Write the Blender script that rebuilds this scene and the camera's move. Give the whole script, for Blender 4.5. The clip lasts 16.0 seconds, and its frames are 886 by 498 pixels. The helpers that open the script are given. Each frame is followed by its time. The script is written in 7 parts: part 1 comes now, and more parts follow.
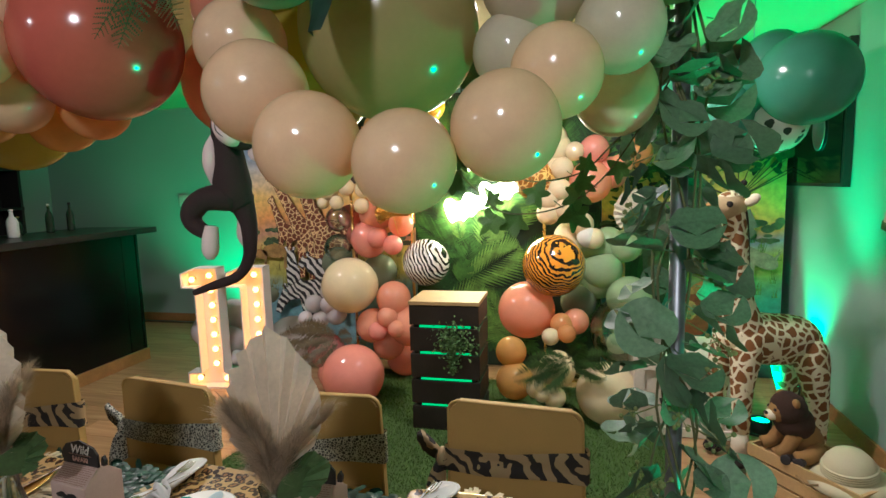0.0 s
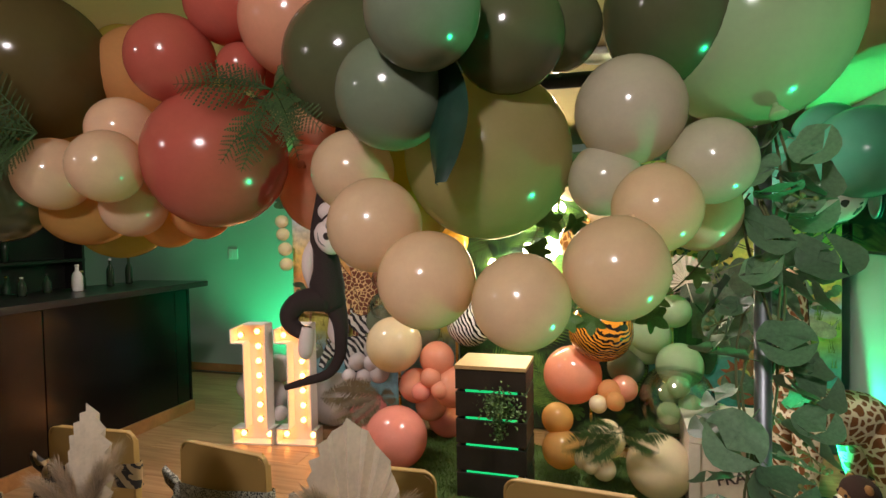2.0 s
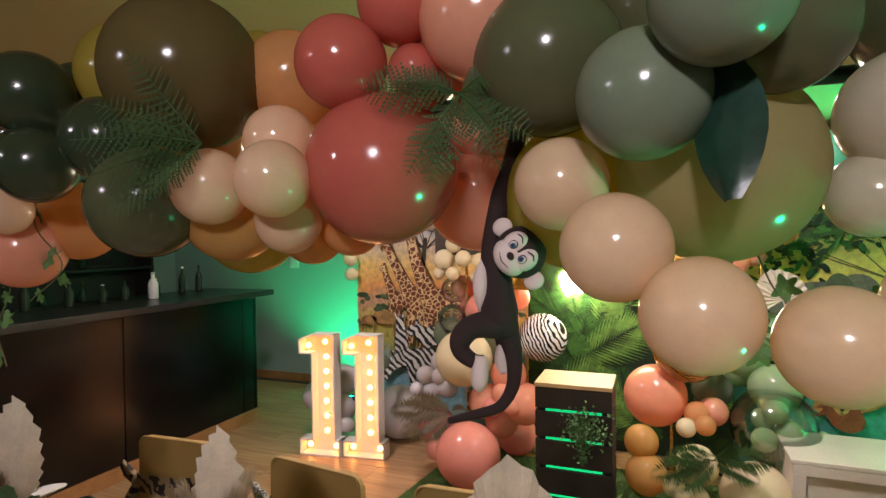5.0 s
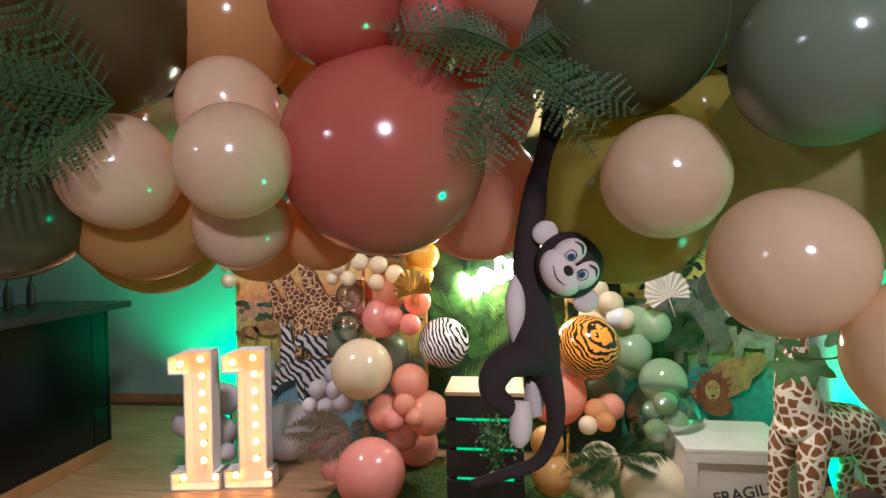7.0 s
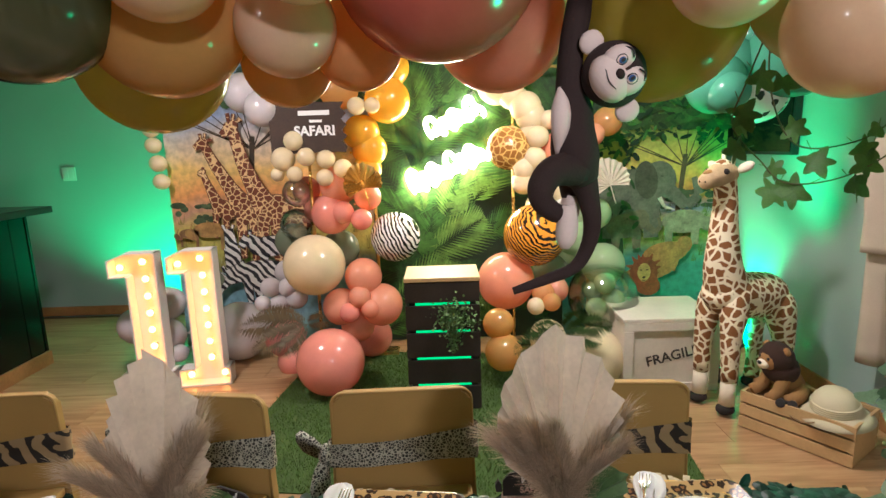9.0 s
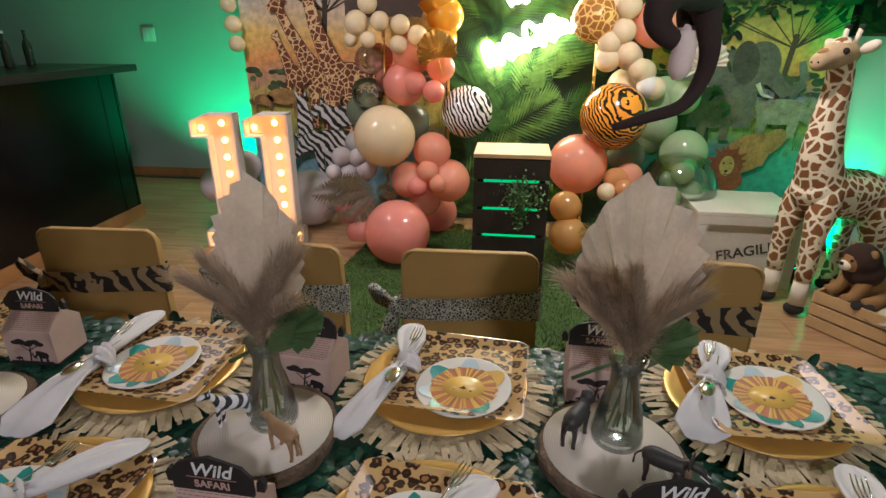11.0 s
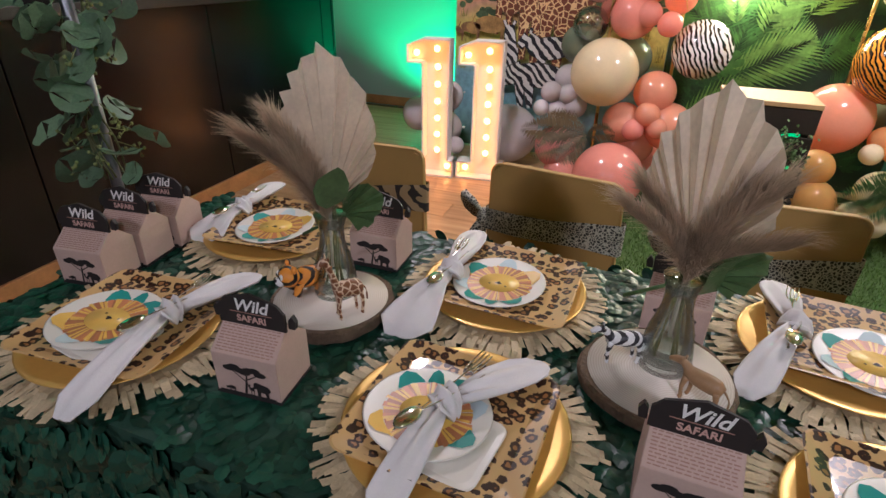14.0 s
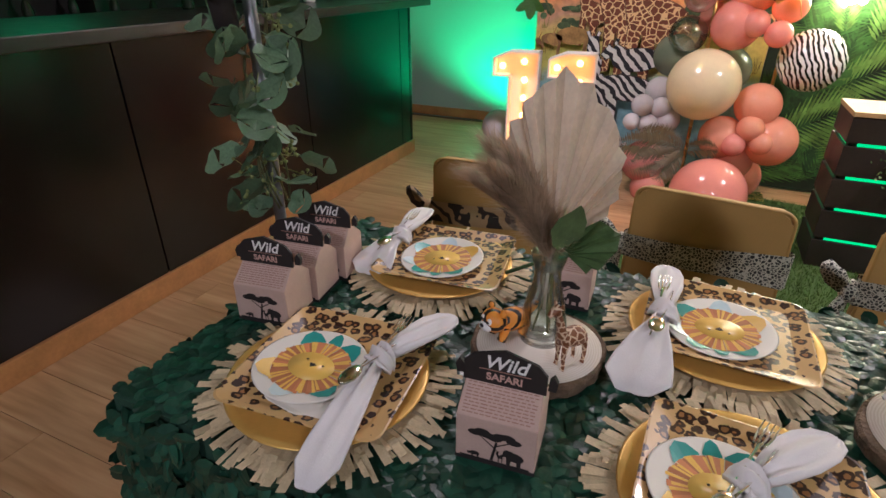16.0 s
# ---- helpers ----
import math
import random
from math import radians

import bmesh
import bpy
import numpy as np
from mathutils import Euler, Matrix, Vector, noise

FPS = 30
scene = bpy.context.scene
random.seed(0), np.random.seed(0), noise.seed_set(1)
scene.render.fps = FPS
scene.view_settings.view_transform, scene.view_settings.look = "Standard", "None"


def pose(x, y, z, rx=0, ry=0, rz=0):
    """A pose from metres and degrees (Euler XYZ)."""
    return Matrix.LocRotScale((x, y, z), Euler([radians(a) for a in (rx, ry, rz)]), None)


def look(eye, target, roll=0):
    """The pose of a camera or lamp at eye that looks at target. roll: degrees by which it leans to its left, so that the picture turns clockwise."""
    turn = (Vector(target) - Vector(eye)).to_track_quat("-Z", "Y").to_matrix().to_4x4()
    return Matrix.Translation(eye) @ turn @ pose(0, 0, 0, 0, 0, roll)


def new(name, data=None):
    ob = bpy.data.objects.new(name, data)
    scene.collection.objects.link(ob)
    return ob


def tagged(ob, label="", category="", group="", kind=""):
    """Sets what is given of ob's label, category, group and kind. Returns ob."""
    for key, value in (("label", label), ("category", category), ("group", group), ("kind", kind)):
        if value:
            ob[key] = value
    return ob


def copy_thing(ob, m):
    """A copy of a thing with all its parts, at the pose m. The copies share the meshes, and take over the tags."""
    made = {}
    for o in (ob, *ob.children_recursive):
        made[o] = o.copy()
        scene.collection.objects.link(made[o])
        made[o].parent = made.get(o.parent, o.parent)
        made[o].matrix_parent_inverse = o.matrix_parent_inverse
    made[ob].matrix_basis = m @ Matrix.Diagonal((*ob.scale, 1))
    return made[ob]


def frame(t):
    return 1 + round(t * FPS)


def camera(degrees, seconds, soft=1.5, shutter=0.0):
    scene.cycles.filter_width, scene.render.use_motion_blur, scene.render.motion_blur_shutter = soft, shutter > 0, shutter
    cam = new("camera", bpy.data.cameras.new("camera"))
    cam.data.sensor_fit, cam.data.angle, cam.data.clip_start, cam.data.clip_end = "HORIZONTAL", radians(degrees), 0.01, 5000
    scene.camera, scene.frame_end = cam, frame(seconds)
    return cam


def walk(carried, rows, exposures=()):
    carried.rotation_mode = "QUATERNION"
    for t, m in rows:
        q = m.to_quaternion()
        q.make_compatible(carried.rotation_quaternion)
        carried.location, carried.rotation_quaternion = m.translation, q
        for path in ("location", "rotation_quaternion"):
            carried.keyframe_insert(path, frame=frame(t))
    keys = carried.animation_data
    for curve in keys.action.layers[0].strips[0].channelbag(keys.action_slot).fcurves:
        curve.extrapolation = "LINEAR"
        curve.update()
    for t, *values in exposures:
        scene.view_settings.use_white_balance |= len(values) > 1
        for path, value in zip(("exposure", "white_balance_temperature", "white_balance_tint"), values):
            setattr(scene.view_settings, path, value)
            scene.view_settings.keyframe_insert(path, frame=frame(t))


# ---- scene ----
cam = camera(78.5, 16.0)
METRES, EYE, TILT, LEAN, TURN = 1.88, 1.449, 0.0, 0.0, 13.6
ROWS = [
    (0.0, 0.0, 0.0, 0.0, -0.21, -6.96, 1.72),
    (0.5, -0.0049, 0.0024, 0.016, -0.5, -5.56, 1.71),
    (1.0, -0.0172, -0.0022, 0.0323, -0.15, -4.1, 1.63),
    (1.5, -0.0292, -0.0101, 0.0453, 1.28, -2.84, 1.33),
    (2.0, -0.0446, -0.0165, 0.052, 3.26, -1.85, 1.14),
    (2.5, -0.0617, -0.0242, 0.0558, 5.22, -1.32, 1.02),
    (3.0, -0.0804, -0.0276, 0.0575, 6.97, -1.32, 1.03),
    (3.5, -0.1039, -0.0289, 0.0586, 8.67, -1.52, 1.16),
    (6.0, -0.2123, 0.0819, 0.0674, 3.34, -0.25, -0.37),
    (6.5, -0.2421, 0.1132, 0.0703, -2.24, -0.4, 0.1),
    (7.0, -0.2752, 0.1288, 0.0693, -6.3, -1.01, 1.03),
    (7.5, -0.302, 0.1373, 0.0567, -9.54, -2.67, 1.75),
    (8.0, -0.3266, 0.1293, 0.0418, -12.21, -4.83, 2.03),
    (8.5, -0.3436, 0.1298, 0.0277, -13.79, -7.34, 1.95),
    (9.0, -0.355, 0.1297, 0.0093, -13.9, -10.53, 1.79),
    (11.5, -0.3958, 0.1227, -0.0333, -4.21, -24.25, -0.3),
    (12.0, -0.4441, 0.1282, -0.038, -1.98, -25.95, -0.21),
    (12.5, -0.4932, 0.1257, -0.0451, 0.46, -26.98, -0.32),
    (13.0, -0.5415, 0.1215, -0.0542, 3.01, -27.54, -0.54),
    (13.5, -0.5835, 0.1339, -0.0627, 5.48, -27.76, -0.78),
    (14.0, -0.6393, 0.1623, -0.0671, 7.62, -27.99, -1.06),
    (14.5, -0.6809, 0.1854, -0.0725, 9.44, -28.17, -1.19),
    (15.0, -0.7259, 0.1977, -0.074, 10.88, -28.11, -0.95),
    (15.5, -0.7851, 0.1942, -0.0643, 10.93, -27.64, -0.45),
    (16.0, -0.8251, 0.193, -0.0653, 10.76, -27.13, -0.11),
]
walk(cam, [(t, pose(0, 0, EYE, TILT, LEAN, TURN) @ pose(METRES * x, METRES * y, METRES * z, 90 + pitch, roll, yaw)) for t, x, y, z, yaw, pitch, roll in ROWS], exposures=[(0.0, -0.20, 6200, 1), (1.5, -0.18, 6850, 6), (2.5, -0.18, 7300, 9), (3.5, -0.16, 7600, 11), (6.0, -0.10, 5950, 10), (7.5, 0.0, 5800, 9), (8.5, 0.12, 6200, 7), (9.2, 0.12, 6400, 7), (11.3, -0.34, 6150, 9), (12.5, -0.20, 6000, 12), (14.0, -0.04, 6000, 13), (16.0, 0.04, 6100, 14)])

# ---- world and light ----
world = bpy.data.worlds.new("dim_room")
world.use_nodes = True
world.node_tree.nodes["Background"].inputs[0].default_value = (0.005, 0.005, 0.006, 1)
world.node_tree.nodes["Background"].inputs[1].default_value = 1.0
scene.world = world


def lamp(name, kind, m, energy, colour, **extra):
    data = bpy.data.lights.new(name, kind)
    data.energy, data.color = energy, colour
    for key, value in extra.items():
        if key == "size":
            data.size = value
        elif key == "spot":
            data.spot_size, data.spot_blend = radians(value), 0.6
        elif key == "soft":
            data.shadow_soft_size = value
    ob = new(name, data)
    ob.matrix_world = m
    return ob


WARM = (1.0, 0.86, 0.88)
COOL = (1.0, 0.94, 1.02)
GREEN = (0.0, 1.0, 0.40)
DOWNLIGHTS = [(-0.20, -1.15), (-2.4, -1.0), (-4.5, 1.2), (-2.25, 2.45), (-0.10, 2.45)]
for k, (lx, ly) in enumerate(DOWNLIGHTS):
    lamp("downlight", "AREA", look((lx, ly, 2.25), (lx, ly + (4.4, 0.25, 0, 0.5, 0.5)[k], (0.75, 0, 0, 0, 0)[k])), (28, 13.5, 0.8, 28, 40)[k], COOL if k < 2 else WARM, size=0.16)
lamp("uplight_beam", "SPOT", look((-3.05, 4.50, 0.12), (-3.15, 5.05, 1.1)), 145, GREEN, spot=125, soft=0.05)
lamp("uplight_beam", "SPOT", look((1.37, 3.80, 0.14), (1.47, 3.62, 1.5)), 210, GREEN, spot=58, soft=0.05)
lamp("uplight_beam", "SPOT", look((1.02, 3.22, 0.14), (1.16, 3.12, 2.3)), 320, GREEN, spot=58, soft=0.05)
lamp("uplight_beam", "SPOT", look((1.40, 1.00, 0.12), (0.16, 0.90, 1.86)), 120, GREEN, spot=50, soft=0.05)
# added green fill over the bar, without any fixture behind it
lamp("bar_led", "AREA", look((-5.2, 2.2, 2.0), (-4.2, 2.2, 0.9)), 1.2, GREEN, size=0.5)

# ---- materials ----


def nodes_of(name):
    m = bpy.data.materials.new(name)
    m.use_nodes = True
    t = m.node_tree
    return m, t.nodes, t.links, t.nodes["Principled BSDF"]


def mixed(n, l, fac, a, b):
    """A colour mix; a and b are colours or sockets."""
    x = n.new("ShaderNodeMix")
    x.data_type = "RGBA"
    for slot, v in ((0, fac), (6, a), (7, b)):
        if isinstance(v, bpy.types.NodeSocket):
            l.new(v, x.inputs[slot])
        elif slot == 0:
            x.inputs[0].default_value = v
        else:
            x.inputs[slot].default_value = (*v[:3], 1)
    return x.outputs[2]


def math_node(n, l, op, a, b=0.0):
    x = n.new("ShaderNodeMath")
    x.operation = op
    for slot, v in ((0, a), (1, b)):
        if isinstance(v, bpy.types.NodeSocket):
            l.new(v, x.inputs[slot])
        else:
            x.inputs[slot].default_value = v
    return x.outputs[0]


def ramp(n, l, fac, stops, sharp=False):
    x = n.new("ShaderNodeValToRGB")
    x.color_ramp.interpolation = "CONSTANT" if sharp else "LINEAR"
    e = x.color_ramp.elements
    while len(e) < len(stops):
        e.new(0.5)
    for k, (p, c) in enumerate(stops):
        e[k].position, e[k].color = p, (*c, 1)
    l.new(fac, x.inputs[0])
    return x.outputs[0]


def coords(n):
    return n.new("ShaderNodeTexCoord").outputs["Object"]


def texture(n, l, kind, vec, scale, **kw):
    x = n.new(kind)
    l.new(vec, x.inputs["Vector"])
    x.inputs["Scale"].default_value = scale
    for k, v in kw.items():
        x.inputs[k].default_value = v
    return x


def relief(n, l, bsdf, height, strength, distance):
    b = n.new("ShaderNodeBump")
    b.inputs["Strength"].default_value, b.inputs["Distance"].default_value = strength, distance
    l.new(height, b.inputs["Height"])
    l.new(b.outputs[0], bsdf.inputs["Normal"])


def surface(name, colour, rough=0.6, metal=0.0, vary=0.2, scale=6.0, fine=70.0, bump=0.15, deep=0.002, random_tone=0.0, coat=0.0, see=0.0, island=0.0):
    """Plain surface with variation at two scales, fine relief and uneven gloss."""
    m, n, l, b = nodes_of(name)
    c = coords(n)
    big = texture(n, l, "ShaderNodeTexNoise", c, scale, Detail=4.0).outputs["Fac"]
    small = texture(n, l, "ShaderNodeTexNoise", c, fine, Detail=6.0).outputs["Fac"]
    both = math_node(n, l, "ADD", math_node(n, l, "MULTIPLY", big, 0.65), math_node(n, l, "MULTIPLY", small, 0.35))
    tone = ramp(n, l, both, [(0.3, [v * (1 - vary) for v in colour]), (0.7, [min(1, v * (1 + vary * 0.6)) for v in colour])])
    if random_tone or island:
        if island:
            r = n.new("ShaderNodeNewGeometry").outputs["Random Per Island"]
        else:
            r = n.new("ShaderNodeObjectInfo").outputs["Random"]
        k = island or random_tone
        g = ramp(n, l, r, [(0.0, (1 - k,) * 3), (1.0, (1, 1, 1))])
        x = n.new("ShaderNodeMix")
        x.data_type, x.blend_type = "RGBA", "MULTIPLY"
        x.inputs[0].default_value = 1
        l.new(tone, x.inputs[6])
        l.new(g, x.inputs[7])
        tone = x.outputs[2]
    l.new(tone, b.inputs["Base Color"])
    b.inputs["Metallic"].default_value = metal
    l.new(math_node(n, l, "ADD", math_node(n, l, "MULTIPLY", big, 0.2), rough - 0.1), b.inputs["Roughness"])
    b.inputs["Coat Weight"].default_value = coat
    if bump:
        relief(n, l, b, small, bump, deep)
    if see:
        t = n.new("ShaderNodeBsdfTranslucent")
        l.new(tone, t.inputs[0])
        x = n.new("ShaderNodeMixShader")
        x.inputs[0].default_value = see
        l.new(b.outputs[0], x.inputs[1])
        l.new(t.outputs[0], x.inputs[2])
        l.new(x.outputs[0], n["Material Output"].inputs[0])
    return m


def glow(name, colour, strength):
    m, n, l, b = nodes_of(name)
    b.inputs["Base Color"].default_value = (*colour, 1)
    b.inputs["Emission Color"].default_value = (*colour, 1)
    b.inputs["Emission Strength"].default_value = strength
    return m


def striped(name, light, dark, scale, warp, width=0.5, rough=0.6, coat=0.0, wild=0.7):
    m, n, l, b = nodes_of(name)
    w = texture(n, l, "ShaderNodeTexWave", coords(n), scale, Distortion=warp, Detail=2.0)
    w.inputs["Detail Scale"].default_value = wild
    w.bands_direction = "DIAGONAL"
    l.new(ramp(n, l, w.outputs["Fac"], [(0.0, dark), (width - 0.04, dark), (width, light), (1.0, light)]), b.inputs["Base Color"])
    b.inputs["Roughness"].default_value, b.inputs["Coat Weight"].default_value = rough, coat
    relief(n, l, b, texture(n, l, "ShaderNodeTexNoise", coords(n), 90.0).outputs["Fac"], 0.1, 0.001)
    return m


def spotted(name, ground, ring, core, scale, rough=0.5, coat=0.0, inner=0.26, outer=0.46):
    """Rosettes: broken dark rings round a brown heart."""
    m, n, l, b = nodes_of(name)
    c = coords(n)
    warp = texture(n, l, "ShaderNodeTexNoise", c, scale * 1.6, Detail=2.0).outputs["Color"]
    add = n.new("ShaderNodeVectorMath")
    add.operation = "MULTIPLY_ADD"
    l.new(warp, add.inputs[0])
    add.inputs[1].default_value = (0.5 / scale,) * 3
    l.new(c, add.inputs[2])
    v = texture(n, l, "ShaderNodeTexVoronoi", add.outputs[0], scale)
    v.inputs["Randomness"].default_value = 0.75
    gaps = texture(n, l, "ShaderNodeTexNoise", c, scale * 2.3, Detail=1.0).outputs["Fac"]
    d = math_node(n, l, "ADD", v.outputs["Distance"], math_node(n, l, "MULTIPLY", math_node(n, l, "SUBTRACT", gaps, 0.5), 0.36))
    l.new(ramp(n, l, d, [(0.0, core), (inner, core), (inner + 0.04, ring), (outer, ring), (outer + 0.04, ground), (1.0, ground)]), b.inputs["Base Color"])
    b.inputs["Roughness"].default_value, b.inputs["Coat Weight"].default_value = rough, coat
    return m


def netted(name, patch, line, scale, width, rough=0.85, coat=0.0):
    """Brown patches with pale lines between."""
    m, n, l, b = nodes_of(name)
    c = coords(n)
    warp = texture(n, l, "ShaderNodeTexNoise", c, scale * 0.7, Detail=2.0).outputs["Color"]
    add = n.new("ShaderNodeVectorMath")
    add.operation = "MULTIPLY_ADD"
    l.new(warp, add.inputs[0])
    add.inputs[1].default_value = (0.6 / scale,) * 3
    l.new(c, add.inputs[2])
    v = texture(n, l, "ShaderNodeTexVoronoi", add.outputs[0], scale)
    v.feature = "DISTANCE_TO_EDGE"
    l.new(ramp(n, l, v.outputs["Distance"], [(0.0, line), (width, line), (width + 0.03, patch), (1.0, [x * 0.8 for x in patch])]), b.inputs["Base Color"])
    b.inputs["Roughness"].default_value, b.inputs["Coat Weight"].default_value = rough, coat
    relief(n, l, b, texture(n, l, "ShaderNodeTexNoise", c, 160.0).outputs["Fac"], 0.35, 0.002)
    return m


def latex(name, colour, see=0.22, rough=0.16):
    m = surface(name, colour, rough=rough, vary=0.06, scale=3, fine=14, bump=0.02, deep=0.004, random_tone=0.08, see=see)
    m.node_tree.nodes["Principled BSDF"].inputs["Specular IOR Level"].default_value = 0.75
    return m


BALLOON = {
    "peach": latex("peach_latex", (1.0, 0.69, 0.46), 0.40), "olive": latex("olive_latex", (0.125, 0.13, 0.065), 0.3),
    "olive_clear": latex("thin_olive_latex", (0.58, 0.47, 0.23), 0.6), "sage": latex("sage_latex", (0.21, 0.25, 0.17)),
    "rose": latex("rose_latex", (0.68, 0.155, 0.115), 0.32), "apricot": latex("apricot_latex", (0.88, 0.48, 0.20), 0.55),
    "ochre": latex("ochre_latex", (0.58, 0.47, 0.10), 0.6), "amber": latex("amber_latex", (0.85, 0.50, 0.17), 0.5),
    "salmon": latex("salmon_latex", (0.98, 0.46, 0.30), 0.4), "grey": latex("warm_grey_latex", (0.74, 0.64, 0.50), 0.4),
    "mint": latex("mint_latex", (0.54, 0.70, 0.42), 0.45), "cream": latex("cream_latex", (0.93, 0.79, 0.52), 0.3),
    "forest": latex("forest_latex", (0.040, 0.058, 0.030), 0.12), "coral": latex("coral_latex", (0.96, 0.38, 0.30), 0.32),
    "lilac": latex("lilac_grey_latex", (0.74, 0.69, 0.70), 0.2), "pink": latex("pink_latex", (0.80, 0.30, 0.28), 0.4),
    "yellow": latex("yellow_latex", (0.88, 0.50, 0.05), 0.35), "white": latex("white_latex", (0.85, 0.83, 0.76), 0.25),
    "umber": latex("umber_latex", (0.21, 0.155, 0.06), 0.5), "green": latex("green_latex", (0.10, 0.42, 0.27), 0.4),
}


def clear_film(name, tint=(0.97, 1, 0.98), gloss=0.16, rough=0.05):
    m, n, l, b = nodes_of(name)
    t, g, x, f = n.new("ShaderNodeBsdfTransparent"), n.new("ShaderNodeBsdfGlossy"), n.new("ShaderNodeMixShader"), n.new("ShaderNodeFresnel")
    t.inputs[0].default_value = (*tint, 1)
    g.inputs["Roughness"].default_value = rough
    f.inputs[0].default_value = 1.45
    l.new(math_node(n, l, "ADD", math_node(n, l, "MULTIPLY", f.outputs[0], 0.8), gloss * 0.25), x.inputs[0])
    l.new(t.outputs[0], x.inputs[1])
    l.new(g.outputs[0], x.inputs[2])
    l.new(x.outputs[0], n["Material Output"].inputs[0])
    return m


BALLOON["clear"] = clear_film("clear_balloon_film", (0.86, 0.92, 0.88), 0.75, 0.07)
GLASS = clear_film("vase_glass", (0.93, 0.98, 0.96), 0.25, 0.02)
FOIL_ZEBRA = striped("zebra_foil", (0.82, 0.8, 0.76), (0.012, 0.011, 0.012), 2.5, 7.0, 0.46, 0.16, 0.4, 0.8)
FOIL_TIGER = striped("tiger_foil", (0.80, 0.31, 0.035), (0.02, 0.012, 0.008), 3.6, 9.0, 0.48, 0.16, 0.4, 0.7)
FOIL_GIRAFFE = netted("giraffe_foil", (0.36, 0.15, 0.035), (0.82, 0.52, 0.16), 3.0, 0.06, 0.18, 0.4)
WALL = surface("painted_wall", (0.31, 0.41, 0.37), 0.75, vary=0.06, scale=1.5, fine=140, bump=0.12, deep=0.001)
CEILING = surface("cream_ceiling_paint", (0.44, 0.34, 0.17), 0.8, vary=0.06, scale=1.2, fine=120, bump=0.08, deep=0.001)
BASE_WOOD = surface("skirting_wood", (0.40, 0.19, 0.07), 0.45, vary=0.3, scale=9, fine=60)
BAR_PANEL = surface("dark_bar_laminate", (0.005, 0.004, 0.004), 0.22, vary=0.4, scale=3, fine=40, bump=0.05)
BAR_PANEL.node_tree.nodes["Principled BSDF"].inputs["Specular IOR Level"].default_value = 0.42
BAR_TOP = surface("bar_top_stone", (0.02, 0.019, 0.018), 0.32, vary=0.4, scale=14, fine=120, bump=0.05)
DARK = surface("dark_shelf", (0.02, 0.018, 0.016), 0.6, vary=0.4)
FLOOR_BASE = surface("floor_joint", (0.12, 0.08, 0.05), 0.8)
TABLE_TOP = surface("table_plastic", (0.55, 0.54, 0.5), 0.6)
STEEL = surface("grey_steel", (0.30, 0.31, 0.34), 0.45, 0.9, vary=0.15)
GOLD_PIPE = surface("gold_pipe", (0.80, 0.53, 0.20), 0.28, 1.0, vary=0.12)
CLOTH = surface("green_cloth", (0.018, 0.065, 0.042), 0.7, vary=0.4, scale=12, fine=200, bump=0.3)
LEAF_CLOTH = surface("satin_leaves", (0.020, 0.098, 0.060), 0.38, vary=0.35, scale=20, fine=160, bump=0.1, island=0.65)
TURF = surface("turf_blades", (0.11, 0.22, 0.035), 0.65, vary=0.3, scale=5, bump=0, island=0.6)
TURF_BACK = surface("turf_backing", (0.05, 0.10, 0.02), 0.9)
KRAFT = surface("kraft_pink_card", (0.56, 0.40, 0.34), 0.75, vary=0.1, scale=20, fine=220, bump=0.1)
BLACK_CARD = surface("black_card", (0.022, 0.018, 0.018), 0.6, vary=0.2)
WHITE_INK = surface("white_ink", (0.86, 0.85, 0.83), 0.6, vary=0.05)
PINK_INK = surface("rose_ink", (0.36, 0.20, 0.16), 0.6, vary=0.05)
STRAW = surface("raffia", (0.72, 0.59, 0.37), 0.7, vary=0.25, scale=30, fine=240, bump=0.3, island=0.35)
STRAW_MAT = surface("raffia_weave", (0.66, 0.53, 0.32), 0.75, vary=0.3, scale=40, fine=200, bump=0.4)
GOLD_PLATE = surface("gold_charger", (0.80, 0.50, 0.14), 0.34, 0.45, vary=0.12, scale=7, fine=90, bump=0.04)
PLATE_RIM = surface("plate_card", (0.82, 0.79, 0.72), 0.35, vary=0.04)
LEOPARD = spotted("leopard_card", (0.62, 0.40, 0.17), (0.035, 0.015, 0.010), (0.36, 0.17, 0.06), 54.0, 0.32, 0.3, 0.20, 0.45)
TEAL = surface("teal_print", (0.035, 0.34, 0.30), 0.35, vary=0.15)
SKY_INK = surface("pale_blue_print", (0.62, 0.76, 0.80), 0.35, vary=0.1)
SUN_INK = surface("yellow_print", (0.85, 0.54, 0.12), 0.35, vary=0.08)
MANE_INK = surface("terracotta_print", (0.68, 0.26, 0.12), 0.35, vary=0.15, island=0.35)
LINEN = surface("white_linen", (0.76, 0.74, 0.74), 0.85, vary=0.08, scale=14, fine=420, bump=0.3)
CUTLERY = surface("polished_cutlery", (0.86, 0.83, 0.76), 0.12, 1.0, vary=0.05, bump=0.0)
BARK = surface("bark", (0.17, 0.115, 0.075), 0.95, vary=0.5, scale=30, fine=140, bump=0.9, deep=0.006)
DRIED = surface("dried_palm", (0.74, 0.64, 0.53), 0.8, vary=0.2, scale=14, fine=120, bump=0.25, see=0.25)
PAMPAS = surface("pampas", (0.78, 0.62, 0.45), 0.9, vary=0.3, scale=20, bump=0, island=0.35, see=0.35)
STEM = surface("plant_stem", (0.12, 0.13, 0.05), 0.7, vary=0.3)
EUCALYPT = surface("eucalyptus_leaf", (0.20, 0.34, 0.20), 0.5, vary=0.35, scale=12, fine=60, bump=0.15, random_tone=0.55, see=0.12)
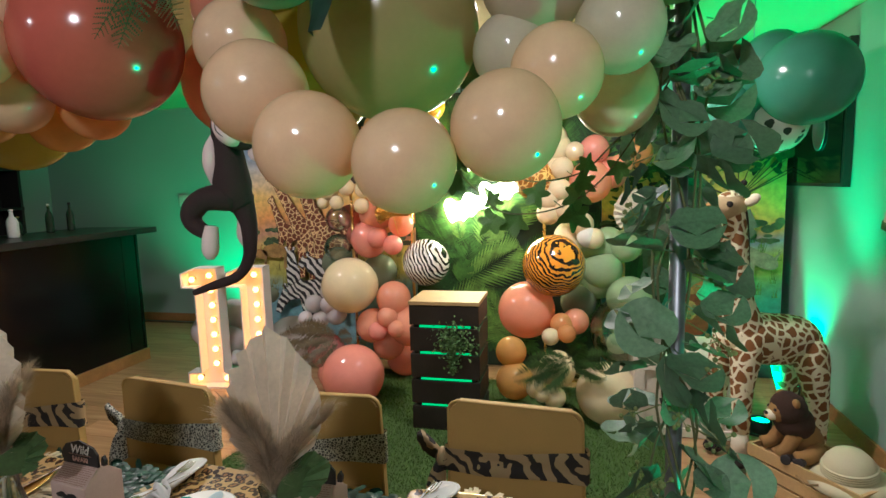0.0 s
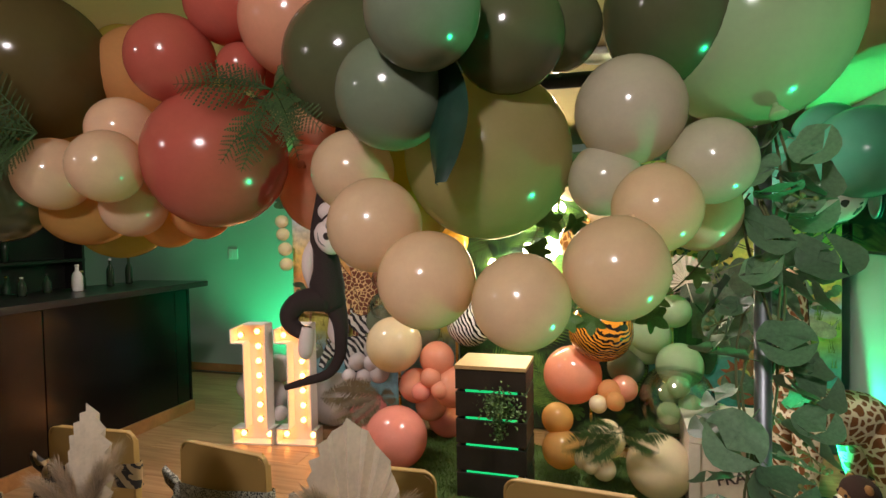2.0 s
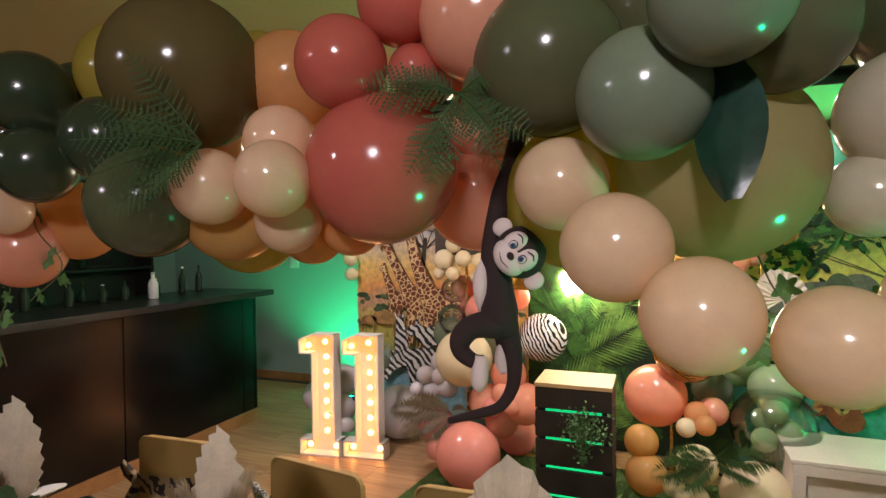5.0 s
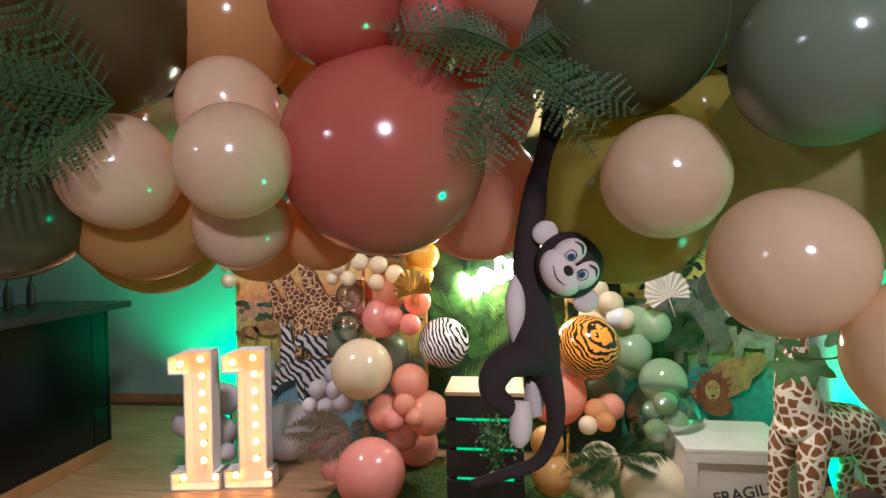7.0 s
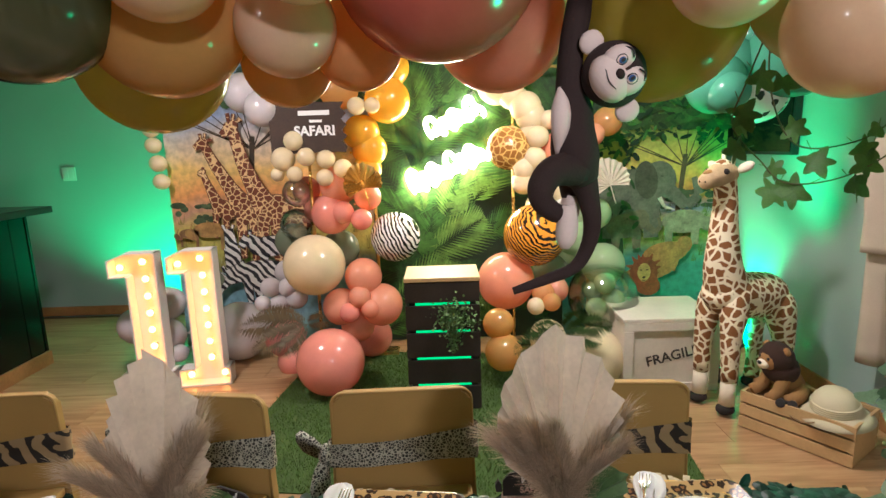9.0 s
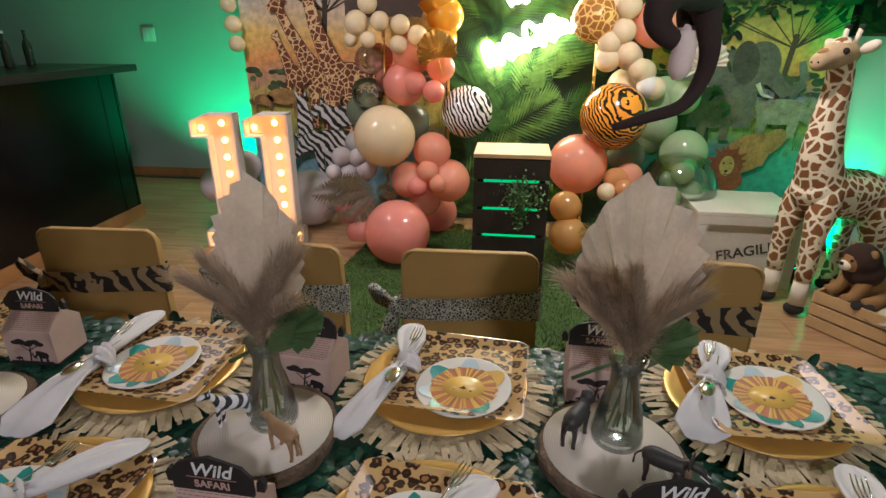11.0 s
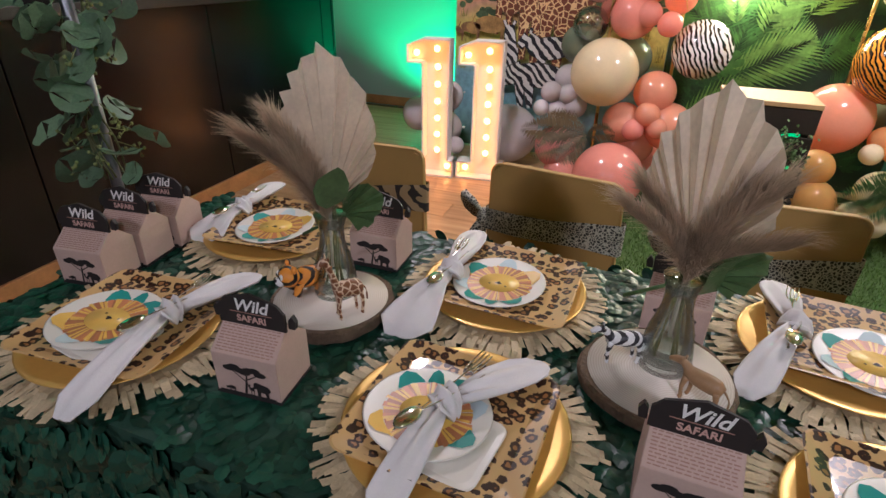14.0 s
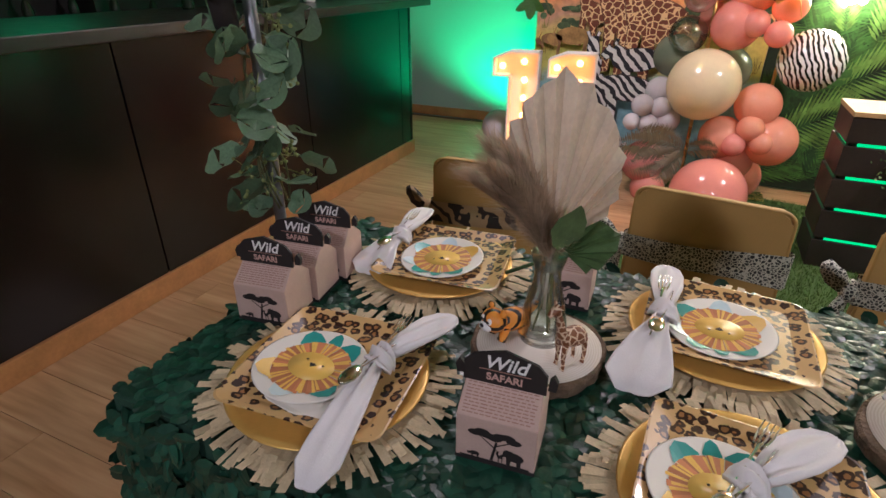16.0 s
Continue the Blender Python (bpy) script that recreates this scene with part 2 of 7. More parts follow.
IVY = surface("ivy_leaf", (0.12, 0.26, 0.06), 0.42, vary=0.45, scale=40, fine=150, bump=0.2, random_tone=0.4, see=0.1)
FERN = surface("fern_leaf", (0.045, 0.105, 0.020), 0.6, vary=0.4, scale=12, bump=0, island=0.45, see=0.1)
MAGNOLIA = surface("magnolia_leaf", (0.012, 0.045, 0.028), 0.35, vary=0.5, scale=18, fine=90, bump=0.25)
BRONZE_PALM = surface("bronze_palm", (0.14, 0.10, 0.045), 0.6, vary=0.4, scale=12, bump=0, island=0.4)
CHAIR_CLOTH = surface("mustard_spandex", (0.44, 0.27, 0.085), 0.62, vary=0.14, scale=5, fine=400, bump=0.15)
SASH_ZEBRA = striped("zebra_sash", (0.36, 0.25, 0.13), (0.02, 0.016, 0.014), 7.5, 9.0, 0.42, 0.7, 0.0, 1.6)
SASH_SPECK = netted("speckled_sash", (0.018, 0.018, 0.016), (0.50, 0.49, 0.40), 105.0, 0.11, 0.6)
MARQUEE = surface("marquee_board", (0.78, 0.74, 0.68), 0.55, vary=0.06)
BULB = glow("warm_bulb", (1.0, 0.37, 0.095), 16.0)
NEON = glow("neon_tube", (1.0, 0.94, 0.70), 62.0)
LED = glow("green_led", (0.0, 1.0, 0.32), 0.75)
LENS = glow("uplight_lens", (0.0, 1.0, 0.42), 6.0)
LAMP_FACE = glow("downlight_face", (1.0, 0.88, 0.72), 8.0)
STAINED = surface("black_stained_pine", (0.022, 0.016, 0.013), 0.5, vary=0.5, scale=8, fine=60, bump=0.3, random_tone=0.3)
PINE = surface("pale_pine", (0.54, 0.36, 0.165), 0.55, vary=0.2, scale=7, fine=60, bump=0.2, random_tone=0.15)
WHITE_BOARD = surface("limewashed_board", (0.66, 0.60, 0.50), 0.6, vary=0.12, scale=5, fine=60, bump=0.2)
STENCIL = surface("stencil_paint", (0.06, 0.05, 0.045), 0.8, vary=0.4, scale=60, fine=240)
GIRAFFE_FUR = netted("giraffe_plush", (0.22, 0.085, 0.022), (0.76, 0.68, 0.48), 18.0, 0.10)
CREAM_FUR = surface("cream_plush", (0.72, 0.64, 0.48), 0.95, vary=0.15, fine=260, bump=0.5, deep=0.004)
TAN_FUR = surface("tan_plush", (0.50, 0.36, 0.20), 0.95, vary=0.35, scale=14, fine=260, bump=0.5, deep=0.004)
HOOF = surface("dark_plush", (0.02, 0.015, 0.013), 0.95, vary=0.3, fine=260, bump=0.4)
LION_FUR = surface("tawny_plush", (0.30, 0.16, 0.055), 0.95, vary=0.25, fine=260, bump=0.6, deep=0.004)
MANE_FUR = surface("dark_mane_plush", (0.045, 0.02, 0.012), 0.95, vary=0.4, fine=200, bump=0.9, deep=0.008)
MONKEY_FUR = surface("dark_brown_plush", (0.034, 0.018, 0.016), 0.9, vary=0.25, fine=300, bump=0.4)
MONKEY_SKIN = surface("pale_pink_felt", (0.78, 0.63, 0.58), 0.85, vary=0.08, fine=300, bump=0.2)
BLUE_FELT = surface("blue_felt", (0.05, 0.12, 0.3), 0.8)
KHAKI = surface("khaki_cotton", (0.50, 0.42, 0.32), 0.85, vary=0.15, scale=6, fine=320, bump=0.3)
HELMET = surface("pith_canvas", (0.60, 0.54, 0.36), 0.8, vary=0.1, fine=320, bump=0.3)
TIGER_TOY = striped("tiger_toy", (0.80, 0.30, 0.04), (0.02, 0.014, 0.01), 26.0, 4.0, 0.45, 0.45)
ZEBRA_TOY = striped("zebra_toy", (0.78, 0.78, 0.78), (0.02, 0.02, 0.025), 30.0, 3.0, 0.5, 0.45)
GIRAFFE_TOY = netted("giraffe_toy", (0.22, 0.08, 0.03), (0.70, 0.52, 0.36), 75.0, 0.08, 0.45)
GREY_TOY = surface("dark_grey_toy", (0.045, 0.04, 0.038), 0.5, vary=0.3, fine=200)
TAN_TOY = surface("tan_toy", (0.40, 0.24, 0.12), 0.5, vary=0.2, fine=200)
BOTTLE_WHITE = surface("white_plastic", (0.7, 0.7, 0.66), 0.35)
BOTTLE_DARK = surface("dark_bottle", (0.02, 0.035, 0.02), 0.12, vary=0.2)
SCREEN = surface("dark_screen", (0.008, 0.012, 0.010), 0.12, vary=0.2, bump=0)
PLASTIC = surface("switch_plastic", (0.66, 0.67, 0.63), 0.4, vary=0.03)


def end_grain():
    m, n, l, b = nodes_of("sawn_end_grain")
    w = texture(n, l, "ShaderNodeTexWave", coords(n), 75.0, Distortion=2.5, Detail=4.0)
    w.wave_type, w.rings_direction = "RINGS", "Z"
    l.new(ramp(n, l, w.outputs["Fac"], [(0.0, (0.66, 0.58, 0.49)), (1.0, (0.77, 0.71, 0.63))]), b.inputs["Base Color"])
    b.inputs["Roughness"].default_value = 0.75
    return m


def plank_wood():
    m, n, l, b = nodes_of("laminate_plank")
    mp = n.new("ShaderNodeMapping")
    mp.inputs["Scale"].default_value = (1.2, 14, 6)
    off = n.new("ShaderNodeVectorMath")
    off.operation = "ADD"
    l.new(coords(n), off.inputs[0])
    r = n.new("ShaderNodeObjectInfo").outputs["Random"]
    l.new(math_node(n, l, "MULTIPLY", r, 30.0), off.inputs[1])
    l.new(off.outputs[0], mp.inputs[0])
    g = texture(n, l, "ShaderNodeTexNoise", mp.outputs[0], 2.2, Detail=8.0).outputs["Fac"]
    a = ramp(n, l, g, [(0.3, (0.34, 0.19, 0.085)), (0.55, (0.48, 0.29, 0.145)), (0.75, (0.56, 0.37, 0.20))])
    x = n.new("ShaderNodeMix")
    x.data_type, x.blend_type = "RGBA", "MULTIPLY"
    x.inputs[0].default_value = 1
    l.new(a, x.inputs[6])
    l.new(ramp(n, l, r, [(0, (0.78, 0.78, 0.78)), (1, (1, 1, 1))]), x.inputs[7])
    l.new(x.outputs[2], b.inputs["Base Color"])
    b.inputs["Roughness"].default_value = 0.33
    relief(n, l, b, g, 0.12, 0.001)
    return m


def savanna(name, stops):
    """Printed sky, plain and water, in soft painted bands."""
    m, n, l, b = nodes_of(name)
    c = n.new("ShaderNodeTexCoord").outputs["Generated"]
    s = n.new("ShaderNodeSeparateXYZ")
    l.new(c, s.inputs[0])
    wob = texture(n, l, "ShaderNodeTexNoise", coords(n), 2.4, Detail=6.0).outputs["Fac"]
    h = math_node(n, l, "ADD", s.outputs[2], math_node(n, l, "MULTIPLY", math_node(n, l, "SUBTRACT", wob, 0.5), 0.16))
    tone = ramp(n, l, h, stops)
    daub = texture(n, l, "ShaderNodeTexNoise", coords(n), 22.0, Detail=8.0).outputs["Fac"]
    x = n.new("ShaderNodeMix")
    x.data_type, x.blend_type = "RGBA", "MULTIPLY"
    x.inputs[0].default_value = 1
    l.new(tone, x.inputs[6])
    l.new(ramp(n, l, daub, [(0.35, (0.72, 0.72, 0.72)), (0.6, (1, 1, 1))]), x.inputs[7])
    l.new(x.outputs[2], b.inputs["Base Color"])
    b.inputs["Roughness"].default_value = 0.7
    return m


END_GRAIN, PLANK = end_grain(), plank_wood()

# ---- mesh helpers ----


def part(name, bm, material, parent=None, label="", smooth=False, m=None):
    """Links a bmesh as one mesh object, under a thing or a part."""
    if m is not None:
        bm.transform(m)
    me = bpy.data.meshes.new(name)
    bm.to_mesh(me)
    bm.free()
    for x in material if isinstance(material, (list, tuple)) else [material]:
        me.materials.append(x)
    if smooth:
        me.shade_smooth()
    ob = new(name, me)
    if parent is not None:
        ob.parent = parent
    if label:
        ob["label"] = label
    return ob


def share(name, me, parent, m):
    ob = new(name, me)
    ob.parent = parent
    ob.matrix_basis = m
    return ob


def thing(name, m, label, category, group="", kind=""):
    ob = new(name)
    ob.matrix_world = m
    ob.empty_display_size = 0.05
    return tagged(ob, label, category, group, kind)


def box(bm, x0, x1, y0, y1, z0, z1, bevel=0.0, mat=0, m=None):
    v = [bm.verts.new((x, y, z)) for z in (z0, z1) for x, y in ((x0, y0), (x1, y0), (x1, y1), (x0, y1))]
    f = [bm.faces.new([v[i] for i in q]) for q in ((3, 2, 1, 0), (4, 5, 6, 7), (0, 1, 5, 4), (1, 2, 6, 5), (2, 3, 7, 6), (3, 0, 4, 7))]
    for x in f:
        x.material_index = mat
    if bevel:
        e = list({e for x in f for e in x.edges})
        r = bmesh.ops.bevel(bm, geom=e, offset=bevel, segments=2, profile=0.6, affect="EDGES")
        for x in r["faces"]:
            x.material_index = mat
        v = list({y for x in r["faces"] for y in x.verts} | {y for x in f if x.is_valid for y in x.verts})
    if m is not None:
        bmesh.ops.transform(bm, matrix=m, verts=[x for x in v if x.is_valid])
    return bm


def block(*a, **k):
    return box(bmesh.new(), *a, **k)


def smooth_path(points, steps):
    """A rounded line through a few points (Catmull-Rom); the points may carry a radius as fourth number."""
    p = [np.array(q, float) for q in points]
    p = [2 * p[0] - p[1]] + p + [2 * p[-1] - p[-2]]
    out = []
    for k in range(1, len(p) - 2):
        for s in range(steps):
            t = s / steps
            out.append(0.5 * (2 * p[k] + (p[k + 1] - p[k - 1]) * t + (2 * p[k - 1] - 5 * p[k] + 4 * p[k + 1] - p[k + 2]) * t * t + (3 * p[k] - p[k - 1] - 3 * p[k + 1] + p[k + 2]) * t ** 3))
    out.append(p[-2])
    return out


def tube(bm, points, seg=10, steps=5, mat=0, flat=1.0):
    """A round limb through points (x, y, z, radius), with closed rounded ends."""
    path = smooth_path(points, steps) if steps > 1 else [np.array(q, float) for q in points]
    rings, side = [], None
    for k, q in enumerate(path):
        a, b = path[max(k - 1, 0)], path[min(k + 1, len(path) - 1)]
        d = Vector((b - a)[:3])
        d = d.normalized() if d.length > 1e-9 else Vector((0, 0, 1))
        if side is None:
            side = d.orthogonal().normalized()
        side = (side - d * side.dot(d)).normalized()
        up = d.cross(side)
        c, r = Vector(q[:3]), max(q[3], 1e-4)
        rings.append([bm.verts.new(c + (side * math.cos(w) + up * math.sin(w) * flat) * r) for w in (2 * math.pi * i / seg for i in range(seg))])
    faces = []
    for a, b in zip(rings, rings[1:]):
        for i in range(seg):
            faces.append(bm.faces.new((a[i], a[(i + 1) % seg], b[(i + 1) % seg], b[i])))
    faces.append(bm.faces.new(rings[0][::-1]))
    faces.append(bm.faces.new(rings[-1]))
    for f in faces:
        f.material_index, f.smooth = mat, True
    return bm


def lathe(bm, profile, seg=32, mat=0, m=None, squash=1.0):
    rings = [[bm.verts.new((r * math.cos(2 * math.pi * i / seg), squash * r * math.sin(2 * math.pi * i / seg), z)) for i in range(seg)] for r, z in profile]
    for a, b in zip(rings, rings[1:]):
        for i in range(seg):
            f = bm.faces.new((a[i], a[(i + 1) % seg], b[(i + 1) % seg], b[i]))
            f.material_index, f.smooth = mat, True
    for ring, rev in ((rings[0], True), (rings[-1], False)):
        f = bm.faces.new(ring[::-1] if rev else ring)
        f.material_index = mat
    if m is not None:
        bmesh.ops.transform(bm, matrix=m, verts=[v for r in rings for v in r])
    return bm


def ball_at(bm, c, r, mat=0, seg=16, m=None):
    """An ellipsoid; r is one radius or three."""
    rr = r if isinstance(r, (tuple, list)) else (r, r, r)
    mm = Matrix.Translation(c) @ (m or Matrix()) @ Matrix.Diagonal((*rr, 1))
    for v in bmesh.ops.create_uvsphere(bm, u_segments=seg, v_segments=max(6, seg * 2 // 3), radius=1, matrix=mm)["verts"]:
        for f in v.link_faces:
            f.material_index, f.smooth = mat, True
    return bm


def slab(bm, outline, y0, y1, mat=0):
    """Extrudes an outline in x, z from y0 to y1."""
    a, b = [bm.verts.new((x, y0, z)) for x, z in outline], [bm.verts.new((x, y1, z)) for x, z in outline]
    n = len(a)
    fs = [bm.faces.new(a), bm.faces.new(b[::-1])] + [bm.faces.new((a[i], b[i], b[(i + 1) % n], a[(i + 1) % n])) for i in range(n)]
    for f in fs:
        f.material_index = mat
    return bm


def mesh_arrays(name, verts, faces, material, parent=None, label="", kind=""):
    me = bpy.data.meshes.new(name)
    me.from_pydata([tuple(v) for v in verts], [], [tuple(f) for f in faces])
    me.materials.append(material)
    ob = new(name, me)
    if parent is not None:
        ob.parent = parent
    return tagged(ob, label, "", "", kind)


def lettering(name, text, size, material, parent, m, extrude=0.0008, shear=0.0, bold=0.0):
    cu = bpy.data.curves.new(name, "FONT")
    cu.body, cu.size, cu.extrude, cu.shear, cu.offset = text, size, extrude, shear, bold
    cu.align_x, cu.align_y = "CENTER", "CENTER"
    tmp = new("tmp_text", cu)
    me = bpy.data.meshes.new_from_object(tmp)
    bpy.data.objects.remove(tmp)
    me.materials.clear()
    me.materials.append(material)
    ob = new(name, me)
    ob.parent, ob.matrix_basis = parent, m
    return ob


RNG = random.Random(7)
UPRIGHT = pose(0, 0, 0, 90)

# ---- the room ----
X0, X1, Y0, Y1, H = -5.9, 1.48, -2.6, 5.1, 2.32
floor = tagged(part("floor", block(X0, X1, Y0, Y1, -0.12, -0.012), FLOOR_BASE), "pale oak laminate floor of narrow planks", "floor", kind="structure")
tagged(part("ceiling", block(X0 - 0.1, X1 + 0.1, Y0 - 0.1, Y1 + 0.1, H, H + 0.1), CEILING), "cream painted flat ceiling", "ceiling", kind="structure")
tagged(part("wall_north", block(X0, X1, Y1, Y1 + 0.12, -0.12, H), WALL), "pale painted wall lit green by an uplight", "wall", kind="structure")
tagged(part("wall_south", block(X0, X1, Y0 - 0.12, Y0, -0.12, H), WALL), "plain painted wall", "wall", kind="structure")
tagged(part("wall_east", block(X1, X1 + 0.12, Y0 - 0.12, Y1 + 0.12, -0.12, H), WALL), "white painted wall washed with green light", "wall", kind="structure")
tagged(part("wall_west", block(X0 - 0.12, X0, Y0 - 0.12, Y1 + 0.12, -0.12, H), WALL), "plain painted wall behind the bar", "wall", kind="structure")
tagged(part("baseboard", block(X0, X1 - 0.02, Y1 - 0.018, Y1 - 0.002, 0.002, 0.09, 0.004), BASE_WOOD), "brown wooden skirting board along the wall", "baseboard", kind="structure")
tagged(part("baseboard", block(X1 - 0.018, X1 - 0.002, Y0 + 0.02, Y1 - 0.03, 0.002, 0.09, 0.004), BASE_WOOD), "brown wooden skirting board along the wall", "baseboard", kind="structure")

for lx, ly in DOWNLIGHTS:
    d = thing("downlight_fixture", pose(lx, ly, H - 0.03), "round white recessed ceiling downlight", "ceiling light", "ceiling downlights")
    part("rim", lathe(bmesh.new(), [(0.075, 0.028), (0.085, 0.02), (0.085, 0.0), (0.078, -0.004), (0.07, 0.01)], 24), PLASTIC, d, smooth=True)
    part("face", lathe(bmesh.new(), [(0.066, 0.012), (0.066, 0.014), (0.01, 0.016)], 20), LAMP_FACE, d)

sw = thing("light_switch", pose(-4.1, Y1 - 0.004, 1.34), "white plastic double light switch on the wall", "light switch")
part("plate", block(-0.06, 0.06, -0.010, 0.002, -0.06, 0.06, 0.003), PLASTIC, sw)
part("rocker", block(-0.045, -0.003, -0.016, -0.011, -0.04, 0.04, 0.002), PLASTIC, sw)
part("rocker", block(0.003, 0.045, -0.016, -0.011, -0.04, 0.04, 0.002), PLASTIC, sw)


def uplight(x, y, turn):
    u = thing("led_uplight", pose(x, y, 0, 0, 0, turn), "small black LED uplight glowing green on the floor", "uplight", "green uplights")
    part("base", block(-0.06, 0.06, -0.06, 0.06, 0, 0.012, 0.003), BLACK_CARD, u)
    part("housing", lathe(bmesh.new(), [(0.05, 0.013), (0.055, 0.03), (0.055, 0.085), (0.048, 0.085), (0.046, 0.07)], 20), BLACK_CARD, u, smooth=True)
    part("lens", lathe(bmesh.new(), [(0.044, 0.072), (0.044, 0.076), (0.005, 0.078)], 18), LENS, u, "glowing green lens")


uplight(-3.05, 4.50, 0)
uplight(1.37, 3.80, 20)
uplight(1.02, 3.22, 60)
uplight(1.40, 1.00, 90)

# wall screen
tv = thing("wall_screen", pose(X1 - 0.004, 3.84, 1.36, 0, 0, 90), "dark glossy framed panel hung on the wall", "wall panel")
part("frame", slab(bmesh.new(), [(-0.42, 0), (0.40, 0), (0.40, 0.80), (-0.42, 0.80)], 0.002, 0.04), BLACK_CARD, tv)
part("screen", block(-0.40, 0.38, 0.042, 0.046, 0.02, 0.78), SCREEN, tv)
part("emblem", lathe(bmesh.new(), [(0.075, 0.0), (0.085, 0.004), (0.085, 0.008), (0.07, 0.010), (0.062, 0.004)], 28, m=pose(-0.12, 0.048, 0.33, -90), squash=1.4), STEEL, tv, "oval silver emblem", smooth=True)

# ---- the bar ----
bar = thing("bar_counter", pose(-3.62, 0, 0), "black laminate bar counter with a stone top and wooden plinth", "bar counter")
part("end_panel", block(-0.55, 0.0, 3.85, 3.872, 0.10, 1.10), BAR_PANEL, bar)
yy = -1.95
for k in range(6):
    y2 = yy + (1.13 if k < 5 else 0.14)
    part("front_panel", block(-0.022, 0.0, yy + 0.004, min(y2, 3.85) - 0.004, 0.10, 1.10, 0.002), BAR_PANEL, bar)
    yy = y2
part("core", block(-0.5, -0.024, -1.95, 3.84, 0.02, 1.10), DARK, bar)
part("plinth", block(-0.05, 0.014, -1.96, 3.88, 0.0, 0.098, 0.004), BASE_WOOD, bar, "varnished wooden plinth")
part("worktop", block(-0.62, 0.13, -2.0, 3.96, 1.102, 1.150, 0.006), BAR_TOP, bar, "dark stone worktop")
back = thing("back_bar_shelf", pose(-5.86, 1.9, 0), "dark back-bar shelving against the wall", "shelf")
part("panel", block(0, 0.03, -2.4, 2.6, 0.0, 2.25), DARK, back)
for z in (0.9, 1.3, 1.7):
    part("shelf", block(0.032, 0.30, -2.4, 2.6, z, z + 0.03, 0.003), DARK, back)
for y in (-2.4, -0.8, 0.9, 2.57):
    part("upright", block(0.032, 0.29, y, y + 0.028, 0.0, 2.2), DARK, back)


def bottle(m, h, r, material, label, cap):
    b = thing("bottle", m, label, "bottle", "bar bottles")
    part("body", lathe(bmesh.new(), [(r * 0.9, 0), (r, 0.01), (r, h * 0.55), (r * 0.75, h * 0.68), (r * 0.35, h * 0.78), (r * 0.33, h * 0.93)], 16), material, b, smooth=True)
    part("cap", lathe(bmesh.new(), [(r * 0.42, h * 0.932), (r * 0.42, h), (r * 0.3, h * 1.01)], 12), cap, b)


bottle(pose(-3.9, 3.05, 1.151), 0.20, 0.038, BOTTLE_WHITE, "white plastic bottle on the bar top", BOTTLE_WHITE)
for k in range(7):
    bottle(pose(-3.98 - RNG.random() * 0.14, 2.2 + k * 0.24 + RNG.random() * 0.05, 1.151), 0.13 + 0.1 * RNG.random(), 0.028, BOTTLE_DARK, "small dark glass bottle on the bar top", (BLACK_CARD, GOLD_PIPE, PLASTIC)[k % 3])
for k in range(26):
    bottle(pose(-5.70 + 0.06 * RNG.random(), -0.3 + (k % 13) * 0.33 + 0.1 * RNG.random(), 0.931 + 0.4 * (k // 13)), 0.22 + 0.08 * RNG.random(), 0.036, BOTTLE_DARK, "dark glass bottle on the back shelf", (GOLD_PIPE, BLACK_CARD)[k % 2])

# ---- artificial turf ----
turf = thing("artificial_turf", pose(-0.62, 3.05, 0.001, 0, 0, -7), "bright green artificial grass mat on the floor", "grass mat")
part("backing", block(-1.12, 1.12, -0.92, 0.75, 0, 0.006), TURF_BACK, turf)
n = 42000
g = np.random.RandomState(3)
bx, by = g.uniform(-1.12, 1.12, n), g.uniform(-0.92, 0.75, n)
an, ln = g.uniform(0, 6.283, n), g.uniform(0.012, 0.026, n)
lx, ly = g.normal(0, 0.008, n), g.normal(0, 0.008, n)
w = 0.0022
va = np.stack([bx - w * np.cos(an), by - w * np.sin(an), np.full(n, 0.004)], 1)
vb = np.stack([bx + w * np.cos(an), by + w * np.sin(an), np.full(n, 0.004)], 1)
vc = np.stack([bx + lx, by + ly, 0.004 + ln], 1)
mesh_arrays("blade_layer", np.stack([va, vb, vc], 1).reshape(-1, 3).tolist(), np.arange(n * 3).reshape(-1, 3).tolist(), TURF, turf, kind="stuff")

# ---- printed backdrop ----
YB = 4.12


def printed(bm, shapes, depth=0.0):
    """Flat printed shapes in x, z: ('e', x, z, rx, rz, turn) an oval, ('l', x0, z0, w0, x1, z1, w1) a tapering limb."""
    for k, s in enumerate(shapes):
        y = -depth - 0.0003 * k
        if s[0] == "e":
            _, x, z, rx, rz, a = s
            a = radians(a)
            pts = [(x + rx * math.cos(t) * math.cos(a) - rz * math.sin(t) * math.sin(a), z + rx * math.cos(t) * math.sin(a) + rz * math.sin(t) * math.cos(a)) for t in (2 * math.pi * i / 24 for i in range(24))]
        else:
            _, x0, z0, w0, x1, z1, w1 = s
            d = math.hypot(x1 - x0, z1 - z0)
            nx, nz = -(z1 - z0) / d, (x1 - x0) / d
            pts = [(x0 + nx * w0, z0 + nz * w0), (x0 - nx * w0, z0 - nz * w0), (x1 - nx * w1, z1 - nz * w1), (x1 + nx * w1, z1 + nz * w1)]
        f = bm.faces.new([bm.verts.new((px, y, pz)) for px, pz in pts])
        f.normal_update()
        if f.normal.y > 0:
            f.normal_flip()
    return bm


def moved(shapes, x, z, k, flip=1):
    out = []
    for s in shapes:
        if s[0] == "e":
            out.append(("e", x + flip * k * s[1], z + k * s[2], k * s[3], k * s[4], flip * s[5]))
        else:
            out.append(("l", x + flip * k * s[1], z + k * s[2], k * s[3], x + flip * k * s[4], z + k * s[5], k * s[6]))
    return out


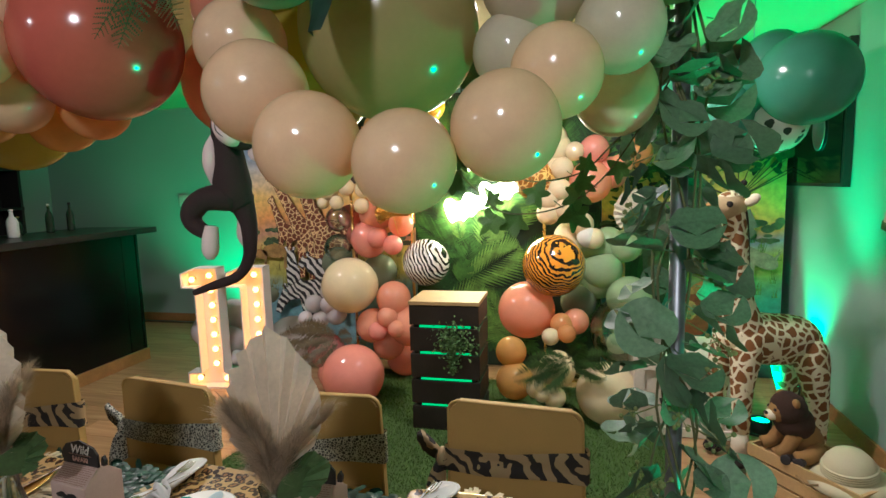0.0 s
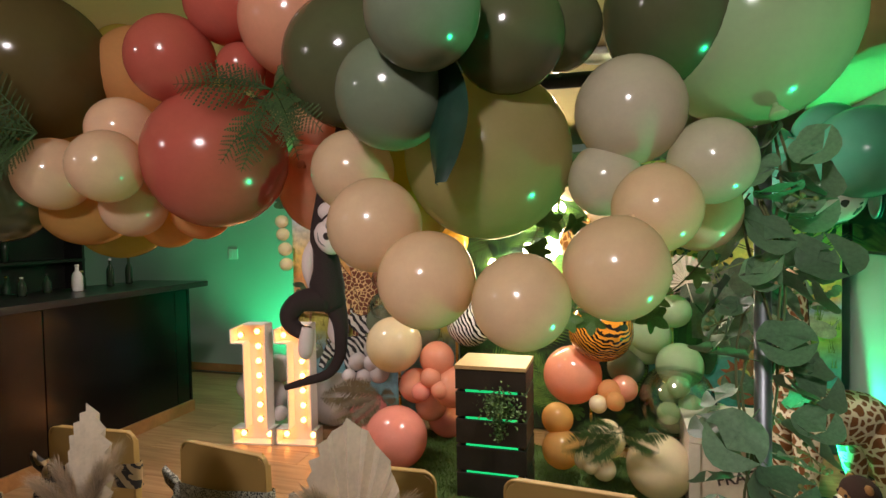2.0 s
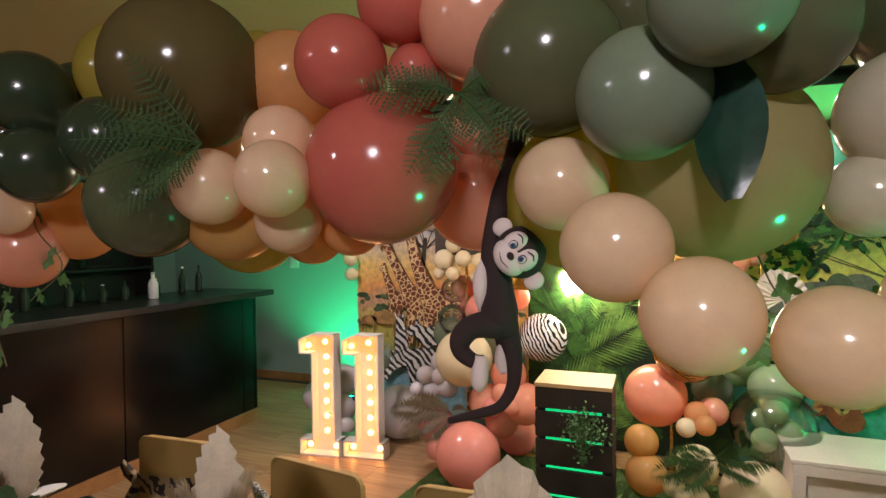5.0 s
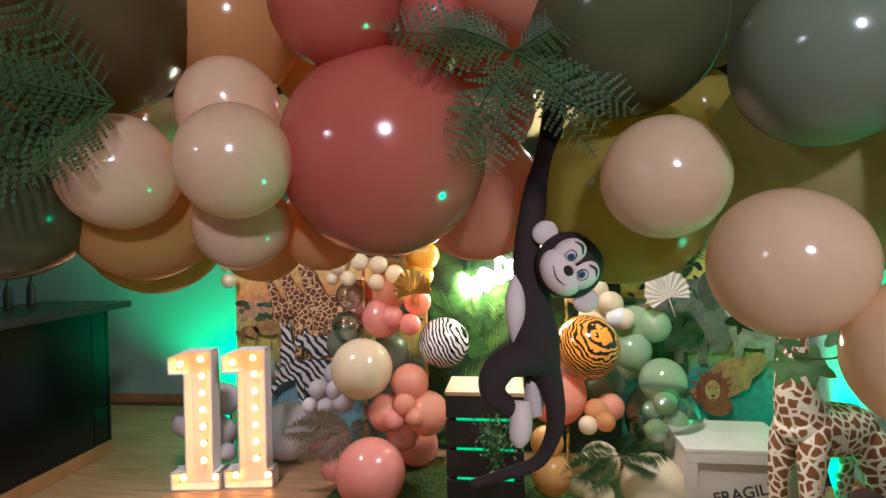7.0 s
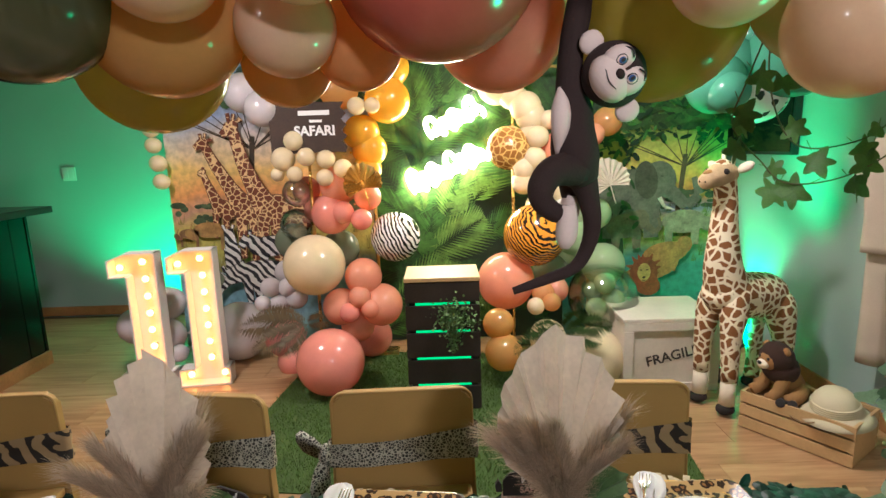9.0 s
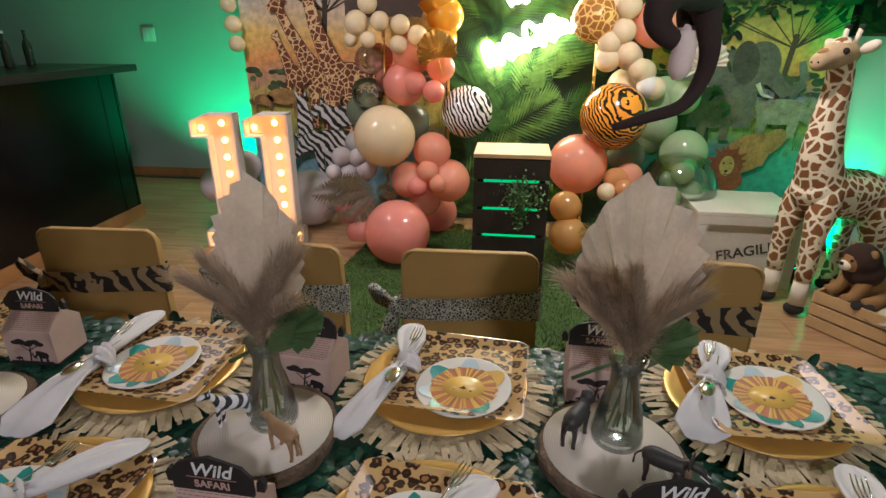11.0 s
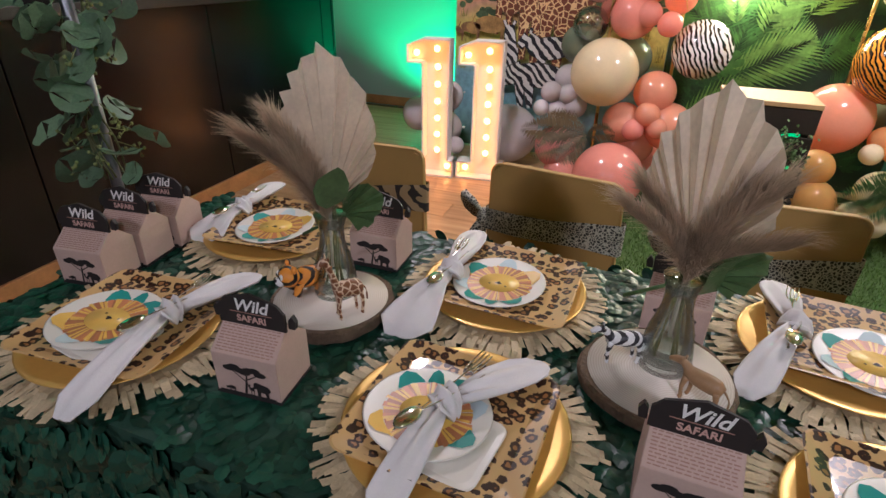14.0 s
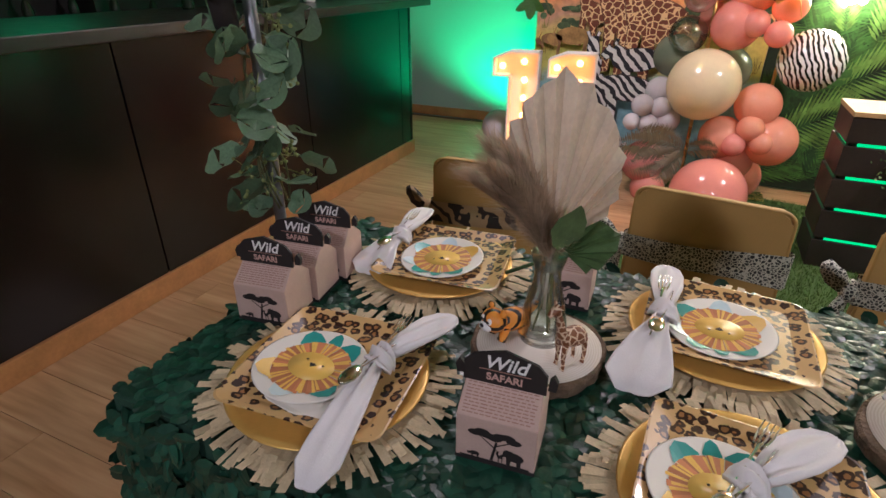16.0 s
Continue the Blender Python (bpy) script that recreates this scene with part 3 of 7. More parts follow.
P_GIRAFFE = [("l", -0.10, 0.0, 0.03, -0.12, 0.62, 0.05), ("l", 0.22, 0.0, 0.03, 0.24, 0.62, 0.05), ("e", 0.07, 0.68, 0.27, 0.15, -8), ("l", -0.12, 0.70, 0.13, -0.36, 1.38, 0.045), ("e", -0.42, 1.42, 0.12, 0.045, 25), ("l", -0.35, 1.45, 0.012, -0.33, 1.55, 0.012)]
P_HERD = [("l", -0.3, 0.0, 0.03, -0.27, 0.4, 0.04), ("l", 0.25, 0.0, 0.03, 0.27, 0.4, 0.04), ("e", 0.0, 0.45, 0.35, 0.17, 0), ("e", -0.42, 0.35, 0.14, 0.09, -40), ("l", -0.42, 0.46, 0.02, -0.35, 0.62, 0.008)]
P_ELEPHANT = [("l", -0.35, 0.0, 0.1, -0.33, 0.5, 0.14), ("l", 0.22, 0.0, 0.1, 0.2, 0.5, 0.14), ("e", -0.1, 0.62, 0.50, 0.33, 5), ("e", 0.30, 0.78, 0.24, 0.27, 0), ("e", 0.12, 0.78, 0.16, 0.25, 10), ("l", 0.44, 0.66, 0.10, 0.70, 0.42, 0.075), ("l", 0.70, 0.42, 0.075, 0.86, 0.58, 0.06), ("l", 0.86, 0.58, 0.06, 0.78, 0.82, 0.04)]
P_RHINO = [("l", -0.25, 0.0, 0.06, -0.25, 0.3, 0.08), ("l", 0.2, 0.0, 0.06, 0.2, 0.3, 0.08), ("e", 0, 0.4, 0.38, 0.2, 0), ("e", 0.42, 0.34, 0.2, 0.12, -25), ("l", 0.55, 0.36, 0.03, 0.64, 0.50, 0.004)]
P_LION = [("e", 0.1, 0.30, 0.42, 0.17, 10), ("e", -0.28, 0.28, 0.23, 0.28, 0), ("l", -0.3, 0.0, 0.07, -0.3, 0.2, 0.09)]


def inflated(shapes, d):
    return [("e", s[1], s[2], s[3] + d, s[4] + d, s[5]) if s[0] == "e" else (*s[:3], s[3] + d, *s[4:6], s[6] + d) for s in shapes]


def ink(name, c, isl=0.0):
    return surface(name, c, 0.7, vary=0.55, scale=16, fine=70, bump=0, island=isl)


LEAF_INK = [ink("jungle_ink_dark", (0.012, 0.04, 0.014), 0.5), ink("jungle_ink_deep", (0.03, 0.11, 0.025), 0.5), ink("jungle_ink_mid", (0.07, 0.22, 0.04), 0.5), ink("jungle_ink_light", (0.17, 0.36, 0.07), 0.45)]
MURAL_L = savanna("savanna_print_dusk", [(0.0, (0.10, 0.20, 0.12)), (0.14, (0.22, 0.42, 0.50)), (0.27, (0.24, 0.46, 0.56)), (0.33, (0.52, 0.50, 0.12)), (0.43, (0.68, 0.56, 0.14)), (0.49, (0.62, 0.34, 0.22)), (0.55, (0.90, 0.40, 0.13)), (0.64, (0.92, 0.62, 0.20)), (0.74, (0.80, 0.66, 0.50)), (0.82, (0.36, 0.46, 0.66)), (1.0, (0.16, 0.28, 0.42))])
MURAL_R = savanna("savanna_print_day", [(0.0, (0.03, 0.08, 0.06)), (0.14, (0.05, 0.30, 0.26)), (0.26, (0.07, 0.32, 0.27)), (0.34, (0.30, 0.42, 0.08)), (0.41, (0.46, 0.50, 0.10)), (0.47, (0.30, 0.34, 0.50)), (0.52, (0.70, 0.36, 0.10)), (0.58, (0.85, 0.66, 0.14)), (0.68, (0.62, 0.58, 0.14)), (0.78, (0.16, 0.26, 0.06)), (1.0, (0.02, 0.08, 0.02))])
PANEL_TOP = 2.12


def backdrop(name, x0, x1, material, label):
    b = thing(name, pose((x0 + x1) / 2, YB, 0), label, "backdrop", "printed backdrop panels")
    h = (x1 - x0) / 2
    part("canvas", block(-h, h, 0, 0.02, 0.01, PANEL_TOP), material, b)
    part("frame", block(-h, -h + 0.03, 0.022, 0.05, 0, PANEL_TOP), STEEL, b)
    part("frame", block(h - 0.03, h, 0.022, 0.05, 0, PANEL_TOP), STEEL, b)
    part("foot", block(-h, -h + 0.03, 0.052, 0.45, 0, 0.03), STEEL, b)
    part("foot", block(h - 0.03, h, 0.052, 0.45, 0, 0.03), STEEL, b)
    return b


left = backdrop("savanna_backdrop", -2.72, -1.22, MURAL_L, "printed savanna mural with giraffes, zebras and a sunset")
mid = backdrop("jungle_backdrop", -1.215, 0.20, LEAF_INK[0], "printed green jungle foliage backdrop behind the balloons")
right = backdrop("savanna_backdrop", 0.205, 1.40, MURAL_R, "printed savanna mural with an elephant, rhino and lions")


def tree_print(x, z, k, seed):
    r = random.Random(seed)
    trunk = [("l", x, z, 0.022 * k, x + 0.05 * k, z + 0.5 * k, 0.02 * k)] + [("l", x + 0.05 * k, z + 0.4 * k, 0.005 * k, x + r.uniform(-0.7, 0.7) * k, z + r.uniform(0.66, 0.8) * k, 0.003 * k) for _ in range(11)]
    crown = [("e", x + r.uniform(-0.75, 0.75) * k, z + (0.78 + r.uniform(-0.06, 0.12)) * k, r.uniform(0.04, 0.12) * k, r.uniform(0.015, 0.05) * k, r.uniform(-15, 15)) for _ in range(80)]
    return trunk, crown


tr, cr = tree_print(-0.15, 1.12, 0.95, 1)
part("printed_tree", printed(bmesh.new(), tr, 0.003), ink("bark_ink", (0.06, 0.04, 0.02)), left)
part("printed_leaves", printed(bmesh.new(), cr, 0.016), ink("crown_ink", (0.06, 0.14, 0.05), 0.5), left)
g_ink = netted("giraffe_ink", (0.20, 0.055, 0.025), (0.86, 0.60, 0.30), 24.0, 0.062, 0.7)
z_ink = striped("zebra_ink", (0.74, 0.72, 0.70), (0.02, 0.02, 0.028), 9.0, 6.0, 0.5, 0.7, 0.0, 0.9)
BIG_GIRAFFE = [("e", 0.10, 1.03, 0.19, 0.13, -20), ("l", -0.02, 1.04, 0.10, -0.10, 1.22, 0.062), ("l", -0.10, 1.22, 0.062, -0.17, 1.40, 0.046), ("l", -0.17, 1.40, 0.046, -0.225, 1.64, 0.036), ("e", -0.235, 1.665, 0.055, 0.040, 25), ("l", -0.25, 1.65, 0.032, -0.305, 1.605, 0.022), ("l", -0.215, 1.70, 0.008, -0.205, 1.755, 0.010), ("l", -0.245, 1.70, 0.008, -0.25, 1.76, 0.010), ("l", -0.20, 1.69, 0.006, -0.155, 1.72, 0.016), ("l", -0.06, 0.98, 0.045, -0.09, 0.62, 0.022), ("l", 0.04, 0.96, 0.045, 0.03, 0.60, 0.022), ("l", 0.22, 0.96, 0.05, 0.24, 0.60, 0.022)]
MID_GIRAFFE = [("e", -0.12, 1.06, 0.15, 0.11, -25), ("l", -0.19, 1.06, 0.085, -0.29, 1.24, 0.048), ("l", -0.29, 1.24, 0.048, -0.39, 1.42, 0.034), ("l", -0.39, 1.42, 0.034, -0.445, 1.545, 0.028), ("e", -0.455, 1.555, 0.045, 0.032, 20), ("l", -0.465, 1.55, 0.026, -0.515, 1.520, 0.017), ("l", -0.435, 1.58, 0.006, -0.425, 1.625, 0.008), ("l", -0.46, 1.58, 0.006, -0.465, 1.625, 0.008), ("l", -0.42, 1.565, 0.005, -0.385, 1.585, 0.012), ("l", -0.22, 1.02, 0.04, -0.23, 0.70, 0.020), ("l", -0.13, 1.00, 0.04, -0.14, 0.68, 0.020)]
SMALL_GIRAFFE = [("e", -0.35, 1.07, 0.09, 0.065, -30), ("l", -0.385, 1.09, 0.045, -0.45, 1.26, 0.022), ("l", -0.45, 1.26, 0.022, -0.475, 1.33, 0.018), ("e", -0.485, 1.345, 0.030, 0.018, 30), ("l", -0.475, 1.36, 0.004, -0.47, 1.385, 0.005), ("l", -0.41, 1.05, 0.022, -0.43, 0.86, 0.012), ("l", -0.34, 1.03, 0.022, -0.34, 0.86, 0.012)]
for k, shapes in enumerate((SMALL_GIRAFFE, MID_GIRAFFE, BIG_GIRAFFE)):
    part("printed_edge", printed(bmesh.new(), inflated(shapes, 0.006), 0.030 + 0.0085 * k), ink("giraffe_shade_ink", (0.16, 0.06, 0.03)), left)
    part("printed_giraffe", printed(bmesh.new(), shapes, 0.0342 + 0.0085 * k), g_ink, left)
gr = random.Random(31)
for pan, wd, tone in ((left, 0.72, (0.40, 0.36, 0.08)), (right, 0.57, (0.16, 0.30, 0.05))):
    bm = bmesh.new()
    for k in range(70):
        gx, gz = gr.uniform(-wd, wd), gr.uniform(0.55, 0.98)
        for q in range(5):
            printed(bm, [("l", gx + 0.008 * q, gz, 0.003, gx + 0.008 * q + gr.uniform(-0.02, 0.02), gz + gr.uniform(0.03, 0.08), 0.0006)], 0.0025 + 0.00004 * k)
    part("printed_grass", bm, ink("grass_ink", tone, 0.6), pan)["kind"] = "stuff"
    bm = bmesh.new()
    for k in range(60):
        gx, gz = gr.uniform(-wd, wd), gr.uniform(0.98, 1.12)
        printed(bm, [("e", gx, gz, gr.uniform(0.02, 0.06), gr.uniform(0.01, 0.03), 0)], 0.0028 + 0.00005 * k)
    part("printed_bush", bm, ink("far_bush_ink", (0.10, 0.16, 0.07), 0.5), pan)["kind"] = "stuff"
tr2, cr2 = tree_print(0.42, 1.02, 1.15, 14)
part("printed_leaves", printed(bmesh.new(), [("e", s[1], min(s[2], 2.04), min(s[3], 0.74 - abs(s[1])) if abs(s[1]) < 0.7 else 0.004, s[4], s[5]) for s in cr2], 0.003), ink("crown_ink_dark", (0.05, 0.13, 0.06), 0.5), left)
part("printed_buffalo", printed(bmesh.new(), moved(P_HERD, -0.47, 0.77, 0.34), 0.042), ink("tan_ink", (0.42, 0.24, 0.08)), left)
part("printed_buffalo", printed(bmesh.new(), moved(P_HERD, -0.62, 0.80, 0.22), 0.042), ink("brown_ink", (0.26, 0.14, 0.06)), left)
edge_ink = ink("edge_ink", (0.05, 0.04, 0.035))
GRAZING_ZEBRA = [("l", 0.12, 0.36, 0.020, 0.10, 0.58, 0.04), ("l", -0.20, 0.36, 0.018, -0.22, 0.56, 0.04), ("l", -0.13, 0.36, 0.018, -0.15, 0.56, 0.04), ("e", -0.06, 0.60, 0.21, 0.085, -4), ("l", -0.20, 0.62, 0.075, -0.36, 0.56, 0.055), ("l", -0.36, 0.57, 0.055, -0.42, 0.49, 0.036), ("l", -0.42, 0.50, 0.038, -0.465, 0.40, 0.022), ("l", -0.375, 0.60, 0.008, -0.39, 0.65, 0.012)]
STANDING_ZEBRA = [("e", -0.02, 0.79, 0.16, 0.075, 6), ("l", -0.12, 0.80, 0.06, -0.19, 0.85, 0.045), ("l", -0.18, 0.855, 0.042, -0.245, 0.795, 0.022), ("l", -0.17, 0.88, 0.008, -0.16, 0.92, 0.010), ("l", -0.08, 0.62, 0.02, -0.07, 0.76, 0.035)]
FACING_ZEBRA = [("l", -0.31, 0.60, 0.055, -0.31, 0.78, 0.060), ("l", -0.31, 0.76, 0.050, -0.325, 0.93, 0.030), ("l", -0.32, 0.85, 0.024, -0.318, 0.77, 0.016), ("l", -0.345, 0.91, 0.006, -0.365, 0.96, 0.010), ("l", -0.305, 0.91, 0.006, -0.285, 0.96, 0.010)]
for k, shapes in enumerate((FACING_ZEBRA, STANDING_ZEBRA, GRAZING_ZEBRA)):
    part("printed_edge", printed(bmesh.new(), inflated(shapes, 0.005), 0.052 + 0.006 * k), edge_ink, left)
    part("printed_zebra", printed(bmesh.new(), shapes, 0.0548 + 0.006 * k), z_ink, left)
tr, cr = tree_print(0.25, 0.92, 0.9, 5)
part("printed_tree", printed(bmesh.new(), tr, 0.003), ink("bark_ink_dark", (0.12, 0.10, 0.05)), right)
part("printed_leaves", printed(bmesh.new(), cr, 0.008), ink("crown_ink_olive", (0.07, 0.15, 0.04), 0.5), right)
part("printed_bush", printed(bmesh.new(), [("e", -0.52 + 0.06 * k, 0.72 + 0.05 * math.sin(k * 2.1), 0.07, 0.17, 0) for k in range(6)], 0.024), LEAF_INK[1], right)
part("printed_elephant", printed(bmesh.new(), moved(P_ELEPHANT, -0.07, 0.76, 0.54), 0.034), ink("elephant_ink", (0.17, 0.17, 0.13), 0.2), right)
part("printed_ear", printed(bmesh.new(), [("e", 0.0, 1.19, 0.085, 0.14, 8), ("e", 0.115, 1.215, 0.010, 0.006, 0)], 0.0375), ink("ear_ink", (0.085, 0.09, 0.06)), right)
part("printed_tusk", printed(bmesh.new(), [("l", 0.10, 1.06, 0.016, 0.14, 0.99, 0.012), ("l", 0.14, 0.99, 0.012, 0.22, 0.965, 0.003)], 0.039), ink("tusk_ink", (0.7, 0.66, 0.52)), right)
part("printed_elephant", printed(bmesh.new(), moved(P_ELEPHANT, -0.12, 0.68, 0.28), 0.040), ink("elephant_ink_warm", (0.17, 0.15, 0.09)), right)
part("printed_rhino", printed(bmesh.new(), moved(P_RHINO, 0.29, 0.70, 0.44), 0.040), ink("rhino_ink", (0.32, 0.30, 0.20)), right)
part("printed_lion", printed(bmesh.new(), [("e", 0.16, 0.64, 0.17, 0.085, 8), ("e", 0.30, 0.70, 0.06, 0.065, 0), ("l", 0.04, 0.50, 0.03, 0.06, 0.62, 0.05), ("l", 0.22, 0.50, 0.02, 0.24, 0.62, 0.035), ("e", 0.04, 0.50, 0.20, 0.07, 12)], 0.042), ink("lion_ink", (0.50, 0.23, 0.08)), right)
part("printed_mane", printed(bmesh.new(), [("l", 0.0 + 0.05 * math.cos(k * 0.33), 0.50 + 0.06 * math.sin(k * 0.33), 0.030, 0.0 + (0.115 + 0.02 * (k % 3)) * math.cos(k * 0.33), 0.49 + (0.13 + 0.015 * (k % 4)) * math.sin(k * 0.33), 0.004) for k in range(19)] + [("e", 0.0, 0.49, 0.105, 0.125, 0), ("e", 0.03, 0.40, 0.10, 0.08, -20)], 0.046), ink("mane_ink", (0.34, 0.075, 0.03), 0.25), right)
part("printed_face", printed(bmesh.new(), [("e", 0.0, 0.50, 0.050, 0.07, 0), ("e", 0.0, 0.455, 0.030, 0.028, 0), ("l", -0.014, 0.52, 0.010, -0.012, 0.46, 0.016)], 0.056), ink("tawny_ink", (0.60, 0.34, 0.12)), right)
part("printed_mark", printed(bmesh.new(), [("e", -0.024, 0.518, 0.009, 0.005, -15), ("e", 0.022, 0.518, 0.009, 0.005, 15), ("e", 0.0, 0.462, 0.012, 0.008, 0), ("l", 0.0, 0.46, 0.002, 0.0, 0.442, 0.002), ("e", 0.0, 0.437, 0.016, 0.003, 0)], 0.060), ink("mark_ink", (0.03, 0.012, 0.008)), right)
jr = random.Random(8)
for layer, shade in ((0, 0), (1, 1), (2, 2)):
    part("printed_leaves", printed(bmesh.new(), [("e", *((jr.uniform(-0.54, -0.06), jr.uniform(0.85, 2.05)) if q % 2 else (jr.uniform(-0.54, 0.54), jr.uniform(1.46, 2.05))), jr.uniform(0.015, 0.05), jr.uniform(0.006, 0.02), jr.uniform(-70, 70)) for q in range(170)], 0.004), LEAF_INK[shade], right, m=Matrix.Translation((0, 0.001 * layer, 0)))["kind"] = "stuff"


def frond_print(bm, x, z, k, turn, spread, count):
    a0 = radians(turn)
    for i in range(count):
        u = (i + 0.5) / count
        for s in (-1, 1):
            ax, az = x + math.cos(a0) * k * u, z + math.sin(a0) * k * u
            aa = a0 + s * radians(spread * (1 - 0.45 * u))
            ln = k * 0.55 * math.sin(math.pi * min(1, 0.12 + 0.9 * u)) + 0.02
            ex, ez = ax + math.cos(aa) * ln, az + math.sin(aa) * ln - 0.12 * ln
            wd = k * 0.022
            y = -RNG.random() * 0.004
            pts = ((ax, az), ((ax * 0.6 + ex * 0.4) + wd * math.sin(aa), (az * 0.6 + ez * 0.4) - wd * math.cos(aa)), (ex, ez), ((ax * 0.6 + ex * 0.4) - wd * math.sin(aa), (az * 0.6 + ez * 0.4) + wd * math.cos(aa)))
            vs = [bm.verts.new((max(-0.70, min(0.70, px)), y, max(0.02, min(PANEL_TOP - 0.01, pz)))) for px, pz in pts]
            f = bm.faces.new(vs)
            f.normal_update()
            if f.normal.y > 0:
                f.normal_flip()


def broad_print(bm, x, z, k, turn):
    """A split monstera leaf."""
    a0, pts = radians(turn), []
    for i in range(40):
        t = -math.pi + 2 * math.pi * (i + 0.5) / 40
        r = k * (0.62 + 0.38 * math.cos(t)) * (1.0 if i % 5 else 0.62)
        pts.append((x + r * math.cos(a0 + t * 0.62), z + r * math.sin(a0 + t * 0.62)))
    y = -RNG.random() * 0.004
    c = bm.verts.new((x, y, z))
    vs = [bm.verts.new((max(-0.70, min(0.70, px)), y, max(0.02, min(PANEL_TOP - 0.01, pz)))) for px, pz in pts]
    for a, b in zip(vs, vs[1:] + vs[:1]):
        if (a.co - b.co).length > 1e-5:
            f = bm.faces.new((c, a, b))
            f.normal_update()
            if f.normal.y > 0:
                f.normal_flip()


for layer, (count, shade) in enumerate(((26, 1), (30, 2), (16, 1), (20, 3), (10, 2))):
    bm = bmesh.new()
    for k in range(count):
        x, z = RNG.uniform(-0.68, 0.68), RNG.uniform(0.05, 2.0)
        if RNG.random() < 0.7:
            frond_print(bm, x, z, RNG.uniform(0.28, 0.55), RNG.uniform(20, 160), RNG.uniform(35, 60), 20)
        else:
            broad_print(bm, x, z, RNG.uniform(0.10, 0.20), RNG.uniform(-60, 240))
    ob = part("printed_foliage", bm, LEAF_INK[shade], mid, m=Matrix.Translation((0, -0.004 - 0.006 * layer, 0)))
    ob["kind"] = "stuff"

# neon sign: two lines of looping script
neon = thing("neon_sign", pose(-0.64, YB - 0.055, 1.30, 0, -24, 0), "two slanting lines of glowing warm white neon script", "neon sign")
for row, (x0, x1, z, amp) in enumerate(((-0.02, 0.40, 0.30, 0.085), (-0.30, 0.30, 0.00, 0.10))):
    words = 2 if row else 1
    for wd in range(words):
        a, b = x0 + (x1 - x0) * wd / words + 0.015, x0 + (x1 - x0) * (wd + 1) / words - 0.02
        loops = 9 if row == 0 else 7
        pts = []
        for i in range(loops * 12 + 1):
            t = i / 12
            big = (1.4, 0.7, 1.0, 0.6, 1.5, 0.8, 0.9)[int(t) % 7]
            pts.append((a + (b - a) * t / loops - (0.020 + 0.012 * math.sin(1.7 * t)) * math.sin(2 * math.pi * t), -0.012 * math.cos(2 * math.pi * t), z + amp * 0.5 * big * (1 - math.cos(2 * math.pi * t)) - 0.03 + 0.018 * math.sin(2.6 * t), 0.0165))
        part("tube", tube(bmesh.new(), pts, 8, 1), NEON, neon)
part("mount", block(-0.24, 0.40, 0.022, 0.028, -0.06, 0.44), clear_film("acrylic_sheet"), neon, "clear acrylic backing")

# ---- balloons ----


def balloon_mesh():
    bm = bmesh.new()
    bmesh.ops.create_uvsphere(bm, u_segments=32, v_segments=22, radius=1)
    for v in bm.verts:
        z = v.co.z
        if z < 0:
            k = 1 - 0.10 * z * z
            v.co.x, v.co.y, v.co.z = v.co.x * k, v.co.y * k, z * 1.07
    lathe(bm, [(0.035, -1.05), (0.028, -1.09), (0.05, -1.12), (0.085, -1.19), (0.06, -1.20)], 10)
    for f in bm.faces:
        f.smooth = True
    return bm


BALLOON_MESH = {}


def balloon(parent, colour, c, r, toward, name="balloon", material=None):
    if colour not in BALLOON_MESH:
        tmp = part("tmp", balloon_mesh(), material or BALLOON[colour])
        BALLOON_MESH[colour] = tmp.data
        bpy.data.objects.remove(tmp)
        BALLOON_MESH[colour].name = "balloon"
    d = Vector(toward) - Vector(c)
    d = d.normalized() if d.length > 1e-4 else Vector((0, 0, -1))
    q = (d + Vector((RNG.uniform(-0.35, 0.35), RNG.uniform(-0.35, 0.35), RNG.uniform(-0.35, 0.35)))).to_track_quat("-Z", "Y")
    k = RNG.uniform(0.985, 1.015)
    return share(name, BALLOON_MESH[colour], parent, Matrix.LocRotScale(Vector(c), q, (r * k, r, r)))


def cluster(parent, table, axis):
    for colour, rows in table.items():
        for x, y, z, r in rows:
            balloon(parent, colour, (x, y, z), r, axis((x, y, z)))


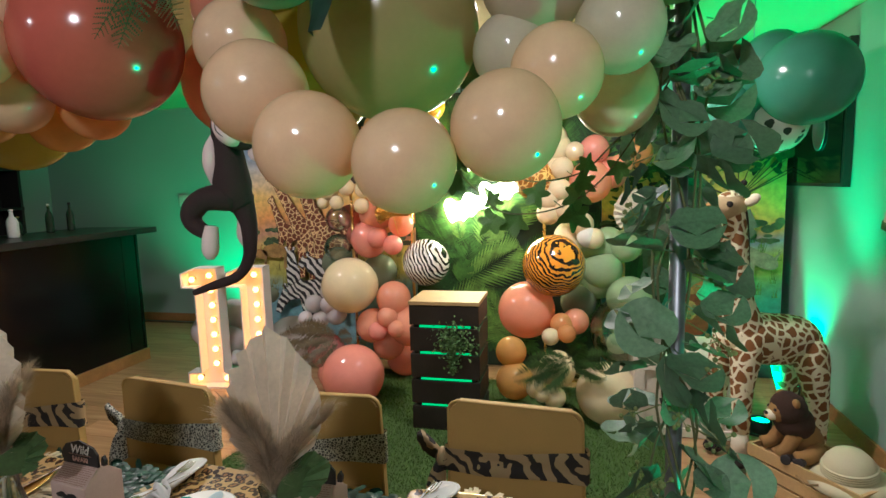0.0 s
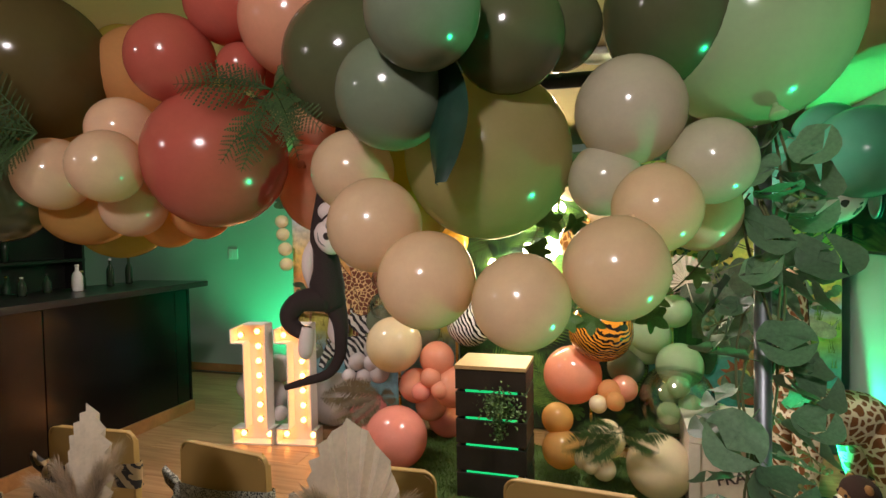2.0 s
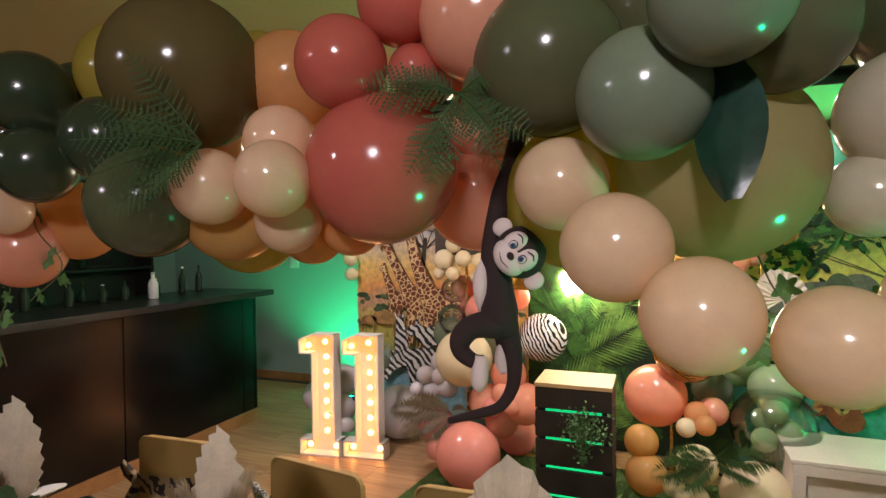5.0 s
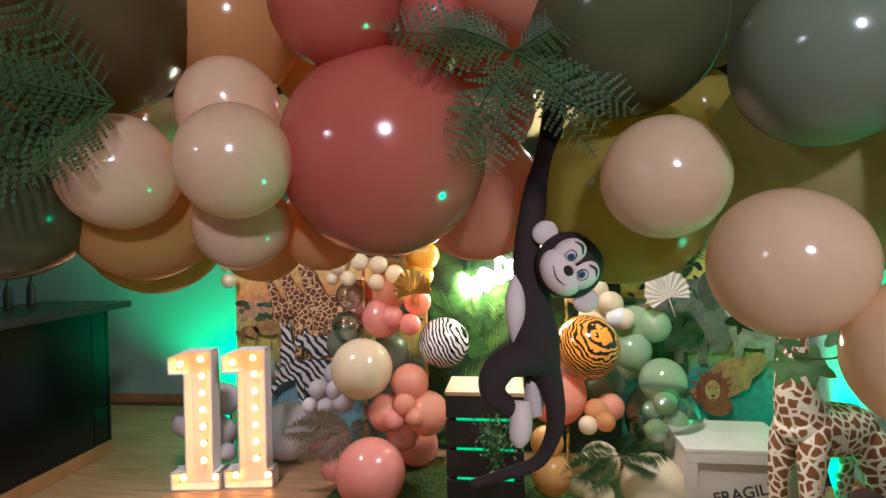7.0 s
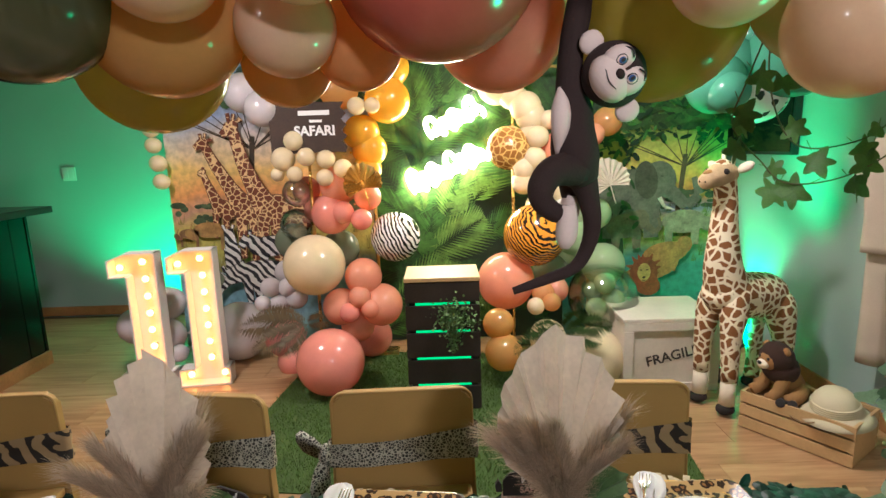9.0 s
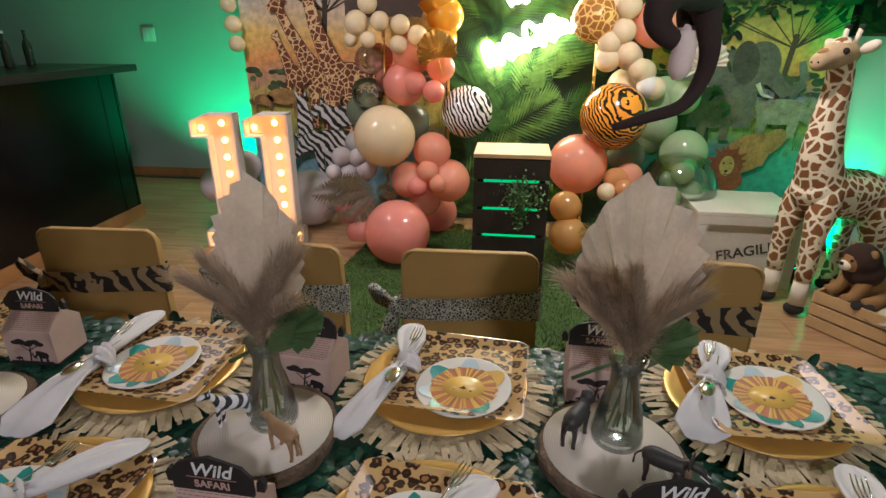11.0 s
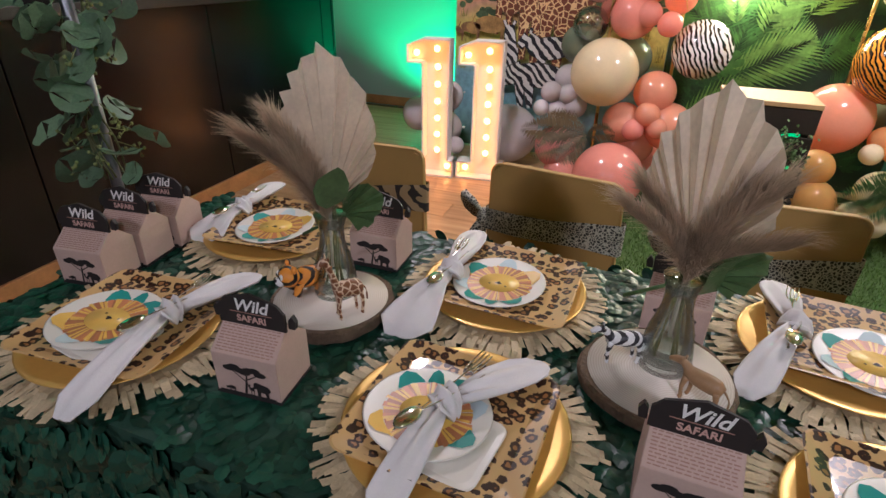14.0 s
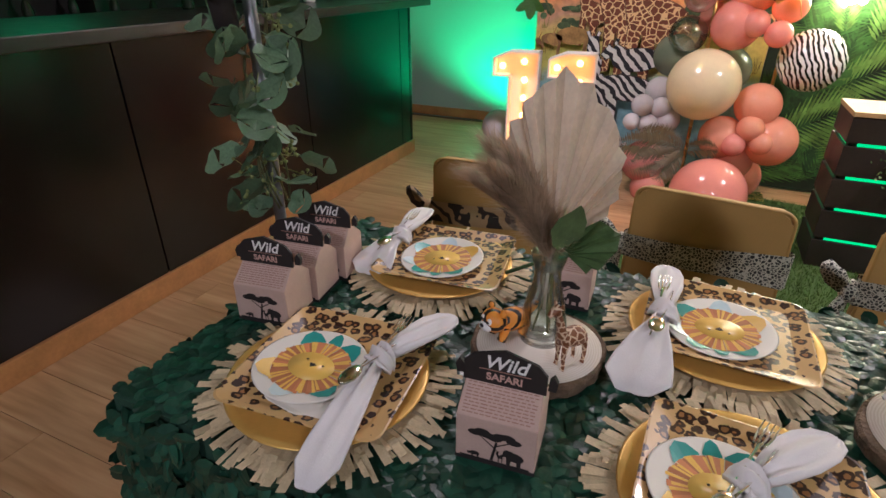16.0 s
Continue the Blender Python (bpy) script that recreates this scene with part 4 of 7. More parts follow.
garland = thing("hanging_balloon_garland", pose(0, 0, 0), "peach, rose, olive and ochre balloon garland over the table", "balloon garland")
GARLAND = {
    "peach": [(-0.066, 0.557, 1.503, 0.056), (-0.162, 0.518, 1.471, 0.052), (-0.27, 0.529, 1.492, 0.056), (-0.348, 0.565, 1.556, 0.058), (-0.417, 0.649, 1.634, 0.058), (-0.831, 0.62, 1.66, 0.057), (-0.972, 0.643, 1.657, 0.061), (-0.874, 0.692, 1.731, 0.057), (-0.87, 0.708, 1.603, 0.055), (-0.018, 0.644, 1.569, 0.053), (-1.615, 0.72, 1.642, 0.051)],
    "olive_clear": [(-0.237, 0.715, 1.653, 0.119)],
    "olive": [(-0.441, 0.699, 1.803, 0.1), (-0.187, 0.609, 1.781, 0.069), (-1.122, 0.654, 1.638, 0.095), (-0.136, 0.75, 1.834, 0.059)],
    "sage": [(-0.32, 0.562, 1.713, 0.068), (-0.255, 0.488, 1.775, 0.061)],
    "rose": [(-0.704, 0.721, 1.678, 0.117), (-0.741, 0.667, 1.831, 0.069), (-0.657, 0.691, 1.916, 0.06), (-0.643, 0.711, 1.822, 0.038), (-0.693, 0.88, 1.865, 0.06)],
    "apricot": [(-0.917, 0.785, 1.86, 0.085), (-1.639, 0.9, 1.626, 0.095), (-0.806, 0.8, 1.597, 0.056), (-0.84, 0.88, 1.833, 0.062)],
    "ochre": [(-1.122, 0.915, 1.607, 0.106), (-0.42, 0.829, 1.632, 0.114), (-1.081, 0.9, 1.94, 0.07), (-0.303, 0.92, 1.759, 0.056)],
    "umber": [(-1.056, 0.676, 1.856, 0.13)],
    "amber": [(-1.019, 0.746, 1.624, 0.09), (-0.9, 0.82, 1.585, 0.06)],
    "salmon": [(-0.613, 0.937, 1.645, 0.099), (-0.539, 0.709, 1.879, 0.086), (-1.691, 0.8, 1.559, 0.091), (-0.656, 0.85, 1.949, 0.065), (-0.572, 0.86, 1.861, 0.073), (-0.595, 0.91, 1.771, 0.072)],
    "grey": [(-0.044, 0.717, 1.702, 0.072), (-0.077, 0.718, 1.612, 0.049), (0.055, 0.721, 1.63, 0.055)],
    "mint": [(0.131, 0.882, 1.852, 0.15)],
    "cream": [(0.061, 0.86, 1.57, 0.061)],
    "forest": [(-1.499, 0.7, 1.874, 0.087), (-1.303, 0.72, 1.771, 0.083), (-1.482, 0.7, 1.732, 0.079), (-1.55, 0.85, 1.911, 0.08)],
}
cluster(garland, GARLAND, lambda c: (c[0], 0.80, 1.74))
GARLAND_END = {"forest": [(-1.75, 0.82, 1.82, 0.11), (-2.0, 0.85, 1.78, 0.10)], "salmon": [(-1.86, 0.80, 1.66, 0.09)], "ochre": [(-2.12, 0.86, 1.66, 0.09), (-1.35, 0.82, 1.93, 0.11)], "peach": [(-1.93, 0.75, 1.72, 0.06), (-2.25, 0.84, 1.75, 0.07)], "olive": [(0.02, 0.82, 1.86, 0.10), (-0.3, 0.85, 1.90, 0.10)], "apricot": [(-1.2, 0.85, 1.80, 0.10)]}
cluster(garland, GARLAND_END, lambda c: (c[0], 0.86, 1.78))

lcol = thing("balloon_column", pose(0, 0, 0), "coral, cream, lilac and yellow balloon column beside the backdrop", "balloon column", "balloon columns")
LEFT_BALLOONS = {
    "coral": [(-1.416, 3.22, 0.203, 0.204), (-1.242, 3.83, 0.143, 0.146), (-1.758, 3.62, 0.058, 0.108), (-1.328, 3.48, 0.434, 0.066), (-1.444, 3.7, 1.058, 0.137), (-1.233, 3.6, 1.026, 0.07), (-1.556, 3.78, 1.079, 0.093), (-1.63, 3.8, 1.216, 0.093), (-1.357, 3.62, 1.073, 0.074)],
    "lilac": [(-2.197, 3.85, 0.211, 0.211), (-1.866, 3.6, 0.589, 0.068), (-1.759, 3.62, 0.58, 0.064), (-1.818, 3.6, 0.475, 0.064), (-1.716, 3.65, 0.504, 0.08), (-1.791, 3.75, 0.658, 0.086), (-1.913, 3.55, 0.494, 0.052), (-2.65, 3.75, 0.459, 0.118), (-2.793, 3.6, 0.353, 0.121), (-2.612, 3.6, 0.268, 0.129), (-2.477, 3.5, 0.185, 0.059), (-1.997, 3.8, 1.866, 0.131), (-1.851, 3.72, 1.755, 0.118), (-1.745, 3.85, 1.918, 0.128)],
    "cream": [(-1.551, 3.55, 0.743, 0.199), (-1.654, 3.66, 1.543, 0.063), (-1.729, 3.66, 1.428, 0.078), (-1.57, 3.62, 1.439, 0.059), (-1.651, 3.62, 1.331, 0.051), (-1.773, 3.66, 1.33, 0.045), (-1.443, 3.62, 1.42, 0.059), (-1.336, 3.62, 1.357, 0.062), (-1.453, 3.6, 1.304, 0.055), (-1.241, 3.7, 1.752, 0.058), (-1.139, 3.7, 1.753, 0.051), (-2.737, 4, 1.549, 0.056), (-2.717, 4, 1.422, 0.06), (-2.709, 4, 1.293, 0.057), (-2.743, 4, 1.659, 0.056)],
    "sage": [(-1.743, 3.8, 0.865, 0.126), (-1.431, 3.85, 0.793, 0.135), (-2.28, 3.7, 0.628, 0.062)],
    "pink": [(-1.813, 3.65, 0.221, 0.135)],
    "salmon": [(-1.243, 3.6, 0.644, 0.124), (-1.132, 3.6, 0.447, 0.143), (-1.397, 3.58, 0.447, 0.124), (-1.26, 3.5, 0.531, 0.073), (-1.191, 3.48, 0.456, 0.062), (-1.302, 3.62, 0.302, 0.114), (-1.388, 3.72, 1.245, 0.129), (-1.199, 3.7, 1.164, 0.091)],
    "clear": [(-1.656, 3.65, 1.211, 0.093), (-1.688, 3.7, 0.997, 0.106)],
    "yellow": [(-1.052, 3.85, 1.794, 0.152), (-1.24, 3.88, 1.589, 0.124), (-1.188, 3.88, 1.473, 0.117), (-1.215, 3.88, 1.339, 0.102), (-1.027, 3.9, 2.012, 0.129)],
    "amber": [(-1.38, 3.9, 1.875, 0.13)],
}
cluster(lcol, LEFT_BALLOONS, lambda c: (c[0] * 0.6 - 1.45 * 0.4, 3.88, c[2]))
rcol = thing("balloon_column", pose(0, 0, 0), "cream, mint, amber and coral balloon column beside the backdrop", "balloon column", "balloon columns")
RIGHT_BALLOONS = {
    "cream": [(0.196, 3.22, 0.182, 0.184), (-0.094, 3.2, 0.324, 0.111), (-0.212, 3.1, 0.232, 0.059), (-0.105, 3.08, 0.195, 0.065), (-0.175, 3.05, 0.217, 0.045), (0.13, 3.65, 1.058, 0.07), (0.058, 3.68, 1.151, 0.078), (-0.031, 3.7, 1.236, 0.079), (-0.162, 3.7, 1.226, 0.079), (-0.138, 3.35, 0.477, 0.055), (0.01, 3.7, 1.628, 0.063), (-0.069, 3.68, 1.521, 0.074), (-0.088, 3.68, 1.385, 0.075), (-0.162, 3.68, 1.319, 0.071), (-0.177, 3.68, 1.211, 0.057), (-0.045, 3.68, 1.254, 0.075), (0.028, 3.66, 1.168, 0.067), (-0.107, 3.75, 1.658, 0.098), (-0.016, 3.8, 1.053, 0.116), (-0.137, 3.75, 1.715, 0.104), (-0.1, 3.75, 1.532, 0.09), (-0.222, 3.8, 1.794, 0.09), (-0.31, 3.85, 1.874, 0.136), (-0.165, 3.8, 1.971, 0.126)],
    "salmon": [(-0.301, 3.55, 0.597, 0.188), (0.015, 3.5, 0.54, 0.084), (0.112, 3.75, 1.427, 0.142), (0.299, 3.7, 1.525, 0.074)],
    "mint": [(0.35, 3.6, 0.677, 0.142), (0.335, 3.75, 0.998, 0.108), (0.188, 3.75, 0.839, 0.137), (0.232, 3.8, 1.013, 0.109), (0.574, 3.6, 0.381, 0.074), (0.17, 3.8, 0.975, 0.13), (0.171, 3.8, 0.761, 0.131)],
    "amber": [(-0.379, 3.3, 0.387, 0.097), (-0.353, 3.25, 0.218, 0.117)],
    "sage": [(0.034, 3.75, 0.615, 0.123)],
    "apricot": [(-0.039, 3.35, 0.5, 0.058), (-0.072, 3.45, 0.53, 0.074), (0.404, 3.75, 1.607, 0.097)],
    "white": [(0.092, 3.65, 1.068, 0.07)],
    "coral": [(0.137, 3.75, 1.636, 0.097), (0.258, 3.8, 1.485, 0.105)],
}
cluster(rcol, RIGHT_BALLOONS, lambda c: (c[0] * 0.6 + 0.04, 3.88, c[2]))
balloon(lcol, "zebra", (-1.028, 3.72, 0.886), 0.169, (-1.3, 3.9, 0.9), "foil_balloon", FOIL_ZEBRA)["label"] = "zebra-striped foil balloon"
balloon(rcol, "tiger", (-0.121, 3.5, 0.903), 0.199, (0.05, 3.9, 0.9), "foil_balloon", FOIL_TIGER)["label"] = "tiger-striped orange foil balloon"
balloon(rcol, "giraffe", (-0.251, 3.75, 1.455), 0.147, (0.0, 3.9, 1.4), "foil_balloon", FOIL_GIRAFFE)["label"] = "giraffe-patterned foil balloon"
balloon(rcol, "clear", (0.322, 3.5, 0.487), 0.223, (0.3, 3.9, 0.4))["label"] = "large clear balloon with small ones inside"
for c in ((0.27, 3.45, 0.42), (0.40, 3.50, 0.46), (0.33, 3.48, 0.58), (0.29, 3.58, 0.50)):
    balloon(rcol, "mint", c, 0.068, (0.322, 3.5, 0.487))
gcol = thing("hanging_balloon_bunch", pose(0, 0, 0), "sea-green balloon bunch hung near the ceiling", "balloon bunch")
for k, (x, y, z, r) in enumerate(((1.02, 2.81, 1.862, 0.205), (0.785, 2.95, 1.836, 0.131), (0.688, 2.9, 1.742, 0.149), (0.701, 2.8, 1.692, 0.10), (0.673, 3.0, 1.918, 0.126), (0.942, 3.0, 1.978, 0.149), (0.50, 3.05, 1.95, 0.12))):
    balloon(gcol, "green", (x, y, z), r, (0.85, 3.0, 1.95))
balloon(gcol, "spot", (0.948, 2.99, 1.697), 0.154, (0.9, 3.0, 1.9), "balloon", spotted("cow_latex", (0.62, 0.70, 0.62), (0.02, 0.05, 0.03), (0.02, 0.05, 0.03), 2.6, 0.2, 0.2, 0.2, 0.34))["label"] = "pale balloon with dark patches"
part("hook_line", tube(bmesh.new(), [(0.85, 3.0, 1.95, 0.002), (0.85, 3.0, H, 0.002)], 6, 1), STEEL, gcol)

# gold frames that carry the columns
arch = thing("gold_arch_stand", pose(0, 0, 0), "slim gold metal frame behind the balloon column", "metal stand", "gold stands")
part("pole", tube(bmesh.new(), [(-1.17, 3.87, 0.02, 0.011), (-1.17, 3.87, 2.02, 0.011)], 10, 1), GOLD_PIPE, arch)
part("foot", block(-1.29, -1.05, 3.80, 3.95, 0, 0.018, 0.003), GOLD_PIPE, arch)
arch = thing("gold_arch_stand", pose(0, 0, 0), "slim gold metal frame behind the balloon column", "metal stand", "gold stands")
part("pole", tube(bmesh.new(), [(-0.20, 3.92, 0.02, 0.011), (-0.20, 3.92, 1.98, 0.011)], 10, 1), GOLD_PIPE, arch)
part("pole", tube(bmesh.new(), [(0.34, 3.92, 0.02, 0.011), (0.34, 3.92, 1.98, 0.011)], 10, 1), GOLD_PIPE, arch)
part("crossbar", tube(bmesh.new(), [(-0.20, 3.92, 1.99, 0.011), (0.34, 3.92, 1.99, 0.011)], 10, 1), GOLD_PIPE, arch)
part("foot", block(-0.24, 0.38, 3.85, 3.99, 0, 0.018, 0.003), GOLD_PIPE, arch)

# welcome sign on its pole
sign = thing("welcome_sign", pose(-1.56, 3.66, 0), "dark brown jagged wooden sign with pale lettering on a pole", "sign")
edge = [(-0.24, 1.46)] + [(-0.24 + 0.48 * k / 8, 1.455 + (0.012 if k % 2 else 0)) for k in range(1, 8)] + [(0.24, 1.46)] + [(0.235 + (0.02 if k % 2 else -0.015), 1.46 + 0.32 * k / 9) for k in range(1, 9)] + [(0.24, 1.78), (-0.24, 1.79)]
part("board", slab(bmesh.new(), edge, 0, 0.02), surface("dark_sign_wood", (0.05, 0.028, 0.018), 0.7, vary=0.4, scale=9, bump=0.3), sign)
lettering("lettering", "SAFARI", 0.085, WHITE_INK, sign, pose(0.05, -0.003, 1.60, 90), bold=0.003)
part("name_bar", block(-0.05, 0.15, -0.004, -0.001, 1.70, 1.73), WHITE_INK, sign)
part("name_bar", block(0.02, 0.10, -0.004, -0.001, 1.655, 1.672), WHITE_INK, sign)
part("pole", tube(bmesh.new(), [(-0.01, 0.034, 0.02, 0.011), (-0.01, 0.034, 1.76, 0.011)], 10, 1), GOLD_PIPE, sign)
part("foot", block(-0.12, 0.10, -0.06, 0.13, 0, 0.018, 0.003), GOLD_PIPE, sign)

# ---- the table ----
TZ, TX0, TX1, TY0, TY1 = 0.700, -2.38, 0.16, 0.40, 1.17
table = thing("banquet_table", pose(0, 0, 0), "long folding banquet table under a leafy cloth", "table")
part("tabletop", block(TX0 + 0.02, TX1 - 0.02, TY0 + 0.02, TY1 - 0.02, TZ - 0.045, TZ - 0.012, 0.008), TABLE_TOP, table)
for x in (TX0 + 0.25, TX1 - 0.25):
    for y in (TY0 + 0.12, TY1 - 0.12):
        part("leg", tube(bmesh.new(), [(x, y, 0.0, 0.014), (x, y, TZ - 0.045, 0.014)], 10, 1), STEEL, table)
cloth = thing("leaf_tablecloth", pose(0, 0, 0), "dark green tablecloth covered with satin leaves", "tablecloth")


def drape(bm, x0, x1, y0, y1, z1, z0):
    """A cloth skirt with soft folds round the table."""
    per, pts = [], 26
    for (ax, ay), (bx, by) in (((x0, y0), (x1, y0)), ((x1, y0), (x1, y1)), ((x1, y1), (x0, y1)), ((x0, y1), (x0, y0))):
        k = max(4, int(math.hypot(bx - ax, by - ay) * pts))
        per += [(ax + (bx - ax) * i / k, ay + (by - ay) * i / k) for i in range(k)]
    cx, cy = (x0 + x1) / 2, (y0 + y1) / 2
    rings = []
    for j in range(6):
        u = j / 5
        ring = []
        for i, (x, y) in enumerate(per):
            out = 0.004 + u * (0.02 + 0.018 * math.sin(i * 0.55) + 0.01 * math.sin(i * 1.31))
            sx = 1 if x >= x1 - 1e-6 else -1 if x <= x0 + 1e-6 else 0
            sy = 1 if y >= y1 - 1e-6 else -1 if y <= y0 + 1e-6 else 0
            ring.append(bm.verts.new((x + sx * out, y + sy * out, z1 + (z0 - z1) * u)))
        rings.append(ring)
    n = len(per)
    for a, b in zip(rings, rings[1:]):
        for i in range(n):
            bm.faces.new((a[i], b[i], b[(i + 1) % n], a[(i + 1) % n]))
    bm.faces.new(rings[0])
    return bm


part("sheet", drape(bmesh.new(), TX0, TX1, TY0, TY1, TZ - 0.008, 0.30), CLOTH, cloth, smooth=False)


def leaves(count_top, count_side):
    g = np.random.RandomState(11)
    vs, fs = [], []

    def leaf(o, u, v, w, ln, wd, lift):
        # u along the leaf, v across it, w out of the cloth
        k = len(vs)
        vs.append(o + u * ln * 0.5 + w * (lift * 0.55 + 0.003))
        for q, e, h in ((0.0, 0.0, 0.0), (0.22, 0.75, 0.15), (0.52, 1.0, 0.4), (0.82, 0.72, 0.8), (1.0, 0.0, 1.0), (0.82, -0.72, 0.8), (0.52, -1.0, 0.4), (0.22, -0.75, 0.15)):
            vs.append(o + u * ln * q + v * wd * e + w * (lift * h + 0.001))
        fs.extend((k, k + 1 + (i + 1) % 8, k + 1 + i) for i in range(8))

    for _ in range(count_top):
        o = np.array((g.uniform(TX0, TX1), g.uniform(TY0, TY1), TZ - 0.0075))
        a = g.uniform(0, 6.283)
        leaf(o, np.array((math.cos(a), math.sin(a), 0)), np.array((-math.sin(a), math.cos(a), 0)), np.array((0, 0, 1.0)), g.uniform(0.026, 0.046), g.uniform(0.010, 0.017), g.uniform(0.0, 0.007))
    sides = (((TX0, TY0), (TX1, TY0), (0, -1)), ((TX1, TY0), (TX1, TY1), (1, 0)), ((TX1, TY1), (TX0, TY1), (0, 1)), ((TX0, TY1), (TX0, TY0), (-1, 0)))
    lens = [math.hypot(b[0] - a[0], b[1] - a[1]) for a, b, _ in sides]
    for _ in range(count_side):
        s = g.choice(4, p=np.array(lens) / sum(lens))
        a, b, nn = sides[s]
        t = g.uniform(0, 1)
        z = g.uniform(0.31, TZ - 0.01)
        w = np.array((nn[0], nn[1], 0.0))
        along = np.array((b[0] - a[0], b[1] - a[1], 0)) / lens[s]
        o = np.array((a[0] + (b[0] - a[0]) * t, a[1] + (b[1] - a[1]) * t, z)) + w * (0.008 + 0.045 * (TZ - z) / 0.4)
        r = g.normal(0, 0.9)
        u = along * math.sin(r) + np.array((0, 0, -math.cos(r)))
        leaf(o, u, np.cross(w, u), w, g.uniform(0.030, 0.050), g.uniform(0.012, 0.019), g.uniform(0.006, 0.022))
    return vs, fs


lv, lf = leaves(6500, 6500)
mesh_arrays("leaf_layer", lv, lf, LEAF_CLOTH, cloth, "satin leaves", "stuff")


# ---- place settings ----
def fringe(seed):
    g, vs, fs = np.random.RandomState(seed), [], []
    for k in range(110):
        a = 2 * math.pi * (k + g.uniform(-0.3, 0.3)) / 110
        r0, r1, w = 0.135, g.uniform(0.185, 0.225), g.uniform(0.0035, 0.0075)
        d, s = np.array((math.cos(a), math.sin(a), 0)), np.array((-math.sin(a), math.cos(a), 0))
        skew = s * g.normal(0, 0.012)
        z0, z1, z2 = 0.006, 0.009 + g.uniform(0, 0.006), g.uniform(0.002, 0.012)
        k0 = len(vs)
        rm = (r0 + r1) / 2
        for r, z, q in ((r0, z0, 0), (rm, z1, 0.4), (r1, z2, 1.0)):
            c = d * r + skew * q + np.array((0, 0, z))
            vs.extend((c - s * w, c + s * w))
        fs.extend(((k0, k0 + 2, k0 + 3, k0 + 1), (k0 + 2, k0 + 4, k0 + 5, k0 + 3)))
    return vs, fs


def rounded_square(h, r, n=6):
    return [(sx * (h - r) + r * math.cos(a0 + math.pi / 2 * i / n), sy * (h - r) + r * math.sin(a0 + math.pi / 2 * i / n)) for sx, sy, a0 in ((1, 1, 0), (-1, 1, math.pi / 2), (-1, -1, math.pi), (1, -1, 1.5 * math.pi)) for i in range(n + 1)]


def tray(bm, rings, mats):
    """A dish from rounded-square rings (half size, corner radius, height)."""
    rows = [[bm.verts.new((x, y, z)) for x, y in rounded_square(h, r)] for h, r, z in rings]
    n = len(rows[0])
    for k, (a, b) in enumerate(zip(rows, rows[1:])):
        for i in range(n):
            f = bm.faces.new((a[i], a[(i + 1) % n], b[(i + 1) % n], b[i]))
            f.material_index = mats[k]
    bm.faces.new(rows[-1]).material_index = mats[-1]
    bm.faces.new(rows[0][::-1]).material_index = mats[0]
    return bm


def wedge(bm, r0, r1, a0, a1, z, mat=0, n=4):
    pts = [(r1 * math.cos(a0 + (a1 - a0) * i / n), r1 * math.sin(a0 + (a1 - a0) * i / n)) for i in range(n + 1)]
    inner = [(r0 * math.cos(a0 + (a1 - a0) * i / n), r0 * math.sin(a0 + (a1 - a0) * i / n)) for i in range(n, -1, -1)]
    f = bm.faces.new([bm.verts.new((x, y, z)) for x, y in pts + inner])
    f.material_index = mat


def cloth_strip(bm, stations, seg=12, mat=0):
    """A gathered napkin: stations of (x, y, z, half width, half height, turn)."""
    rings = []
    for k, (x, y, z, w, h, a) in enumerate(stations):
        a = radians(a)
        ring = []
        for i in range(seg):
            t = 2 * math.pi * i / seg
            fold = 1 + 0.16 * math.sin(3 * t + k) + 0.08 * math.sin(5 * t)
            u, v = w * math.cos(t) * (1 + 0.08 * math.sin(2 * t + 1.7 * k)), h * 0.7 * math.sin(t) * fold + 0.5 * h * math.sin(6.5 * math.cos(t) + 0.5 * k) + 0.25 * h * math.sin(13 * math.cos(t) - 0.8 * k)
            ring.append(bm.verts.new((x - u * math.sin(a), y + u * math.cos(a), z + v)))
        rings.append(ring)
    for a, b in zip(rings, rings[1:]):
        for i in range(seg):
            f = bm.faces.new((a[i], a[(i + 1) % seg], b[(i + 1) % seg], b[i]))
            f.smooth, f.material_index = True, mat
    bm.faces.new(rings[0][::-1])
    bm.faces.new(rings[-1])
    return bm


